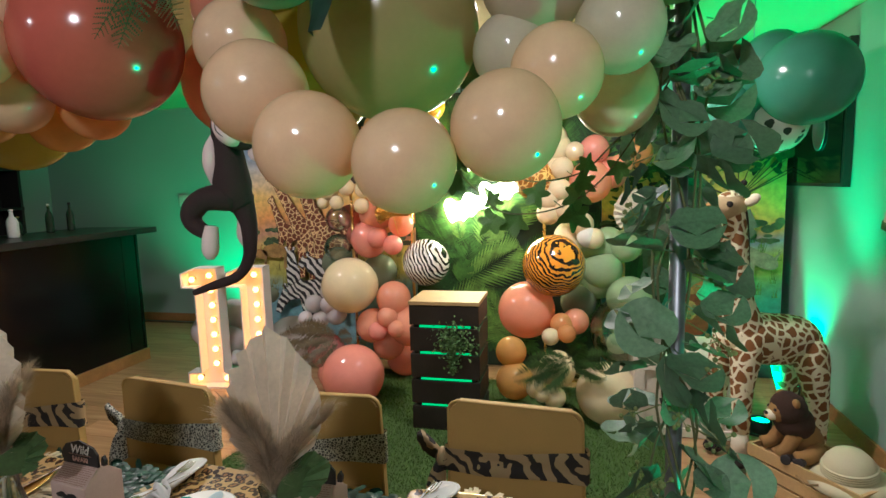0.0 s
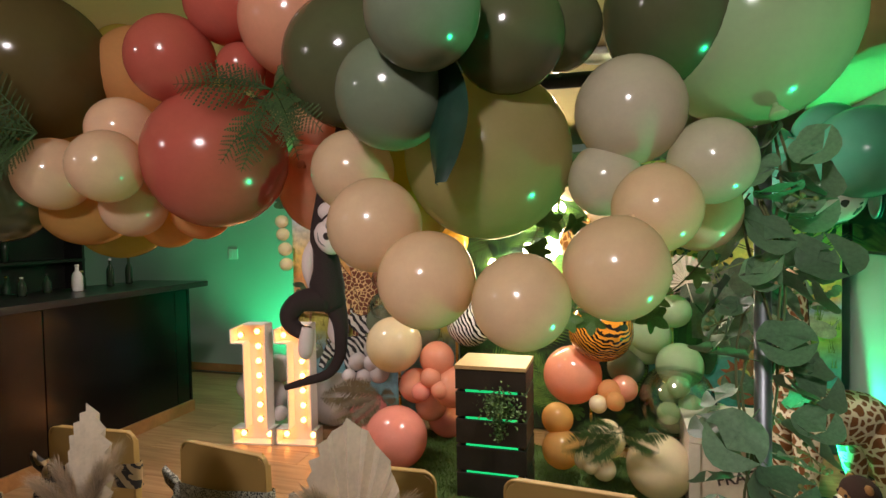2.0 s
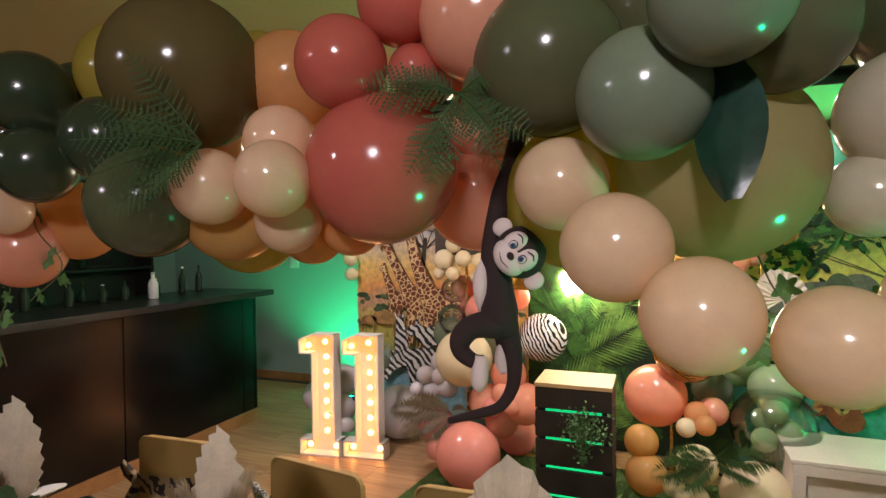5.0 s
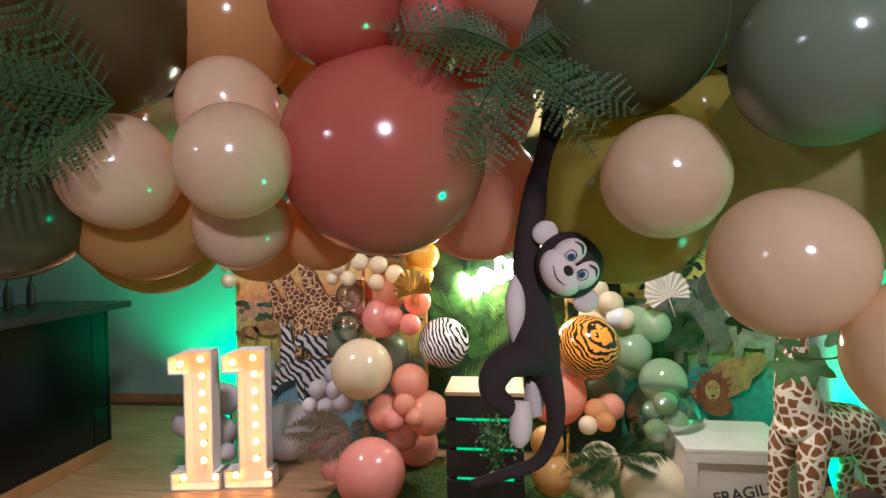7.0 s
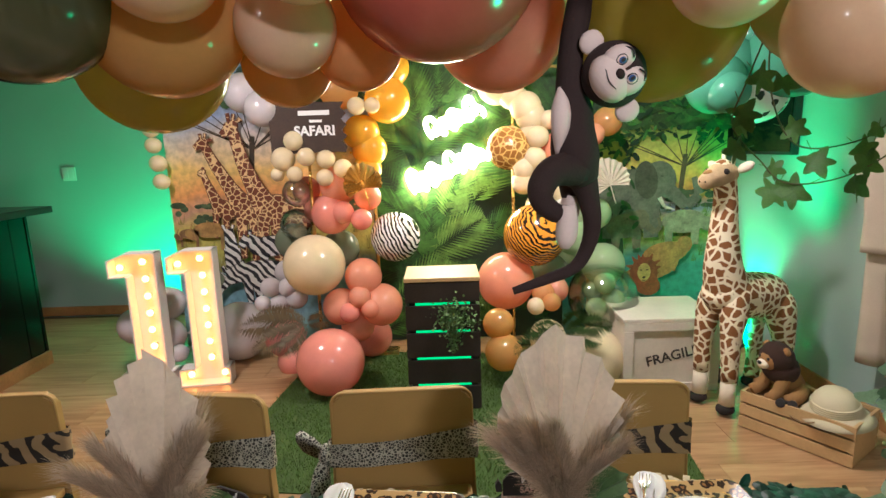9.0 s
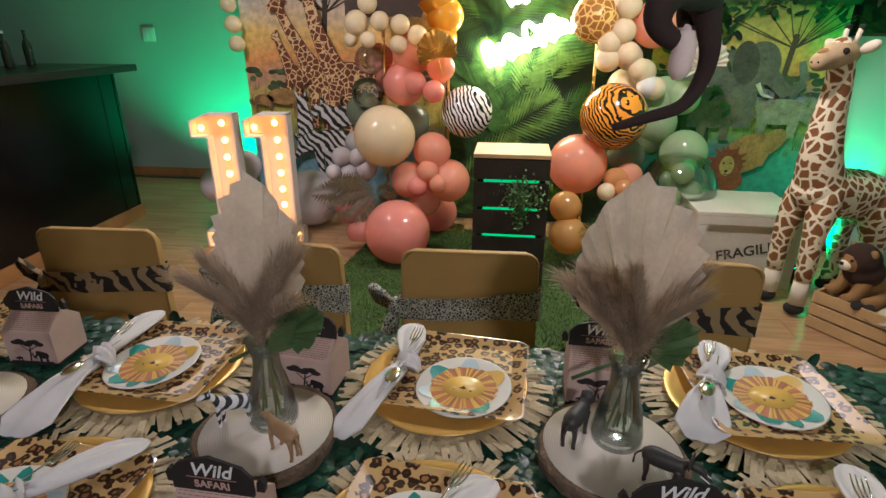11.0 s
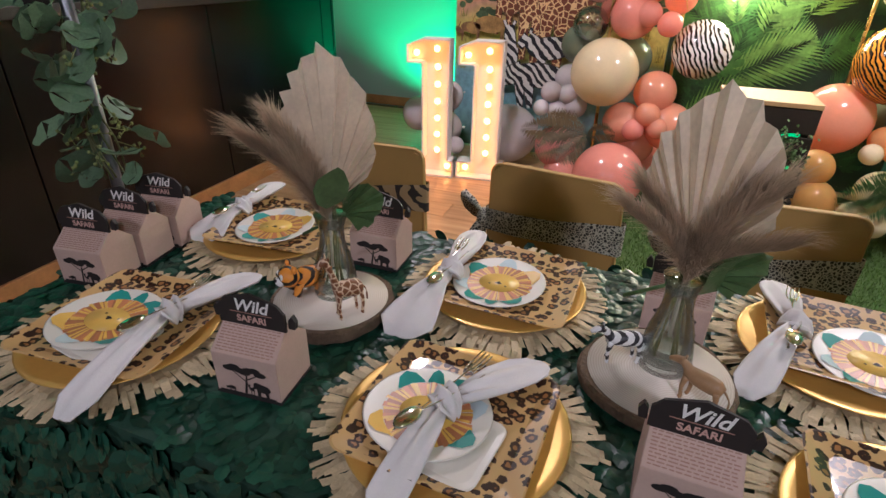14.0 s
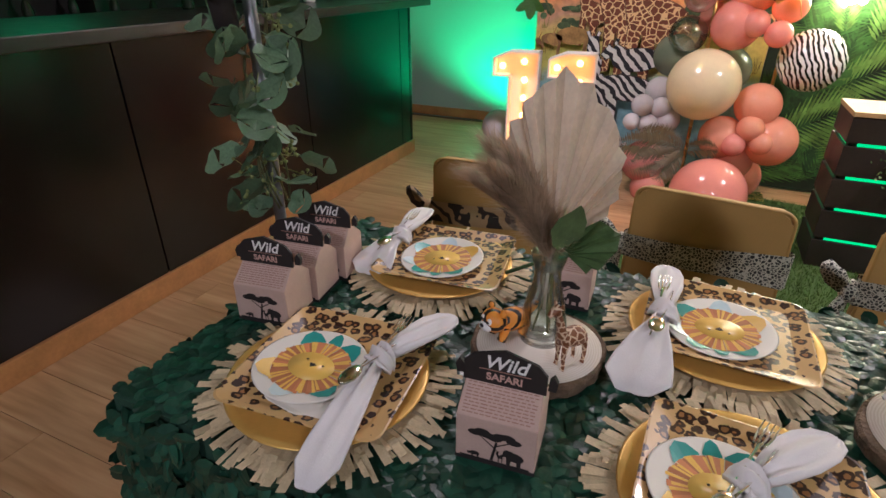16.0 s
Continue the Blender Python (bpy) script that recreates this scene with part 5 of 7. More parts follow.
def place_setting(first):
    """Things of one setting at the origin, the guest sitting at -y."""
    out = []
    mat = thing("raffia_placemat", pose(0, 0, 0), "round straw-coloured raffia placemat with a long fringe", "placemat", "placemats")
    part("weave", lathe(bmesh.new(), [(0.15, 0.002), (0.152, 0.004), (0.15, 0.007), (0.02, 0.008)], 40), STRAW_MAT, mat)
    v, f = fringe(4)
    mesh_arrays("fringe", v, f, STRAW, mat, kind="stuff")
    v, f = fringe(9)
    o = mesh_arrays("fringe", v, f, STRAW, mat, kind="stuff")
    o.location.z = 0.003
    out.append(mat)
    ch = thing("charger_plate", pose(0, 0, 0.0125), "round metallic gold charger plate with a raised rim", "plate", "charger plates")
    part("dish", lathe(bmesh.new(), [(0.10, 0.0), (0.125, 0.001), (0.155, 0.010), (0.166, 0.0125), (0.168, 0.0145), (0.165, 0.0155), (0.152, 0.0135), (0.122, 0.005), (0.02, 0.0045)], 64), GOLD_PLATE, ch, smooth=True)
    out.append(ch)
    sq = thing("square_paper_plate", pose(0, 0, 0.0185), "square leopard-print paper plate with rounded corners", "plate", "leopard plates")
    part("dish", tray(bmesh.new(), [(0.102, 0.02, 0.0), (0.127, 0.024, 0.009), (0.129, 0.025, 0.0105), (0.126, 0.024, 0.011), (0.100, 0.02, 0.002), (0.05, 0.02, 0.0022)], [1, 1, 0, 0, 0, 0]), [LEOPARD, PLATE_RIM], sq)
    out.append(sq)
    rd = thing("round_paper_plate", pose(0, 0, 0.0245), "small round yellow and terracotta sunburst plate with teal rim", "plate", "sunburst plates")
    bm = lathe(bmesh.new(), [(0.068, 0.0), (0.091, 0.006), (0.095, 0.0075), (0.092, 0.008), (0.068, 0.002), (0.01, 0.002)], 48)
    part("dish", bm, PLATE_RIM, rd, smooth=True)
    for a0, a1, mt in ((8, 42, SKY_INK), (44, 84, TEAL), (86, 108, TEAL), (112, 150, TEAL), (196, 240, SUN_INK), (256, 290, SKY_INK), (312, 350, TEAL)):
        bm = bmesh.new()
        for k in range(4):
            b0, b1 = radians(a0 + (a1 - a0) * k / 4), radians(a0 + (a1 - a0) * (k + 1) / 4)
            o0, o1 = 0.069 + 0.021 * math.sin(math.pi * k / 4), 0.069 + 0.021 * math.sin(math.pi * (k + 1) / 4)
            vs = [bm.verts.new((r * math.cos(t), r * math.sin(t), 0.0028 + max(0, r - 0.066) * 0.30)) for r, t in ((0.066, b0), (o0, b0), (o1, b1), (0.066, b1))]
            bm.faces.new(vs)
        part("rim_print", bm, mt, rd)
    bm = bmesh.new()
    for k in range(34):
        a = 2 * math.pi * k / 34
        wedge(bm, 0.02, 0.065 + 0.003 * (k % 2), a, a + 2 * math.pi / 34 * (0.86 if k % 2 else 1.0), 0.0028, 0, 2)
    part("sunburst", bm, MANE_INK, rd)["kind"] = "stuff"
    bm = bmesh.new()
    for k in range(30):
        a = 2 * math.pi * (k + 0.3 * math.sin(k * 2.7)) / 30
        wedge(bm, 0.02, 0.062 + 0.004 * (k % 3), a, a + 0.085, 0.0030, 0, 2)
    part("sunburst", bm, SUN_INK, rd)["kind"] = "stuff"
    part("sun_disc", lathe(bmesh.new(), [(0.042, 0.0033), (0.042, 0.0036), (0.0005, 0.0038)], 28, squash=0.80), SUN_INK, rd)
    for ex, ez in ((-0.017, 0.010), (0.017, 0.010)):
        part("dot", lathe(bmesh.new(), [(0.0022, 0.0039), (0.0022, 0.0041), (0.0002, 0.0042)], 10, m=pose(ex, ez, 0)), BLACK_CARD, rd)
    part("centre_mark", slab(bmesh.new(), [(-0.007, 0.005), (0.0, -0.003), (0.007, 0.005), (0.0, 0.0075)], -0.0043, -0.0038, 0), BLACK_CARD, rd, m=pose(0, 0, 0, -90))
    out.append(rd)
    for o in out:
        o.matrix_basis = first @ o.matrix_basis
    return out


def cutlery(nap):
    fork = bmesh.new()
    tube(fork, [(-0.012, -0.09, 0.010, 0.003), (-0.012, 0.0, 0.016, 0.003), (-0.012, 0.05, 0.020, 0.0035), (-0.012, 0.066, 0.021, 0.008)], 8, 3, flat=0.35)
    for q in (-0.0075, -0.0025, 0.0025, 0.0075):
        tube(fork, [(-0.012 + q * 0.9, 0.064, 0.021, 0.0018), (-0.012 + q * 1.3, 0.085, 0.022, 0.0016), (-0.012 + q * 1.3, 0.108, 0.028, 0.0008)], 6, 3)
    part("fork", fork, CUTLERY, nap, "polished metal fork")
    spoon = bmesh.new()
    tube(spoon, [(0.006, 0.08, 0.012, 0.003), (0.004, 0.0, 0.020, 0.003), (-0.002, -0.045, 0.022, 0.0032)], 8, 3, flat=0.4)
    ball_at(spoon, (-0.006, -0.068, 0.0225), (0.0145, 0.026, 0.006), seg=14)
    part("spoon", spoon, CUTLERY, nap, "polished metal spoon")


def napkin(knot, up, low, flare):
    """A square napkin pulled through a knot: a leaf-shaped head to one side, a falling tail to the other."""
    axis = (Vector(up) - Vector(knot)).normalized() - (Vector(low) - Vector(knot)).normalized()
    m = pose(knot[0], knot[1], TZ + 0.052, 0, 0, math.degrees(math.atan2(axis.y, axis.x)) - 90)
    nap = thing("knotted_napkin", m, "white linen napkin knotted round a fork and spoon", "napkin", "knotted napkins")
    for name, tip, drop, shape in (("head", up, -0.004, ((0.10, 0.014, 0.012), (0.28, 0.022, 0.012), (0.50, 0.033, 0.010), (0.72, 0.035, 0.008), (0.88, 0.024, 0.006), (0.97, 0.011, 0.004), (1.0, 0.004, 0.002))), ("tail", low, -0.030, ((0.08, 0.013, 0.012), (0.26, 0.019, 0.011), (0.48, 0.022 + 0.5 * flare, 0.008), (0.70, 0.024 + 0.9 * flare, 0.006), (0.86, 0.020 + flare, 0.004), (1.0, 0.008 + 0.55 * flare, 0.002)))):
        t = m.inverted() @ Vector((tip[0], tip[1], TZ + 0.052 + drop))
        a = math.degrees(math.atan2(t.y, t.x))
        rows = [(t.x * q, t.y * q, 0.006 * (1 - q) + t.z * q * q + 0.006 * math.sin(3 * q), w, h, a + 9 * math.sin(4 * q + 10 * knot[0])) for q, w, h in shape]
        part(name, cloth_strip(bmesh.new(), rows, 22), LINEN, nap)
    part("knot", cloth_strip(bmesh.new(), [(-0.026, 0.010, 0.000, 0.010, 0.008, 160), (-0.018, 0.007, 0.012, 0.020, 0.012, 165), (0.0, 0.0, 0.017, 0.023, 0.013, 172), (0.019, -0.004, 0.011, 0.020, 0.011, 175), (0.027, -0.006, 0.000, 0.009, 0.006, 175)], 18), LINEN, nap)
    cutlery(nap)


# placemat and charger, square plate (with its turn), round plate (with its turn), napkin knot, head and tail
SETTINGS = [
    ((-1.425, 0.572), (-1.430, 0.572, -2), (-1.463, 0.557, 4), ((-1.440, 0.568), (-1.321, 0.718), (-1.462, 0.385)), 0.006),
    ((-2.060, 0.560), (-2.056, 0.570, 6), (-2.087, 0.549, -8), ((-1.978, 0.592), (-1.921, 0.772), (-1.957, 0.357)), 0.012),
    ((-0.832, 0.588), (-0.827, 0.585, -5), (-0.843, 0.582, 5), ((-0.824, 0.600), (-0.744, 0.705), (-0.885, 0.440)), 0.010),
    ((-0.235, 0.610), (-0.230, 0.610, 4), (-0.245, 0.600, 0), ((-0.215, 0.640), (-0.185, 0.805), (-0.255, 0.460)), 0.010),
    ((-1.460, 0.966), (-1.456, 0.972, -1), (-1.467, 0.948, 176), ((-1.566, 0.930), (-1.573, 1.146), (-1.592, 0.725)), 0.032),
    ((-2.058, 1.000), (-2.045, 1.016, 8), (-2.047, 0.989, 186), ((-2.170, 1.020), (-2.195, 1.220), (-2.185, 0.880)), 0.030),
    ((-0.850, 0.982), (-0.828, 1.000, -4), (-0.810, 0.943, 170), ((-0.928, 0.985), (-0.947, 1.160), (-1.020, 0.793)), 0.010),
    ((-0.243, 1.000), (-0.222, 1.003, 3), (-0.220, 0.985, 182), ((-0.325, 1.010), (-0.268, 1.165), (-0.385, 0.865)), 0.026),
]
base = place_setting(pose(0, 0, TZ + 0.001))
for k, (mat_at, square_at, round_at, nap_at, flare) in enumerate(SETTINGS):
    spots = [pose(*mat_at, TZ + 0.001, 0, 0, 37 * k), pose(*mat_at, TZ + 0.0135), pose(square_at[0], square_at[1], TZ + 0.0305, -1.2, 1.2, square_at[2]) @ Matrix.Scale(1.05, 4), pose(round_at[0], round_at[1], TZ + 0.0375, -2, 2, round_at[2])]
    for o, m in zip(base, spots):
        if k == 0:
            o.matrix_basis = m
        else:
            copy_thing(o, m)
    if k < 2:
        card = thing("square_card_plate", pose(round_at[0] + 0.044, round_at[1] - 0.034, TZ + 0.0335, -1.5, 1.5, -8), "small cream square card plate with rounded corners", "plate", "cream plates")
        part("dish", tray(bmesh.new(), [(0.058, 0.018, 0.0), (0.066, 0.02, 0.003), (0.067, 0.02, 0.004), (0.065, 0.02, 0.0045), (0.056, 0.018, 0.0025)], [0, 0, 0, 0, 0]), PLATE_RIM, card)
    napkin(*nap_at, flare)


# ---- gift boxes ----
def gift_box(m):
    b = thing("gift_box", m, "pink kraft gable gift box printed with a black acacia scene", "gift box", "safari gift boxes")
    w, d, h, r = 0.057, 0.047, 0.082, 0.118
    bm = bmesh.new()
    pts = [(-w, -d, 0.002), (w, -d, 0.002), (w, d, 0.002), (-w, d, 0.002), (-w, -d, h), (w, -d, h), (w, d, h), (-w, d, h), (-w * 0.96, -0.005, r), (w * 0.96, -0.005, r), (w * 0.96, 0.005, r), (-w * 0.96, 0.005, r)]
    v = [bm.verts.new(p) for p in pts]
    for q in ((3, 2, 1, 0), (0, 1, 5, 4), (1, 2, 6, 5), (2, 3, 7, 6), (3, 0, 4, 7), (4, 5, 9, 8), (6, 7, 11, 10), (5, 6, 10, 9), (7, 4, 8, 11), (8, 9, 10, 11)):
        bm.faces.new([v[i] for i in q])
    bmesh.ops.bevel(bm, geom=list(bm.edges), offset=0.0012, segments=1, affect="EDGES")
    part("body", bm, KRAFT, b)
    part("base_band", block(-w - 0.0006, w + 0.0006, -d - 0.0006, d + 0.0006, 0.0, 0.006), BLACK_CARD, b)
    head = slab(bmesh.new(), [(-0.058, 0.114), (0.058, 0.114), (0.058, 0.145), (0.045, 0.160), (0.0, 0.173), (-0.045, 0.160), (-0.058, 0.145)], -0.010, -0.0055)
    part("header", head, BLACK_CARD, b, "black die-cut header card")
    for s in (-1, 1):
        part("ear", slab(bmesh.new(), [(s * 0.059, 0.118), (s * 0.070, 0.118), (s * 0.072, 0.132), (s * 0.066, 0.142), (s * 0.060, 0.134)][::s], -0.004, 0.004), BLACK_CARD, b)
    lettering("lettering", "Wild", 0.030, WHITE_INK, b, pose(0, -0.0108, 0.1505, 90), 0.0003, 0.28, 0.0005)
    lettering("lettering", "SAFARI", 0.0165, surface("card_rose_ink", (0.66, 0.42, 0.36), 0.6), b, pose(0, -0.0108, 0.1265, 90), 0.0003, 0.0, 0.0004)
    part("rule", block(-0.036, 0.036, -0.0112, -0.0102, 0.1375, 0.1385), PINK_INK, b)
    slope = math.degrees(math.atan2(d - 0.005, r - h))
    bm = bmesh.new()
    for k in range(10):
        x = -0.050
        while x < 0.046:
            w = RNG.uniform(0.004, 0.011)
            box(bm, x, min(x + w, 0.050), -0.0004, 0.0, 0.005 + 0.0046 * k, 0.0066 + 0.0046 * k)
            x += w + 0.0022
    part("roof_print", bm, PINK_INK, b, m=pose(0, -d - 0.0006, h, -slope))
    tree = [("l", -0.004, 0.010, 0.0022, 0.002, 0.046, 0.0016), ("l", 0.0, 0.034, 0.0012, -0.022, 0.052, 0.0008), ("l", 0.001, 0.038, 0.0012, 0.024, 0.052, 0.0008)] + [("e", -0.028 + 0.009 * k, 0.056 + 0.004 * math.sin(k * 1.7), 0.011, 0.0055, 0) for k in range(7)]
    beast = moved(P_ELEPHANT, 0.026, 0.010, 0.026, -1) + moved(P_GIRAFFE, 0.008, 0.010, 0.015) + moved(P_RHINO, -0.028, 0.010, 0.018, -1) + [("l", -0.05, 0.0085, 0.0022, 0.05, 0.0085, 0.0022)]
    for a, off, k in ((0, d, 1.0), (90, w, 0.8), (180, d, 1.0), (-90, w, 0.8)):
        bm = printed(bmesh.new(), [("l", *(k * q if i in (0, 3) else q for i, q in enumerate(s[1:]))) if s[0] == "l" else ("e", k * s[1], *s[2:]) for s in tree + beast])
        for v in bm.verts:
            v.co.y *= 0.12
        part("print_scene", bm, BLACK_CARD, b, "black acacia and animal print", m=pose(0, 0, 0, 0, 0, a) @ pose(0, -off - 0.0006, 0))
    return b


BOXES = [(-1.755, 0.560, 5), (-1.115, 0.578, -2), (-0.510, 0.615, 4), (-1.765, 1.005, 2), (-1.125, 0.980, -7), (-0.550, 1.010, -2), (-2.290, 0.702, 8), (-2.292, 0.802, 7), (-2.290, 0.900, 9)]
first = None
for x, y, a in BOXES:
    m = pose(x, y, TZ + 0.003, 0, 0, a)
    first = gift_box(m) if first is None else (copy_thing(first, m), first)[1]


# ---- wood slices with vases, dried palms and toy animals ----
def wood_slice(m, seed, size):
    s = thing("wood_slice", m, "round sawn tree slice with bark edge on the table", "wood slice", "wood slices")
    r, n = random.Random(seed), 48
    rad = [size * 0.962 + 0.004 * math.sin(3 * 2 * math.pi * i / n + seed) + r.uniform(-0.002, 0.002) for i in range(n)]
    bm = bmesh.new()
    rows = []
    for z, k in ((0.002, 0.97), (0.006, 1.0), (0.024, 1.01), (0.029, 0.985)):
        rows.append([bm.verts.new((rad[i] * k * math.cos(2 * math.pi * i / n) * 1.04, rad[i] * k * math.sin(2 * math.pi * i / n) * (1 + 0.012 * r.uniform(-1, 1)), z)) for i in range(n)])
    for a, b in zip(rows, rows[1:]):
        for i in range(n):
            bm.faces.new((a[i], a[(i + 1) % n], b[(i + 1) % n], b[i]))
    bm.faces.new(rows[0][::-1])
    bm.faces.new(rows[-1])
    part("bark", bm, BARK, s, "rough brown bark")
    part("sawn_face", lathe(bmesh.new(), [(size * 0.925, 0.0285), (size * 0.93, 0.0305), (0.004, 0.031)], 48, squash=0.97), END_GRAIN, s, "pale sawn wood")


def vase(m):
    v = thing("glass_vase", m, "clear glass bud vase holding dried palm and pampas", "vase", "glass vases")
    part("glass", lathe(bmesh.new(), [(0.034, 0.0), (0.043, 0.004), (0.044, 0.02), (0.036, 0.07), (0.024, 0.115), (0.023, 0.14), (0.031, 0.170), (0.0295, 0.170), (0.0215, 0.14), (0.0225, 0.115), (0.034, 0.07), (0.041, 0.022), (0.036, 0.008), (0.004, 0.006)], 32), GLASS, v, smooth=True)
    part("rim", lathe(bmesh.new(), [(0.0295, 0.1705), (0.0312, 0.1705), (0.0316, 0.172), (0.0306, 0.1732), (0.0293, 0.172)], 32), GLASS, v, "thick clear rim", smooth=True)
    for o in v.children:
        o.visible_shadow = False
    return v


def palm_fan(bm, k, tilt, turn, open_deg=104, ribs=14, depth=0.021, fall=0.62):
    """A pleated dried fan leaf, spade-shaped with a saw-toothed edge, standing on a stalk."""
    m = pose(0, 0, 0, tilt, 0, turn)
    tube(bm, [(*(m @ Vector((0, 0, -0.11)))[:], 0.0035), (*(m @ Vector((0, 0, 0.02)))[:], 0.003)], 6, 1)
    cols = []
    for i in range(2 * ribs + 1):
        u = i / (2 * ribs) * 2 - 1
        a = radians(open_deg / 2 * (u + 0.02 * math.sin(5 * u + 20 * k)))
        tip = 1 - fall * abs(u) ** 1.05
        tip *= (1.0 if i % 2 == 0 else 0.96) * (1 + 0.010 * math.sin(i * 2.3 + 9 * k))
        col = []
        for j in range(9):
            q = j / 8
            fold = depth * min(1.0, 1.35 * q) * (1 - 0.35 * q)
            y = (fold if i % 2 else -fold) * 0.7 + 0.012 * math.sin(2.2 * u + q + 7 * k) * q * q
            side = 0.003 * q * q * math.sin(1.9 * i + 11 * k)
            col.append(bm.verts.new(m @ Vector((math.sin(a) * k * tip * q + side, y, 0.015 + math.cos(a) * k * tip * q))))
        cols.append(col)
    for a, b in zip(cols, cols[1:]):
        for j in range(8):
            bm.faces.new((a[j], a[j + 1], b[j + 1], b[j]))
    return bm


def plume(seed, lean, turn, height, count, spread, base=0.0):
    """Pampas: thousands of fine hairs along a bent stalk."""
    g, vs, fs = np.random.RandomState(seed), [], []
    m = np.array(pose(0, 0, 0, 0, 0, turn).to_3x3())
    for _ in range(count):
        t = g.uniform(0.12, 1)
        bend = lean * t * t
        o = np.array((bend, 0, base + height * t))
        a, out = g.uniform(0, 6.283), g.uniform(0.25, 1) * spread * (1.15 - 0.6 * t)
        d = np.array((math.cos(a) * out + 0.4 * lean * t, math.sin(a) * out, height * g.uniform(0.18, 0.42)))
        s = np.cross(d, (0.3, 0.2, 1.0))
        s = s / np.linalg.norm(s) * g.uniform(0.00025, 0.00055)
        k = len(vs)
        mid = o + d * 0.55 + np.array((0, 0, 0.012))
        vs.extend((m @ (o - s), m @ (o + s), m @ (mid + s), m @ (mid - s), m @ (o + d)))
        fs.extend(((k, k + 1, k + 2, k + 3), (k + 3, k + 2, k + 4)))
    return vs, fs


GREEN_LEAF = surface("broad_leaf_green", (0.09, 0.16, 0.06), 0.5, vary=0.4, scale=30, fine=160, bump=0.3, see=0.1)
PLUME_TURNS = {1: (165, 180, 195, 210, 150, 235), 2: (10, -15, 25, 185, 170, -35), 3: (180, 165, 20, 200, 340, 240)}


def bouquet(m, tall, seed):
    b = thing("dried_bouquet", m, "dried beige palm fan with pampas grass and a green leaf", "bouquet", "dried bouquets")
    part("palm_fan", palm_fan(bmesh.new(), tall, -4, 8 if seed % 2 else -10), DRIED, b, "pleated dried palm leaf")
    for k in range(6):
        v, f = plume(seed * 10 + k, RNG.uniform(0.05, 0.13), PLUME_TURNS[seed][k], RNG.uniform(0.11, 0.18), 1700, (0.06, 0.06, 0.05, 0.05, 0.04, 0.035)[k], -0.02)
        o = mesh_arrays("plume", v, f, PAMPAS, b, "feathery brown pampas", "stuff")
        o.location = (RNG.uniform(-0.008, 0.008), RNG.uniform(-0.02, -0.004), 0)
    for k in range(5):
        part("stalk", tube(bmesh.new(), [(RNG.uniform(-0.02, 0.02), RNG.uniform(-0.02, 0.02), -0.155, 0.0022), (RNG.uniform(-0.008, 0.008), RNG.uniform(-0.008, 0.008), -0.04, 0.002), (RNG.uniform(-0.01, 0.01), RNG.uniform(-0.01, 0.01), 0.03, 0.002)], 6, 3), STEM, b)
    part("green_fan", palm_fan(bmesh.new(), 0.10, 6, -12, 110, 8, 0.010, 0.5), GREEN_LEAF, b, "small green pleated palm leaf", m=pose(0.010, 0.012, -0.010, 0, 58, 0))
    lf = bmesh.new()
    pts = ((0.0, 0.0), (0.03, 0.015), (0.048, 0.05), (0.044, 0.085), (0.022, 0.115), (0.0, 0.128), (-0.022, 0.115), (-0.044, 0.085), (-0.048, 0.05), (-0.03, 0.015))
    c = lf.verts.new((0, -0.004, 0.06))
    ring = [lf.verts.new((x, 0.012 * math.sin(x * 60), z)) for x, z in pts]
    for a, q in zip(ring, ring[1:] + ring[:1]):
        lf.faces.new((c, a, q)).smooth = True
    part("green_leaf", lf, GREEN_LEAF, b, "broad green leaf", m=(pose(0.022, -0.045, 0.030, 6, 18, 40) if seed == 1 else pose(0.020, -0.025, -0.015, 8, 52, 50)) @ Matrix.Scale(0.64, 4))
    return b


SLICES = [(-1.762, 0.780, 1), (-1.150, 0.795, 2), (-0.545, 0.820, 3)]
for x, y, s in SLICES:
    wood_slice(pose(x, y, TZ + 0.001, 0, 0, 40 * s), s, (0.120, 0.127, 0.127)[s - 1])
    vx = x + (0.0, 0.005, 0.01)[s - 1]
    vase(pose(vx, y + 0.02, TZ + 0.0325))
    bouquet(pose(vx, y + 0.02, TZ + 0.205), (0.285, 0.275, 0.285)[s - 1], s)


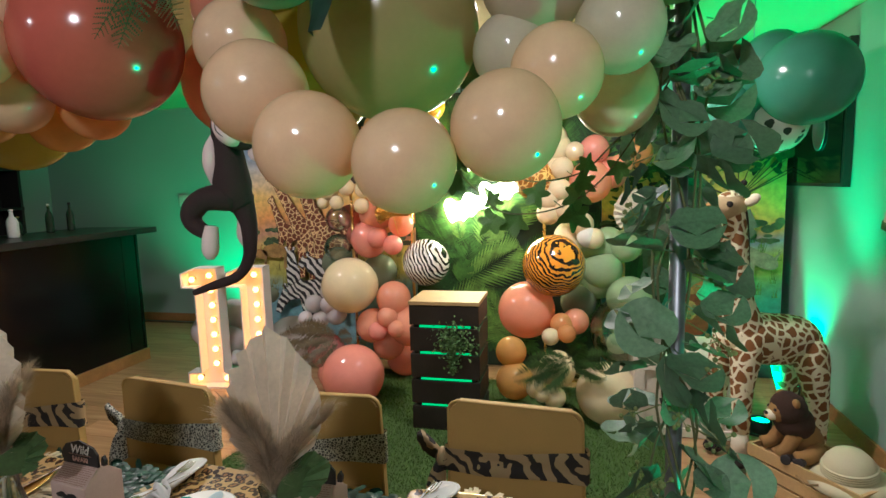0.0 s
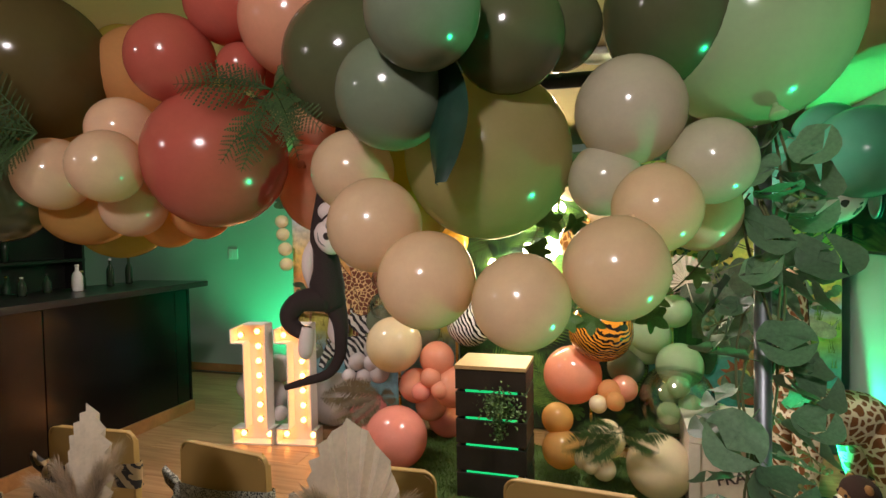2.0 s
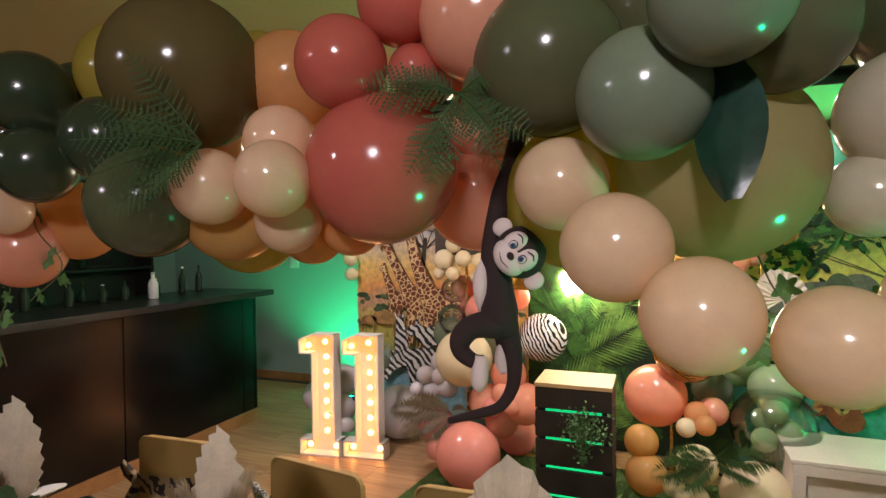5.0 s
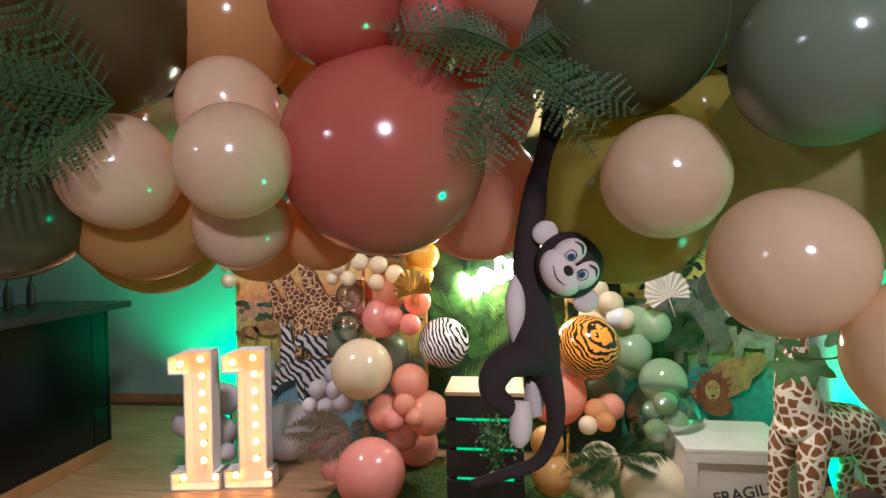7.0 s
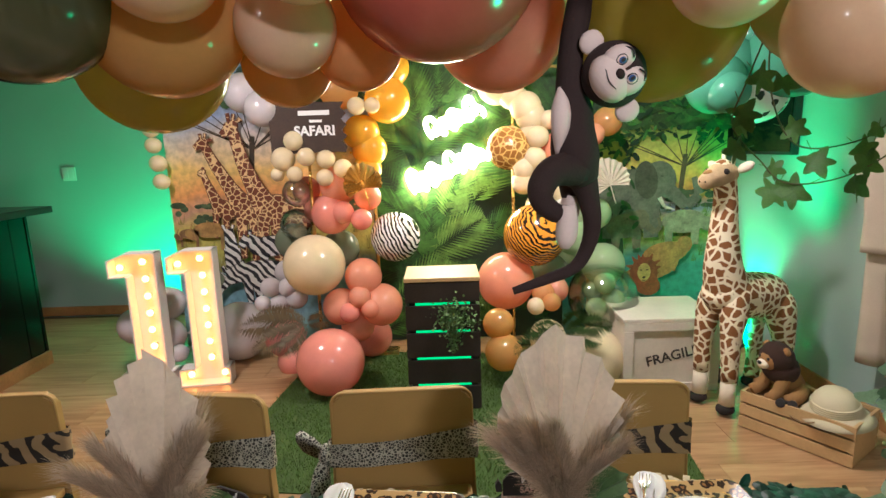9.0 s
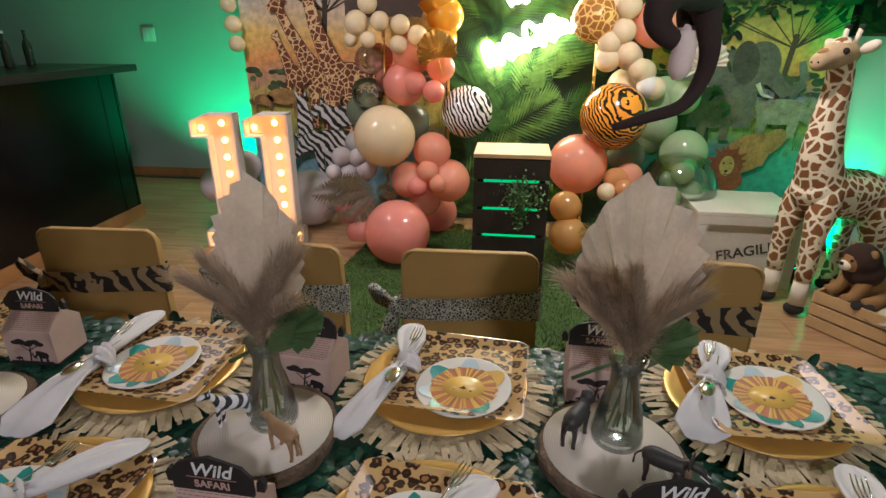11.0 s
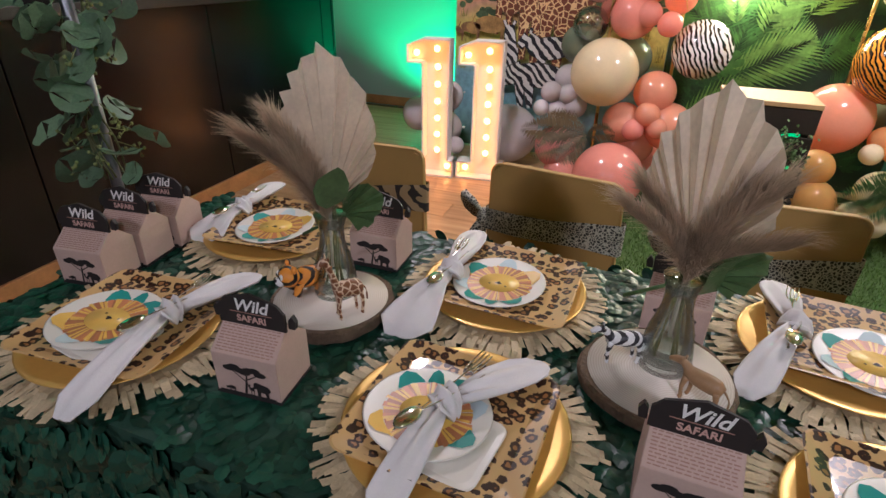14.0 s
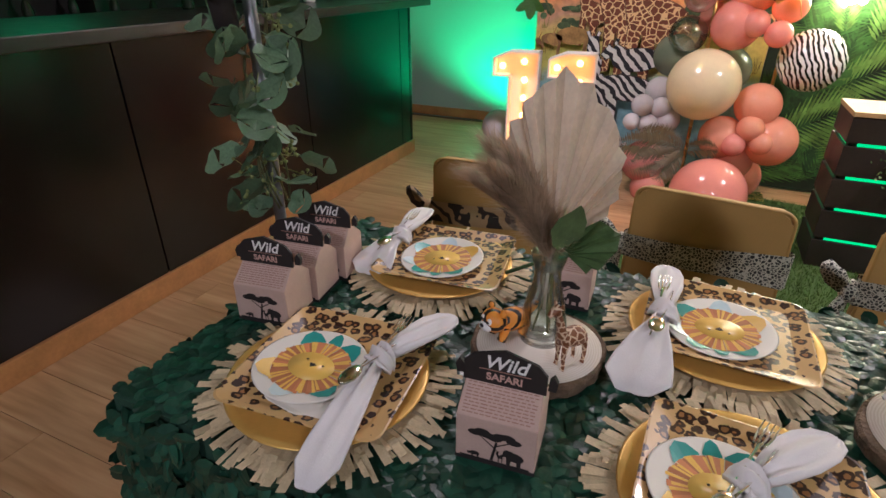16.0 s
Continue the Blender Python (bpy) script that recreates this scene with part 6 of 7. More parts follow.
def quadruped(m, label, mats, size, neck, trunk=0.0, mane=0.0, short=1.0):
    """A small toy animal as one plain mesh, walking along +x."""
    bm = bmesh.new()
    b = neck * 0.25
    tube(bm, [(-0.5, 0, 0.62, 0.12), (-0.3, 0, 0.66, 0.21), (0.1, 0, 0.66 + b * 0.2, 0.20), (0.38, 0, 0.70 + b * 0.3, 0.15)], 12, 4)
    hx, hz = 0.55 + 0.12 * neck, 0.82 + neck
    tube(bm, [(0.30, 0, 0.72, 0.15), (0.42 + 0.05 * neck, 0, 0.80 + neck * 0.5, 0.10), (hx, 0, hz, 0.085)], 10, 4)
    tube(bm, [(hx - 0.05, 0, hz + 0.02, 0.10), (hx + 0.12, 0, hz - 0.02, 0.085), (hx + 0.26, 0, hz - 0.09, 0.05)], 10, 4)
    for s in (-1, 1):
        ball_at(bm, (hx - 0.06, s * 0.10, hz + 0.09), (0.03, 0.045 + trunk * 0.12, 0.06 + trunk * 0.1), seg=8)
        for lx, off in ((0.30, 0.05), (-0.40, -0.05)):
            tube(bm, [(lx, s * 0.11, 0.62, 0.085), (lx + off * s, s * 0.12, 0.32, 0.055), (lx + off * s * 0.5, s * 0.12, 0.06, 0.045), (lx + off * s * 0.5 + 0.02, s * 0.12, 0.0, 0.055)], 8, 3)
    tube(bm, [(-0.52, 0, 0.68, 0.03), (-0.66, 0, 0.5, 0.02), (-0.68, 0, 0.25, 0.03)], 6, 4)
    if trunk:
        tube(bm, [(hx + 0.18, 0, hz - 0.06, 0.07), (hx + 0.34, 0, hz - 0.32, 0.05), (hx + 0.36, 0, hz - 0.55, 0.03)], 8, 4)
        for s in (-1, 1):
            tube(bm, [(hx + 0.16, s * 0.07, hz - 0.12, 0.022), (hx + 0.36, s * 0.09, hz - 0.2, 0.012)], 6, 3, mat=1)
    if mane:
        ball_at(bm, (hx - 0.04, 0, hz - 0.03), (0.15, 0.17, 0.20), 1 if len(mats) > 1 else 0, 12)
    ob = part("toy_" + label[0], bm, mats, m=Matrix.Diagonal((size * short, size, size, 1)))
    ob.matrix_world = m
    return tagged(ob, label[1], "toy animal", "toy safari animals")


ZS = TZ + 0.0325
quadruped(pose(-1.702, 0.742, ZS, 0, 0, 235), ("giraffe", "small plastic toy giraffe standing on a wood slice"), [GIRAFFE_TOY], 0.082, 0.66, short=0.72)
tig = bmesh.new()
tube(tig, [(-0.040, 0, 0.026, 0.012), (-0.022, 0, 0.030, 0.021), (0.006, 0, 0.032, 0.021), (0.020, 0, 0.036, 0.014)], 14, 4)
ball_at(tig, (0.030, 0, 0.042), (0.022, 0.026, 0.022), 0, 16)
ball_at(tig, (0.048, 0, 0.036), (0.010, 0.015, 0.009), 1, 12)
ball_at(tig, (0.057, 0, 0.040), (0.003, 0.005, 0.003), 2, 8)
for sd in (-1, 1):
    ball_at(tig, (0.024, sd * 0.018, 0.062), (0.006, 0.008, 0.008), 0, 8)
    ball_at(tig, (0.047, sd * 0.009, 0.048), (0.004, 0.006, 0.007), 1, 8)
    ball_at(tig, (0.0505, sd * 0.009, 0.048), (0.0018, 0.003, 0.003), 2, 8)
    tube(tig, [(0.014, sd * 0.013, 0.028, 0.010), (0.020, sd * 0.015, 0.012, 0.0085), (0.024, sd * 0.015, 0.004, 0.0085)], 8, 3)
    tube(tig, [(-0.028, sd * 0.013, 0.026, 0.011), (-0.026, sd * 0.016, 0.012, 0.009), (-0.020, sd * 0.016, 0.004, 0.0085)], 8, 3)
tube(tig, [(-0.044, 0, 0.030, 0.004), (-0.058, 0.004, 0.042, 0.0035), (-0.060, 0.008, 0.058, 0.004)], 8, 4)
tig = part("toy_tiger", tig, [TIGER_TOY, WHITE_INK, BLACK_CARD])
tig.matrix_world = pose(-1.822, 0.780, ZS, 0, 0, 235)
tagged(tig, "small orange plastic toy tiger on a wood slice", "toy animal", "toy safari animals")
quadruped(pose(-1.215, 0.800, ZS, 0, 0, 200), ("zebra", "small plastic toy zebra on a wood slice"), [ZEBRA_TOY], 0.066, 0.12)
quadruped(pose(-1.095, 0.740, ZS, 0, 0, 150), ("antelope", "small tan plastic toy antelope on a wood slice"), [TAN_TOY], 0.066, 0.05)
quadruped(pose(-0.605, 0.835, ZS, 0, 0, 60), ("lion", "small dark plastic toy lion on a wood slice"), [GREY_TOY], 0.075, 0.02, mane=1)
quadruped(pose(-0.480, 0.745, ZS, 0, 0, -30), ("elephant", "small dark grey plastic toy elephant on a wood slice"), [GREY_TOY, WHITE_INK], 0.070, 0.0, 1.0)


# ---- chairs with stretch covers ----
def chair(m, sash, label):
    c = thing("covered_chair", m, label, "chair", "covered chairs")
    bm = bmesh.new()
    outline = [(sx * (0.215 - 0.035) + 0.035 * math.cos(a), (0.70 if sz else 0.02) + 0.035 * math.sin(a) * (1 if sz else 0)) for sx, sz, a0 in ((1, 1, 0), (-1, 1, 90)) for a in (radians(a0 + 15 * i) for i in range(7))]
    outline = outline + [(-0.225, 0.40), (-0.235, 0.02), (0.235, 0.02), (0.225, 0.40)]
    slab(bm, outline, -0.016, 0.016)
    bmesh.ops.bevel(bm, geom=[e for e in bm.edges if abs(e.verts[0].co.y - e.verts[1].co.y) < 1e-6], offset=0.010, segments=3, affect="EDGES")
    part("back_cover", bm, CHAIR_CLOTH, c, "stretched mustard cover")
    part("seam", tube(bmesh.new(), [(0.218, -0.012, 0.40, 0.005)] + [(x * 1.0, -0.013, z, 0.005) for x, z in outline[:14]] + [(-0.218, -0.012, 0.40, 0.005)], 8, 1), CHAIR_CLOTH, c)
    part("seat_cover", block(-0.21, 0.21, -0.40, -0.018, 0.385, 0.42, 0.014), CHAIR_CLOTH, c)
    skirt = bmesh.new()
    for x in (-0.20, 0.16):
        box(skirt, x, x + 0.04, -0.39, -0.35, 0.0, 0.385, 0.006)
    part("leg_cover", skirt, CHAIR_CLOTH, c)
    band = bmesh.new()
    lo, hi, sl = 0.50, 0.60, 0.05
    pts = [(-0.228, -0.020), (-0.11, -0.0235), (0.0, -0.025), (0.11, -0.0235), (0.228, -0.020), (0.236, 0.0), (0.228, 0.021), (0.0, 0.024), (-0.228, 0.021), (-0.236, 0.0)]
    rows = []
    for q in range(7):
        u = q / 6
        rows.append([band.verts.new((x, y * (1 + 0.12 * math.sin(9 * u + 5 * x)), lo + (hi - lo) * u * (0.75 + 0.6 * max(0, x + 0.2)) + sl * x * 0.6 + 0.006 * math.sin(14 * x + 5 * u))) for x, y in pts])
    for a, b in zip(rows, rows[1:]):
        for i in range(len(pts)):
            band.faces.new((a[i], a[(i + 1) % len(pts)], b[(i + 1) % len(pts)], b[i])).smooth = True
    part("sash", band, sash, c, "animal-print sash")
    bow = bmesh.new()
    ball_at(bow, (-0.243, 0.0, 0.53), (0.026, 0.03, 0.034), seg=12)
    cloth_strip(bow, [(-0.245, 0.0, 0.535, 0.010, 0.02, 0), (-0.275, -0.005, 0.565, 0.016, 0.034, 0), (-0.312, -0.01, 0.592, 0.012, 0.030, 10), (-0.330, -0.012, 0.596, 0.004, 0.01, 10)])
    tube(bow, [(-0.245, 0.0, 0.52, 0.02), (-0.262, -0.01, 0.46, 0.034), (-0.270, -0.015, 0.38, 0.040), (-0.272, -0.015, 0.33, 0.012)], 10, 4, flat=0.45)
    part("bow", bow, sash, c, "knotted sash end")


CHAIRS = [(-2.17, 1.69, 3, SASH_ZEBRA, "zebra"), (-1.480, 1.655, -8, SASH_SPECK, "speckled"), (-0.850, 1.645, 2, SASH_SPECK, "speckled"), (-0.185, 1.655, -5, SASH_ZEBRA, "zebra")]
for x, y, a, sash, word in CHAIRS:
    chair(pose(x, y, 0.005, 0, 0, a), sash, "folding chair in mustard stretch cover with a %s sash" % word)


# ---- marquee numbers ----
def marquee(m):
    q = thing("marquee_number", m, "white box number one lit by warm round bulbs", "marquee number", "marquee numbers")
    line = [(0, 0), (0.32, 0), (0.32, 0.12), (0.285, 0.12), (0.285, 0.895), (0.10, 0.895), (0.0, 0.855), (0.0, 0.745), (0.10, 0.745), (0.10, 0.12), (0.0, 0.12)]
    part("back_board", slab(bmesh.new(), line, 0.10, 0.112), MARQUEE, q)
    n = len(line)
    area = [(a, b) for a, b in zip(line, line[1:] + line[:1])]
    for (ax, az), (bx, bz) in area:
        d = math.hypot(bx - ax, bz - az)
        nx, nz = -(bz - az) / d, (bx - ax) / d
        t = 0.010
        part("side_wall", slab(bmesh.new(), [(ax, az), (bx, bz), (bx + nx * t, bz + nz * t), (ax + nx * t, az + nz * t)], 0.0, 0.0985), MARQUEE, q)
    for x, z in [(0.05, 0.80), (0.185, 0.83), (0.192, 0.72), (0.192, 0.61), (0.192, 0.50), (0.192, 0.39), (0.192, 0.28), (0.192, 0.17), (0.055, 0.06), (0.265, 0.06)]:
        bulb = part("bulb", ball_at(bmesh.new(), (x, 0.066, z), (0.020, 0.020, 0.020), seg=12), BULB, q, "glowing warm bulb")
        part("socket", lathe(bmesh.new(), [(0.013, 0.0), (0.013, 0.018), (0.009, 0.02)], 10, m=pose(x, 0.099, z, 90)), BLACK_CARD, bulb)


marquee(pose(-2.755, 3.300, 0.001, 0, 0, 7))
marquee(pose(-2.425, 3.360, 0.001, 0, 0, 7))

# ---- slatted pedestal ----
ped = thing("slatted_pedestal", pose(-0.72, 2.935, 0.008), "black slatted wooden pedestal glowing green between its boards", "pedestal")
for k in range(5):
    z0, z1 = 0.157 * k + 0.003, 0.157 * k + 0.143
    if k == 4:
        z1 = 0.745
    part("slat", block(-0.204, 0.204, 0.0, 0.016, z0, z1, 0.002), STAINED, ped)
    part("slat", block(-0.204, 0.204, 0.30, 0.316, z0, z1, 0.002), STAINED, ped)
    part("slat", block(-0.2035, -0.1875, 0.018, 0.298, z0, z1, 0.002), STAINED, ped)
    part("slat", block(0.1875, 0.2035, 0.018, 0.298, z0, z1, 0.002), STAINED, ped)
    if k < 4:
        part("led_strip", block(-0.15, 0.15, 0.021, 0.028, z1 - 0.006, z1 + 0.020), LED, ped, "glowing green light strip")
        part("led_strip", block(-0.182, -0.176, 0.06, 0.27, z1 - 0.006, z1 + 0.026), LED, ped, "glowing green light strip")
        part("led_strip", block(0.176, 0.182, 0.06, 0.27, z1 - 0.006, z1 + 0.026), LED, ped, "glowing green light strip")
for x in (-0.185, 0.145):
    for y in (0.03, 0.262):
        part("post", block(x, x + 0.04, y, y + 0.034, 0.0, 0.742), STAINED, ped)
part("top_board", block(-0.207, 0.207, -0.003, 0.319, 0.747, 0.770, 0.003), PINE, ped, "pale pine top")

# ---- stencilled box ----
fb = thing("stencilled_crate", pose(0.335, 3.10, 0.004, 0, 0, -1), "limewashed wooden crate stencilled with one word", "crate")
part("body", block(0, 0.56, 0.012, 0.46, 0, 0.425, 0.004), WHITE_BOARD, fb)
part("lid", block(-0.008, 0.568, -0.006, 0.468, 0.427, 0.45, 0.004), WHITE_BOARD, fb)
for x0, x1, z0, z1 in ((0, 0.56, 0, 0.05), (0, 0.56, 0.375, 0.426), (0, 0.055, 0.052, 0.373), (0.505, 0.56, 0.052, 0.373)):
    part("trim", block(x0, x1, -0.006, 0.010, z0, z1, 0.002), WHITE_BOARD, fb)
lettering("stencil", "FRAGILE", 0.085, STENCIL, fb, pose(0.29, 0.0095, 0.215, 90) @ pose(0, 0, 0, 0, 0, 14), 0.0006, 0, 0.0015)

# ---- slatted wooden crate ----
crate = thing("pine_crate", pose(0.795, 2.675, 0.004, 0, 0, -55), "open pine slat crate standing on the floor", "crate")
L, D = 0.50, 0.30
for k in range(3):
    z = 0.002 + 0.068 * k
    part("slat", block(0, L, 0, 0.012, z, z + 0.058, 0.002), PINE, crate)
    part("slat", block(0, L, D - 0.012, D, z, z + 0.058, 0.002), PINE, crate)
part("end_board", block(0.002, 0.016, 0.014, D - 0.014, 0.0, 0.196, 0.002), PINE, crate)
part("end_board", block(L - 0.016, L - 0.002, 0.014, D - 0.014, 0.0, 0.196, 0.002), PINE, crate)
part("bottom", block(0.018, L - 0.018, 0.014, D - 0.014, 0.002, 0.014), PINE, crate)
part("packing_board", block(0.018, L - 0.018, 0.014, D - 0.014, 0.150, 0.165), PINE, crate)

# ---- large plush giraffe ----
bm = bmesh.new()
tube(bm, [(-0.26, 0, 0.60, 0.10), (-0.17, 0, 0.64, 0.135), (0.0, 0, 0.66, 0.14), (0.16, 0, 0.70, 0.135), (0.22, 0, 0.76, 0.10)], 18, 6)
tube(bm, [(0.14, 0, 0.68, 0.135), (0.20, 0, 0.85, 0.105), (0.215, 0, 1.05, 0.078), (0.215, 0, 1.25, 0.062), (0.235, 0, 1.36, 0.06)], 16, 6)
tube(bm, [(0.19, 0, 1.375, 0.055), (0.25, 0, 1.385, 0.072), (0.33, 0, 1.365, 0.055), (0.385, 0, 1.345, 0.042), (0.40, 0, 1.34, 0.03)], 14, 5, mat=5)
for s in (-1, 1):
    tube(bm, [(0.15, s * 0.05, 0.76, 0.05), (0.18, s * 0.075, 0.64, 0.078), (0.212, s * 0.090, 0.44, 0.056), (0.215, s * 0.095, 0.20, 0.043)], 12, 4)
    tube(bm, [(0.215, s * 0.095, 0.20, 0.042), (0.218, s * 0.095, 0.06, 0.044)], 12, 2, mat=1)
    ball_at(bm, (0.228, s * 0.095, 0.033), (0.056, 0.05, 0.034), 2, 12)
    tube(bm, [(-0.17, s * 0.05, 0.68, 0.06), (-0.20, s * 0.075, 0.58, 0.095), (-0.23, s * 0.10, 0.40, 0.065), (-0.26, s * 0.10, 0.22, 0.045), (-0.25, s * 0.10, 0.06, 0.045)], 12, 4)
    ball_at(bm, (-0.235, s * 0.10, 0.033), (0.056, 0.05, 0.034), 2, 12)
    ball_at(bm, (0.195, s * 0.095, 1.42), (0.022, 0.055, 0.028), 1, 10, pose(0, 0, 0, s * 25))
    tube(bm, [(0.215, s * 0.03, 1.43, 0.012), (0.205, s * 0.035, 1.50, 0.011)], 8, 2, mat=1)
    ball_at(bm, (0.20, s * 0.036, 1.505), 0.017, 2, 8)
    ball_at(bm, (0.295, s * 0.058, 1.40), 0.017, 2, 8)
    ball_at(bm, (0.395, s * 0.018, 1.352), 0.011, 2, 8)
ball_at(bm, (0.255, 0, 1.425), (0.055, 0.05, 0.04), 0, 14)
ball_at(bm, (0.345, 0, 1.392), (0.05, 0.03, 0.022), 4, 12)
tube(bm, [(0.10, 0, 0.86, 0.012), (0.13, 0, 1.05, 0.014), (0.15, 0, 1.30, 0.014), (0.18, 0, 1.43, 0.012)], 8, 4, mat=3)
tube(bm, [(-0.34, 0, 0.62, 0.014), (-0.40, 0, 0.48, 0.011), (-0.40, 0, 0.36, 0.02)], 8, 4, mat=3)
gir = part("plush_giraffe", bm, [GIRAFFE_FUR, CREAM_FUR, HOOF, MANE_FUR, LION_FUR, TAN_FUR], smooth=True)
gir.matrix_world = pose(0.945, 2.96, 0.006, 0, 0, 204) @ Matrix.Scale(0.93, 4)
tagged(gir, "tall plush giraffe with brown patches standing on the floor", "plush toy")

# ---- plush lion on the crate ----
bm = bmesh.new()
tube(bm, [(-0.06, 0, 0.05, 0.07), (-0.02, 0, 0.10, 0.075), (0.03, 0, 0.17, 0.06)], 14, 5)
ball_at(bm, (0.02, 0, 0.165), (0.085, 0.10, 0.085), 1, 16)
ball_at(bm, (0.045, 0, 0.225), (0.078, 0.092, 0.085), 1, 16)
ball_at(bm, (0.075, 0, 0.215), (0.058, 0.062, 0.058), 0, 16)
ball_at(bm, (0.125, 0, 0.198), (0.028, 0.034, 0.026), 2, 12)
ball_at(bm, (0.148, 0, 0.208), (0.010, 0.015, 0.009), 3, 8)
for s in (-1, 1):
    ball_at(bm, (0.05, s * 0.065, 0.275), (0.018, 0.022, 0.024), 0, 10)
    ball_at(bm, (0.122, s * 0.028, 0.232), 0.008, 3, 8)
    tube(bm, [(0.03, s * 0.05, 0.13, 0.035), (0.08, s * 0.055, 0.05, 0.030), (0.13, s * 0.06, 0.028, 0.030)], 10, 4)
    tube(bm, [(-0.06, s * 0.06, 0.05, 0.045), (0.0, s * 0.10, 0.035, 0.035), (0.06, s * 0.11, 0.03, 0.032)], 10, 4)
tube(bm, [(-0.11, 0.02, 0.04, 0.014), (-0.15, 0.05, 0.03, 0.012), (-0.18, 0.09, 0.03, 0.022)], 8, 4, mat=0)
lion = part("plush_lion", bm, [LION_FUR, MANE_FUR, CREAM_FUR, HOOF], smooth=True)
lion.matrix_world = crate.matrix_world @ pose(0.13, 0.15, 0.166, 0, 0, 245) @ Matrix.Scale(0.95, 4)
tagged(lion, "small plush lion with dark mane sitting on the crate", "plush toy")

# binoculars and pith helmet
bino = thing("toy_binoculars", crate.matrix_world @ pose(0.20, 0.045, 0.19, 78, 0, 20), "small black binoculars lying on the crate", "binoculars")
for s in (-1, 1):
    part("barrel", lathe(bmesh.new(), [(0.014, -0.04), (0.016, -0.02), (0.019, 0.02), (0.022, 0.045), (0.018, 0.046)], 14, m=pose(s * 0.025, 0, 0)), BLACK_CARD, bino, smooth=True)
part("bridge", block(-0.01, 0.01, -0.008, 0.008, -0.015, 0.02, 0.003), BLACK_CARD, bino)
hat = thing("pith_helmet", crate.matrix_world @ pose(0.375, 0.13, 0.172, 2, -5, 30), "pale canvas pith helmet lying on the crate", "hat")
part("crown", lathe(bmesh.new(), [(0.098, 0.02), (0.097, 0.05), (0.085, 0.09), (0.058, 0.118), (0.02, 0.131), (0.006, 0.133)], 32, squash=1.12), HELMET, hat, smooth=True)
part("brim", lathe(bmesh.new(), [(0.098, 0.018), (0.125, 0.010), (0.152, -0.004), (0.156, -0.003), (0.127, 0.016), (0.099, 0.026)], 40, squash=1.15), HELMET, hat, smooth=True)
for k in range(4):
    part("puggaree", lathe(bmesh.new(), [(0.0985, 0.027 + 0.010 * k), (0.1015, 0.031 + 0.010 * k), (0.0985, 0.036 + 0.010 * k)], 32, squash=1.12), HELMET, hat, smooth=True)
part("strap", tube(bmesh.new(), [(-0.10, -0.12, 0.012, 0.004), (-0.15, -0.10, -0.002, 0.004), (-0.20, -0.02, -0.004, 0.004)], 6, 4, flat=0.4), surface("tan_strap", (0.25, 0.16, 0.07), 0.7), hat)

# ---- khaki outfit on the wall ----
fit_out = thing("khaki_outfit", pose(1.45, 2.50, 0.30, 0, 0, -90), "khaki safari shirt and trousers hung on the wall", "clothing")
bm = bmesh.new()
tube(bm, [(0, -0.045, 0.62, 0.17), (0, -0.05, 0.80, 0.165), (0, -0.05, 1.00, 0.18), (0, -0.045, 1.13, 0.16), (0, -0.04, 1.19, 0.06)], 24, 5, flat=0.22)
part("shirt", bm, KHAKI, fit_out)
for s in (-1, 1):
    part("sleeve", tube(bmesh.new(), [(s * 0.14, -0.05, 1.12, 0.07), (s * 0.21, -0.06, 1.00, 0.075), (s * 0.24, -0.06, 0.90, 0.075)], 14, 4, flat=0.5), KHAKI, fit_out)
    part("cuff", tube(bmesh.new(), [(s * 0.237, -0.06, 0.905, 0.079), (s * 0.248, -0.06, 0.875, 0.079)], 14, 1, flat=0.52), FERN, fit_out, "dark leaf-print cuff")
    part("trouser_leg", tube(bmesh.new(), [(s * 0.075, -0.045, 0.66, 0.095), (s * 0.085, -0.05, 0.40, 0.085), (s * 0.095, -0.05, 0.05, 0.08)], 16, 5, flat=0.42), KHAKI, fit_out)
    part("pocket", block(s * 0.085 - 0.045, s * 0.085 + 0.045, -0.094, -0.088, 0.95, 1.05, 0.002), KHAKI, fit_out)
part("hanger", tube(bmesh.new(), [(-0.16, -0.03, 1.16, 0.005), (0, -0.03, 1.22, 0.005), (0.16, -0.03, 1.16, 0.005)], 6, 3), STEEL, fit_out)
part("hook", tube(bmesh.new(), [(0, -0.03, 1.22, 0.003), (0, -0.02, 1.27, 0.003), (0, 0.028, 1.27, 0.003)], 6, 3), STEEL, fit_out)

# ---- garland stand with posts over the table ----
stand = thing("table_arch_stand", pose(0, 0, 0), "dark metal clamp-on arch stand over the table", "metal stand")
PXR, PYR, PXL, PYL, PZ = 0.165, 0.935, -2.40, 0.872, 1.80
part("post", tube(bmesh.new(), [(PXR, PYR, 0.0, 0.013), (PXR, PYR, PZ, 0.013)], 12, 1), STEEL, stand)
part("post", tube(bmesh.new(), [(PXL, PYL, 0.0, 0.013), (PXL, PYL, PZ, 0.013)], 12, 1), STEEL, stand)
part("crossbar", tube(bmesh.new(), [(PXL - 0.013, PYL, PZ, 0.013), ((PXL + PXR) / 2, 0.86, PZ + 0.01, 0.013), (PXR + 0.013, PYR, PZ, 0.013)], 12, 1), BLACK_CARD, stand)
for px, py in ((PXR, PYR), (PXL, PYL)):
    part("foot", block(px - 0.12, px + 0.12, py - 0.05, py + 0.05, 0, 0.010, 0.003), STEEL, stand)


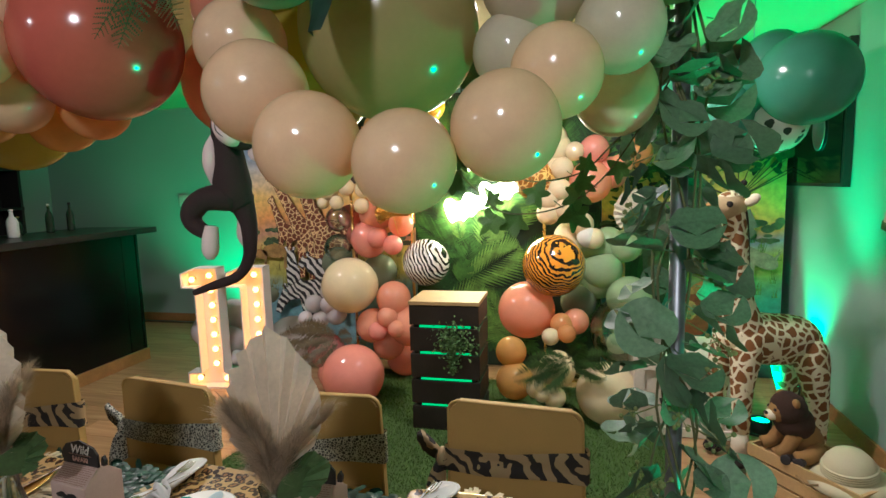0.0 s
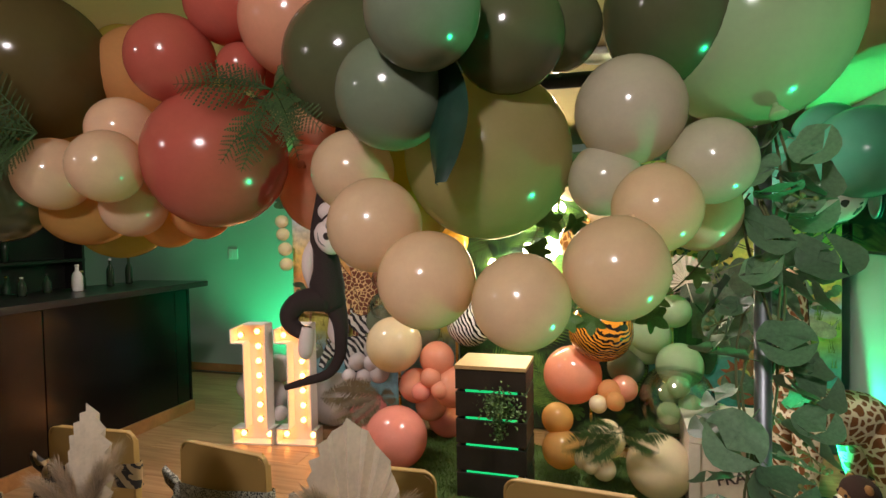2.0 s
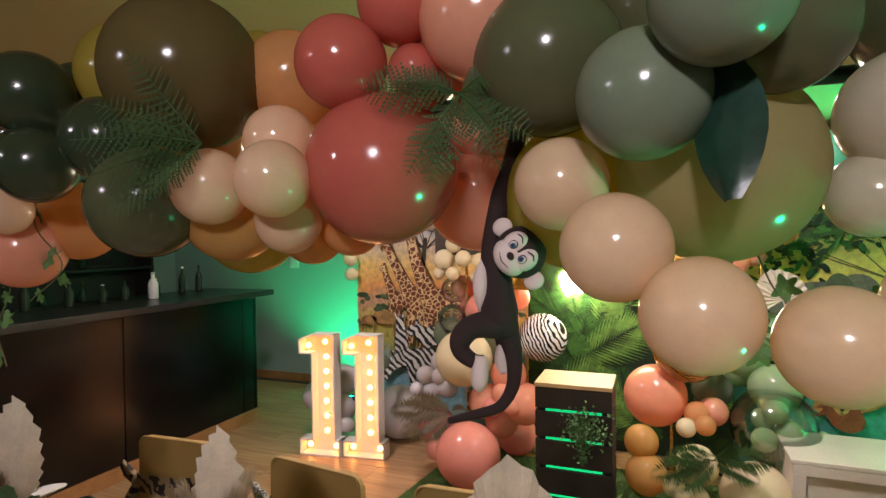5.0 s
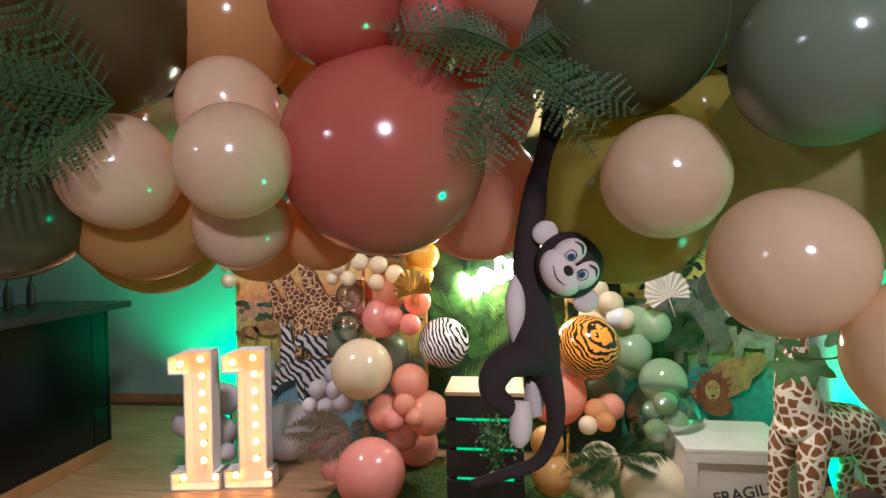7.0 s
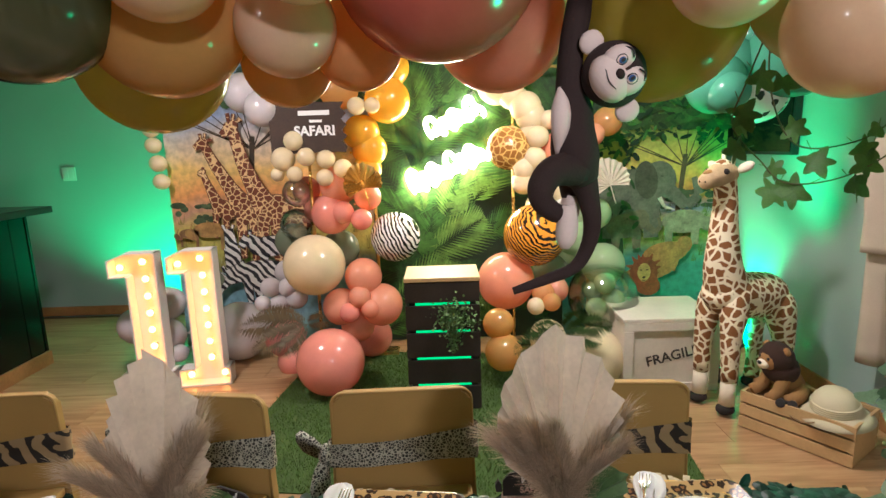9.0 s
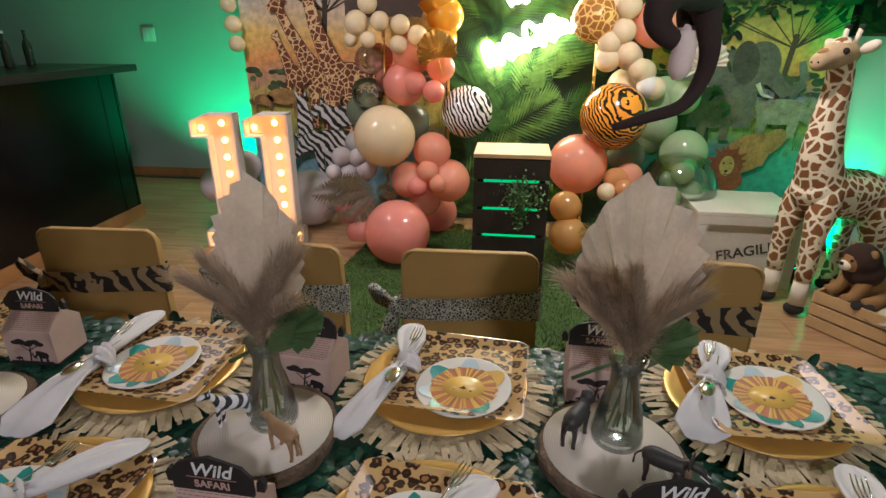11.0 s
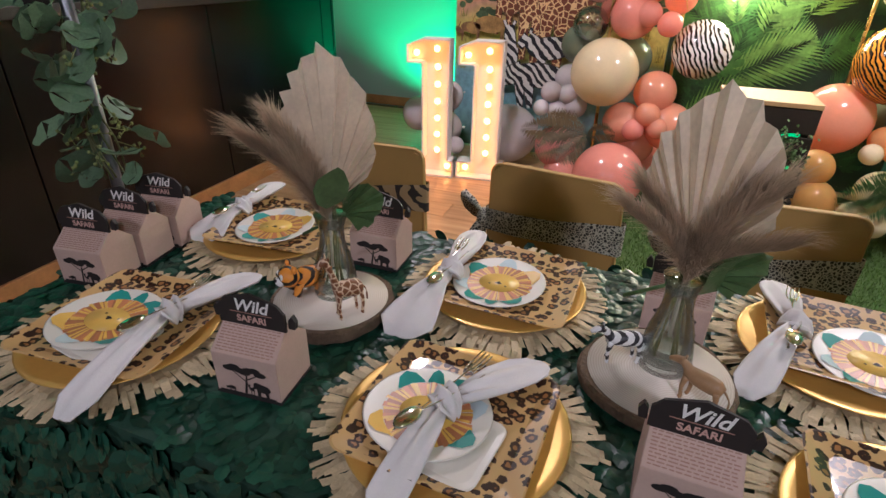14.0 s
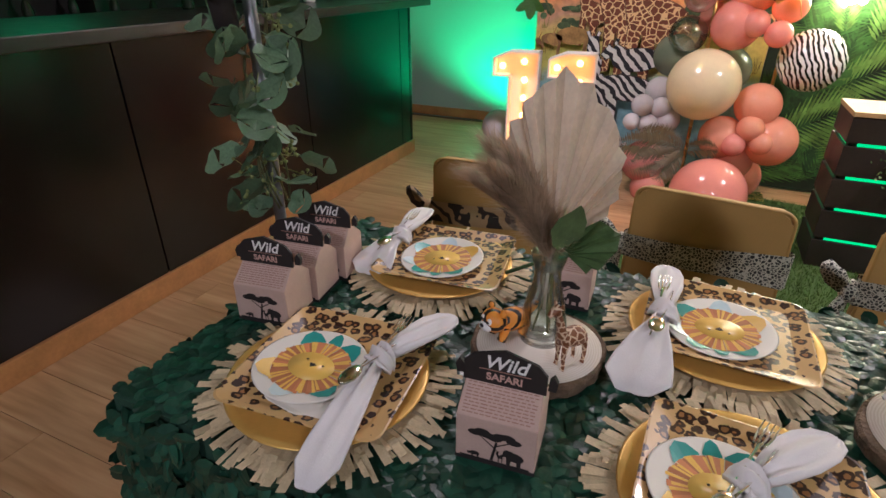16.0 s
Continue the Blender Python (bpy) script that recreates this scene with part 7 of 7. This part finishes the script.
def round_leaf():
    """A eucalyptus leaf of unit length with a short stalk, cupped."""
    bm = bmesh.new()
    c = [bm.verts.new((0, 0.0, 0)), bm.verts.new((0, 0.35, -0.02)), bm.verts.new((0, 0.7, -0.03))]
    ring = []
    for i in range(18):
        a = -math.pi / 2 + 2 * math.pi * i / 18
        x, y = 0.46 * math.cos(a), 0.52 + 0.50 * math.sin(a) + 0.05 * max(0, math.sin(a)) ** 6
        ring.append(bm.verts.new((x, y, 0.10 * abs(x) / 0.46 + 0.04 * math.sin(5 * a))))
    for i in range(18):
        a, b = ring[i], ring[(i + 1) % 18]
        m = (a.co.y + b.co.y) / 2
        k = c[1] if m < 0.55 else c[2]
        bm.faces.new((k, a, b)).smooth = True
    bm.faces.new((c[1], ring[4], c[2]))
    bm.faces.new((c[1], c[2], ring[14]))
    bm.verts.remove(c[0])
    tube(bm, [(0, 0.03, 0, 0.012), (0, -0.16, -0.02, 0.014)], 5, 1)
    return bm


tmp = part("leaf", round_leaf(), EUCALYPT)
ROUND_LEAF = tmp.data
bpy.data.objects.remove(tmp)


def eucalyptus(px, py, z0, z1, count, size, seed, spread):
    r = random.Random(seed)
    e = thing("eucalyptus_garland", pose(px, py, 0), "silvery green eucalyptus garland wound round the post", "garland", "eucalyptus garlands")
    for s in range(5):
        ph = r.uniform(0, 6.28)
        pts = [(0.03 * math.cos(ph + k * 1.1) + r.uniform(-0.012, 0.012), 0.03 * math.sin(ph + k * 1.1), z1 - (z1 - z0) * k / 9, 0.0022) for k in range(10)]
        part("stem", tube(bmesh.new(), pts, 6, 3), STEM, e)
    for k in range(count):
        z = z0 + (z1 - z0) * (k + r.random()) / count
        a = r.uniform(0, 2 * math.pi)
        rad = r.uniform(0.015, spread)
        ln = size * r.uniform(0.65, 1.2)
        o = Vector((rad * math.cos(a), rad * math.sin(a), z))
        d = Vector((math.cos(a + r.uniform(-0.8, 0.8)), math.sin(a + r.uniform(-0.8, 0.8)), r.uniform(-1.1, 0.25))).normalized()
        q = d.to_track_quat("Y", "Z") @ Euler((0, r.uniform(-1.2, 1.2), 0)).to_quaternion()
        share("leaf", ROUND_LEAF, e, Matrix.LocRotScale(o, q, (ln, ln, ln)))
    seeds = bmesh.new()
    for k in range(26):
        z, a = r.uniform(z0, z1), r.uniform(0, 6.28)
        c = Vector((0.07 * math.cos(a), 0.07 * math.sin(a), z))
        tube(seeds, [(0.02 * math.cos(a), 0.02 * math.sin(a), z + 0.02, 0.0012), (*c, 0.0012)], 5, 1)
        for _ in range(7):
            p = c + Vector((r.uniform(-0.02, 0.02), r.uniform(-0.02, 0.02), r.uniform(-0.02, 0.02)))
            tube(seeds, [(*c, 0.0008), (*p, 0.0008)], 4, 1)
            ball_at(seeds, p, 0.0042, seg=6)
    ob = part("seed_sprig", seeds, surface("seed_green", (0.20, 0.24, 0.08), 0.7), e)
    ob["kind"] = "stuff"


eucalyptus(PXR, PYR, 0.74, 1.72, 84, 0.088, 3, 0.055)
eucalyptus(PXL, PYL, 0.86, 1.72, 90, 0.080, 8, 0.06)

# a short string of plush on the far post
bm = bmesh.new()
tube(bm, [(-0.07, -0.02, 1.60, 0.035), (-0.06, -0.03, 1.45, 0.028), (-0.045, -0.03, 1.30, 0.022)], 12, 4)
tube(bm, [(-0.045, -0.03, 1.30, 0.024), (-0.035, -0.03, 1.22, 0.022)], 12, 2, mat=1)
ball_at(bm, (-0.02, -0.05, 1.42), 0.022, 2, 10)
leg = part("plush_toy", bm, [GIRAFFE_FUR, HOOF, CREAM_FUR], smooth=True)
leg.matrix_world = pose(PXL + 0.02, PYL - 0.02, 0.0)
tagged(leg, "plush animal limb tied to the leafy post", "plush toy")


# ---- ivy vine ----
def ivy_leaf():
    bm = bmesh.new()
    c = bm.verts.new((0, 0.35, -0.04))
    ring = []
    for i in range(40):
        t = 2 * math.pi * i / 40
        near = min(abs((t - math.pi / 2 - q + math.pi) % (2 * math.pi) - math.pi) for q in (0, 1.05, -1.05, 2.2, -2.2))
        lobe = 0.25 + (0.30 if abs(t - math.pi / 2) < 0.5 else 0.22) * max(0, 1 - near / 0.52)
        ring.append(bm.verts.new((lobe * math.cos(t) * 1.05, 0.38 + lobe * math.sin(t), 0.06 * math.cos(3 * t))))
    for a, b in zip(ring, ring[1:] + ring[:1]):
        bm.faces.new((c, a, b)).smooth = True
    tube(bm, [(0, 0.05, 0, 0.012), (0, -0.25, 0.02, 0.012)], 5, 1)
    return bm


tmp = part("leaf", ivy_leaf(), IVY)
IVY_LEAF = tmp.data
bpy.data.objects.remove(tmp)


def ivy(points, every, size, seed):
    r = random.Random(seed)
    v = thing("ivy_vine", pose(0, 0, 0), "trailing artificial ivy vine hung from the balloon garland", "vine", "ivy vines")
    path = smooth_path([(*p, 0.0014) for p in points], 10)
    part("stem", tube(bmesh.new(), [tuple(p) for p in path], 6, 1), STEM, v)
    for k in range(2, len(path), every):
        o = Vector(path[k][:3])
        a = r.uniform(-1.2, 1.2)
        d = Vector((math.sin(a), r.uniform(-0.25, 0.25), -abs(math.cos(a)) * 0.8 + 0.2)).normalized()
        face = Vector((r.uniform(-0.5, 0.5), -1, r.uniform(-0.2, 0.6)))
        side = d.cross(face).normalized()
        q = Matrix((side, d, side.cross(d))).transposed().to_quaternion()
        s = size * r.uniform(0.75, 1.25)
        share("leaf", IVY_LEAF, v, Matrix.LocRotScale(o, q, (s, s, s)))


ivy([(-0.19, 0.95, 1.66), (-0.20, 1.0, 1.56), (-0.22, 1.0, 1.49), (-0.17, 1.0, 1.43), (-0.12, 1.0, 1.39), (-0.02, 1.0, 1.40), (0.06, 0.98, 1.46), (0.15, 0.95, 1.60)], 6, 0.058, 2)
ivy([(-0.19, 0.96, 1.66), (-0.15, 1.02, 1.55), (-0.10, 1.02, 1.455), (0.0, 1.02, 1.455), (0.06, 1.0, 1.50), (0.16, 0.96, 1.62)], 7, 0.052, 5)
ivy([(-1.60, 0.80, 1.75), (-1.62, 0.78, 1.62), (-1.56, 0.80, 1.52), (-1.64, 0.78, 1.44)], 5, 0.05, 9)
ivy([(-1.78, 0.84, 1.75), (-1.80, 0.82, 1.60), (-1.74, 0.80, 1.48), (-1.83, 0.82, 1.36), (-1.80, 0.82, 1.27)], 5, 0.045, 12)


# ---- ferns and single leaves ----
def fern(bm, o, d, up, length, width, droop, pairs=30, thin=0.16):
    o, d, up = Vector(o), Vector(d).normalized(), Vector(up)
    side = d.cross(up).normalized()
    pts = []
    for k in range(pairs + 1):
        t = k / pairs
        pts.append(o + d * length * t + Vector((0, 0, -droop * t * t)))
    tube(bm, [(*p, 0.0016 * (1 - 0.7 * k / pairs)) for k, p in enumerate(pts)], 5, 1)
    for k in range(2, pairs):
        t = k / pairs
        ln = width * math.sin(math.pi * (0.10 + 0.88 * t)) ** 0.8
        for s in (-1, 1):
            a = pts[k]
            e = a + side * s * ln + d * ln * 0.45 + Vector((0, 0, RNG.uniform(-0.25, 0.05) * ln))
            if thin < 0.14 and width < 0.05:
                # twice-divided: each side stalk carries small leaflets of its own
                out, n_sub = e - a, 6
                cross = out.cross(up).normalized()
                for i in range(n_sub):
                    u = (i + 0.6) / n_sub
                    for z in (-1, 1):
                        b0 = a + out * u
                        sl = ln * 0.13 * (1 - 0.6 * u)
                        b1 = b0 + cross * z * sl + out.normalized() * sl * 0.7
                        w = out * 0.078
                        bm.faces.new([bm.verts.new(p) for p in (b0 - w, b0 + w, b1 + w * 0.3, b1 - w * 0.3)])
                continue
            w = d * ln * thin
            m = a.lerp(e, 0.45) + Vector((0, 0, 0.1 * ln))
            q = [bm.verts.new(p) for p in (a, m - w, e, m + w)]
            bm.faces.new(q)


def fern_bunch(name, label, fronds, material, o):
    f = thing(name, pose(*o), label, "fern", "fern sprays")
    for d, length, width, droop, thin in fronds:
        bm = bmesh.new()
        fern(bm, (0, 0, 0), d, (0, -1, 0.25), length, width, droop, 18 if width < 0.05 else 34, thin)
        part("frond", bm, material, f)


fern_bunch("fern_spray", "dark green fern sprays tucked between the balloons", [((-0.55, -0.35, 0.10), 0.138, 0.036, 0.02, 0.12), ((0.7, -0.3, -0.25), 0.125, 0.028, 0.04, 0.13), ((0.55, -0.45, -0.45), 0.12, 0.028, 0.03, 0.13), ((-0.5, -0.35, -0.75), 0.12, 0.028, 0.02, 0.13), ((0.9, -0.1, 0.25), 0.12, 0.032, 0.05, 0.13), ((-0.25, -0.3, -1.0), 0.135, 0.030, 0.0, 0.12), ((0.6, -0.4, 0.3), 0.085, 0.0216, 0.02, 0.10), ((0.45, -0.3, -0.6), 0.128, 0.0238, 0.02, 0.10), ((-0.7, -0.5, 0.35), 0.102, 0.023, 0.03, 0.10)], FERN, (-0.555, 0.665, 1.765))
fern_bunch("fern_spray", "dark green fern sprays tucked between the balloons", [((-0.7, -0.3, -0.45), 0.17, 0.036, 0.02, 0.10), ((-1, -0.35, 0.15), 0.204, 0.036, 0.02, 0.10), ((-0.5, -0.35, 0.8), 0.17, 0.0288, 0.0, 0.10), ((-0.9, -0.4, -0.15), 0.187, 0.036, 0.03, 0.10), ((-0.35, -0.5, -0.7), 0.111, 0.0288, 0.0, 0.10), ((-0.9, -0.2, 0.5), 0.204, 0.036, 0.03, 0.10), ((-0.55, -0.5, 0.1), 0.119, 0.0324, 0.0, 0.10)], FERN, (-0.935, 0.590, 1.715))
fern_bunch("palm_spray", "bronze-green feathery palm sprays among the balloons", [((-1, -0.4, 0.25), 0.42, 0.10, 0.06, 0.10), ((-0.8, -0.5, -0.2), 0.36, 0.09, 0.03, 0.07), ((-0.9, -0.3, 0.6), 0.36, 0.09, 0.10, 0.07), ((-0.5, -0.6, -0.5), 0.26, 0.08, 0.0, 0.07), ((0.6, -0.5, 0.4), 0.25, 0.07, 0.05, 0.07)], BRONZE_PALM, (-1.58, 3.36, 0.40))
fern_bunch("palm_spray", "bronze-green feathery palm sprays among the balloons", [((-1, -0.4, -0.15), 0.34, 0.09, 0.03, 0.07), ((-0.8, -0.5, 0.3), 0.30, 0.08, 0.05, 0.07), ((0.8, -0.4, 0.35), 0.30, 0.08, 0.04, 0.07), ((0.3, -0.5, 0.7), 0.24, 0.07, 0.03, 0.07), ((0.9, -0.4, -0.1), 0.22, 0.07, 0.03, 0.07), ((-0.7, -0.5, -0.5), 0.26, 0.08, 0.0, 0.07)], FERN, (-0.02, 3.10, 0.40))
hang = thing("hanging_fern", pose(-0.66, 2.925, 0.56), "small bushy green fern hanging on the pedestal front", "fern", "fern sprays")
lv, lf, g = [], [], np.random.RandomState(21)
for k in range(900):
    if k < 700:
        c = np.array((g.normal(0, 0.048), -0.012 - abs(g.normal(0, 0.022)), g.normal(0, 0.042)))
    else:
        c = np.array((g.normal(-0.005, 0.014), -0.012 - abs(g.normal(0, 0.010)), -g.uniform(0.05, 0.20)))
    d = g.normal(0, 1, 3)
    d = d / np.linalg.norm(d)
    s2 = np.cross(d, g.normal(0, 1, 3))
    s2 = s2 / np.linalg.norm(s2)
    ln, w = g.uniform(0.014, 0.028), g.uniform(0.005, 0.009)
    n0 = len(lv)
    pts = (c, c + d * ln * 0.5 + s2 * w, c + d * ln, c + d * ln * 0.5 - s2 * w)
    lv.extend([np.array((p[0], min(p[1], -0.004), p[2])) for p in pts])
    lf.append((n0, n0 + 1, n0 + 2, n0 + 3))
mesh_arrays("leaf_mass", lv, lf, surface("fern_green", (0.13, 0.25, 0.08), 0.55, vary=0.3, bump=0, island=0.5), hang, kind="stuff")
part("stem", tube(bmesh.new(), [(0.0, -0.004, 0.04, 0.002), (0.0, -0.014, 0.0, 0.002), (-0.005, -0.02, -0.10, 0.0015), (-0.005, -0.016, -0.20, 0.001)], 5, 3), STEM, hang)

mag = bmesh.new()
rows = []
for k in range(9):
    t = k / 8
    w = 0.036 * math.sin(math.pi * (0.06 + 0.90 * t)) ** 0.75
    rows.append([mag.verts.new((s * w, 0.010 * abs(s) - 0.03 * t * t, -0.15 * t)) for s in (-1, -0.5, 0, 0.5, 1)])
for a, b in zip(rows, rows[1:]):
    for i in range(4):
        mag.faces.new((a[i], a[i + 1], b[i + 1], b[i])).smooth = True
ml = part("magnolia_leaf", mag, MAGNOLIA)
ml.matrix_world = pose(-0.258, 0.545, 1.745, 0, -12, -35)
tagged(ml, "large glossy dark magnolia leaf tucked among balloons", "leaf")

for o, mt, k, lab in (((-1.19, 3.52, 1.22), GOLD_PIPE, 0.17, "gold-painted pleated palm fan among balloons"), ((0.40, 3.62, 1.18), DRIED, 0.19, "cream dried palm fan among the balloons")):
    fan = part("palm_fan", palm_fan(bmesh.new(), k, -6, 8, 210, 14, 0.014, 0.35), mt)
    fan.matrix_world = pose(*o, 0, -15, 0)
    tagged(fan, lab, "palm fan", "palm fans")

# ---- plush monkey hanging from the garland ----
bm = bmesh.new()
tube(bm, [(-0.500, 0.81, 1.78, 0.014), (-0.510, 0.80, 1.713, 0.014), (-0.518, 0.79, 1.671, 0.0155), (-0.529, 0.785, 1.634, 0.017), (-0.540, 0.78, 1.587, 0.0155), (-0.544, 0.775, 1.547, 0.0165), (-0.539, 0.778, 1.515, 0.022)], 14, 5)
tube(bm, [(-0.543, 0.777, 1.535, 0.016), (-0.539, 0.778, 1.510, 0.024), (-0.538, 0.78, 1.486, 0.027), (-0.536, 0.78, 1.462, 0.030), (-0.532, 0.78, 1.442, 0.029), (-0.522, 0.785, 1.420, 0.020)], 16, 5)
tube(bm, [(-0.557, 0.768, 1.535, 0.003), (-0.557, 0.762, 1.512, 0.0115), (-0.558, 0.760, 1.486, 0.0115), (-0.560, 0.766, 1.455, 0.003)], 10, 5, mat=1)
tube(bm, [(-0.535, 0.775, 1.437, 0.024), (-0.568, 0.752, 1.434, 0.019), (-0.584, 0.742, 1.417, 0.0175), (-0.583, 0.740, 1.398, 0.0145), (-0.566, 0.742, 1.384, 0.012), (-0.550, 0.745, 1.382, 0.011)], 12, 5)
tube(bm, [(-0.552, 0.742, 1.392, 0.010), (-0.553, 0.738, 1.371, 0.013), (-0.555, 0.738, 1.351, 0.012), (-0.556, 0.738, 1.340, 0.005)], 12, 4, mat=1)
tube(bm, [(-0.530, 0.795, 1.435, 0.020), (-0.534, 0.805, 1.415, 0.016), (-0.532, 0.805, 1.398, 0.014)], 10, 4)
tube(bm, [(-0.531, 0.803, 1.400, 0.013), (-0.536, 0.805, 1.372, 0.0135), (-0.532, 0.80, 1.354, 0.006)], 10, 4, mat=1)
tube(bm, [(-0.524, 0.785, 1.425, 0.020), (-0.515, 0.785, 1.396, 0.0145), (-0.511, 0.78, 1.366, 0.0118), (-0.516, 0.78, 1.335, 0.010), (-0.535, 0.775, 1.307, 0.0085), (-0.574, 0.77, 1.293, 0.0072), (-0.616, 0.77, 1.279, 0.005)], 10, 6)
head = pose(-0.495, 0.755, 1.547, 0, 60, 4)
tilt = head.to_3x3().to_4x4()
ball_at(bm, head @ Vector((0, 0.002, 0)), (0.039, 0.032, 0.039), 0, 24, tilt)
ball_at(bm, head @ Vector((0, -0.017, -0.0145)), (0.029, 0.021, 0.0215), 1, 18, tilt)
for s in (-1, 1):
    ball_at(bm, head @ Vector((s * 0.046, 0.006, -0.004)), (0.0145, 0.007, 0.0155), 1, 14, tilt)
    ball_at(bm, head @ Vector((s * 0.0135, -0.0195, 0.004)), (0.0165, 0.0145, 0.0205), 1, 16, tilt)
    ball_at(bm, head @ Vector((s * 0.0125, -0.0315, 0.003)), (0.0068, 0.0035, 0.0078), 2, 12, tilt)
    ball_at(bm, head @ Vector((s * 0.0125, -0.0330, 0.0025)), (0.0052, 0.0030, 0.0062), 1, 12, tilt)
    ball_at(bm, head @ Vector((s * 0.0115, -0.0348, 0.0020)), (0.0040, 0.0024, 0.0046), 3, 10, tilt)
    ball_at(bm, head @ Vector((s * 0.0115, -0.0360, 0.0020)), (0.0026, 0.0018, 0.0030), 2, 8, tilt)
    tube(bm, [(*(head @ Vector((s * 0.007, -0.0330, 0.0150))), 0.0009), (*(head @ Vector((s * 0.015, -0.0325, 0.0190))), 0.0013), (*(head @ Vector((s * 0.0225, -0.0280, 0.0150))), 0.0009)], 6, 3, mat=2)
ball_at(bm, head @ Vector((0, -0.0375, -0.0085)), (0.0062, 0.0035, 0.0052), 0, 12, tilt)
tube(bm, [(*(head @ Vector((-0.013, -0.0345, -0.0195))), 0.0007), (*(head @ Vector((0, -0.0370, -0.0235))), 0.0008), (*(head @ Vector((0.012, -0.0350, -0.0200))), 0.0007)], 5, 3, mat=2)
for k in range(4):
    tube(bm, [(*(head @ Vector((-0.006 + 0.004 * k, -0.004, 0.038))), 0.0012), (*(head @ Vector((-0.008 + 0.006 * k, -0.008, 0.047 + 0.002 * (k % 2)))), 0.0005)], 5, 1)
tagged(part("plush_monkey", bm, [MONKEY_FUR, MONKEY_SKIN, BLACK_CARD, BLUE_FELT]), "dark brown plush monkey hanging by one arm from the garland", "plush toy")

# ---- floor planks ----
PW, PL = 0.19, 1.22
tmp = part("plank", block(-PL / 2 + 0.001, PL / 2 - 0.001, -PW / 2 + 0.0008, PW / 2 - 0.0008, -0.011, 0.0, 0.0012), PLANK)
plank_data = tmp.data
bpy.data.objects.remove(tmp)
rows_n = int((Y1 - Y0) / PW)
for j in range(rows_n):
    y = Y0 + PW * (j + 0.5)
    off = (j * 0.43) % 1.0 * PL
    i = 0
    while True:
        x = X0 + 0.02 + PL * (i + 0.5) - off
        i += 1
        if x - PL / 2 > X1:
            break
        lo, hi = max(x - PL / 2, X0), min(x + PL / 2, X1)
        if hi - lo < 0.05:
            continue
        share("plank", plank_data, floor, Matrix.LocRotScale(Vector(((lo + hi) / 2, y, 0)), None, ((hi - lo) / PL, 1, 1)))
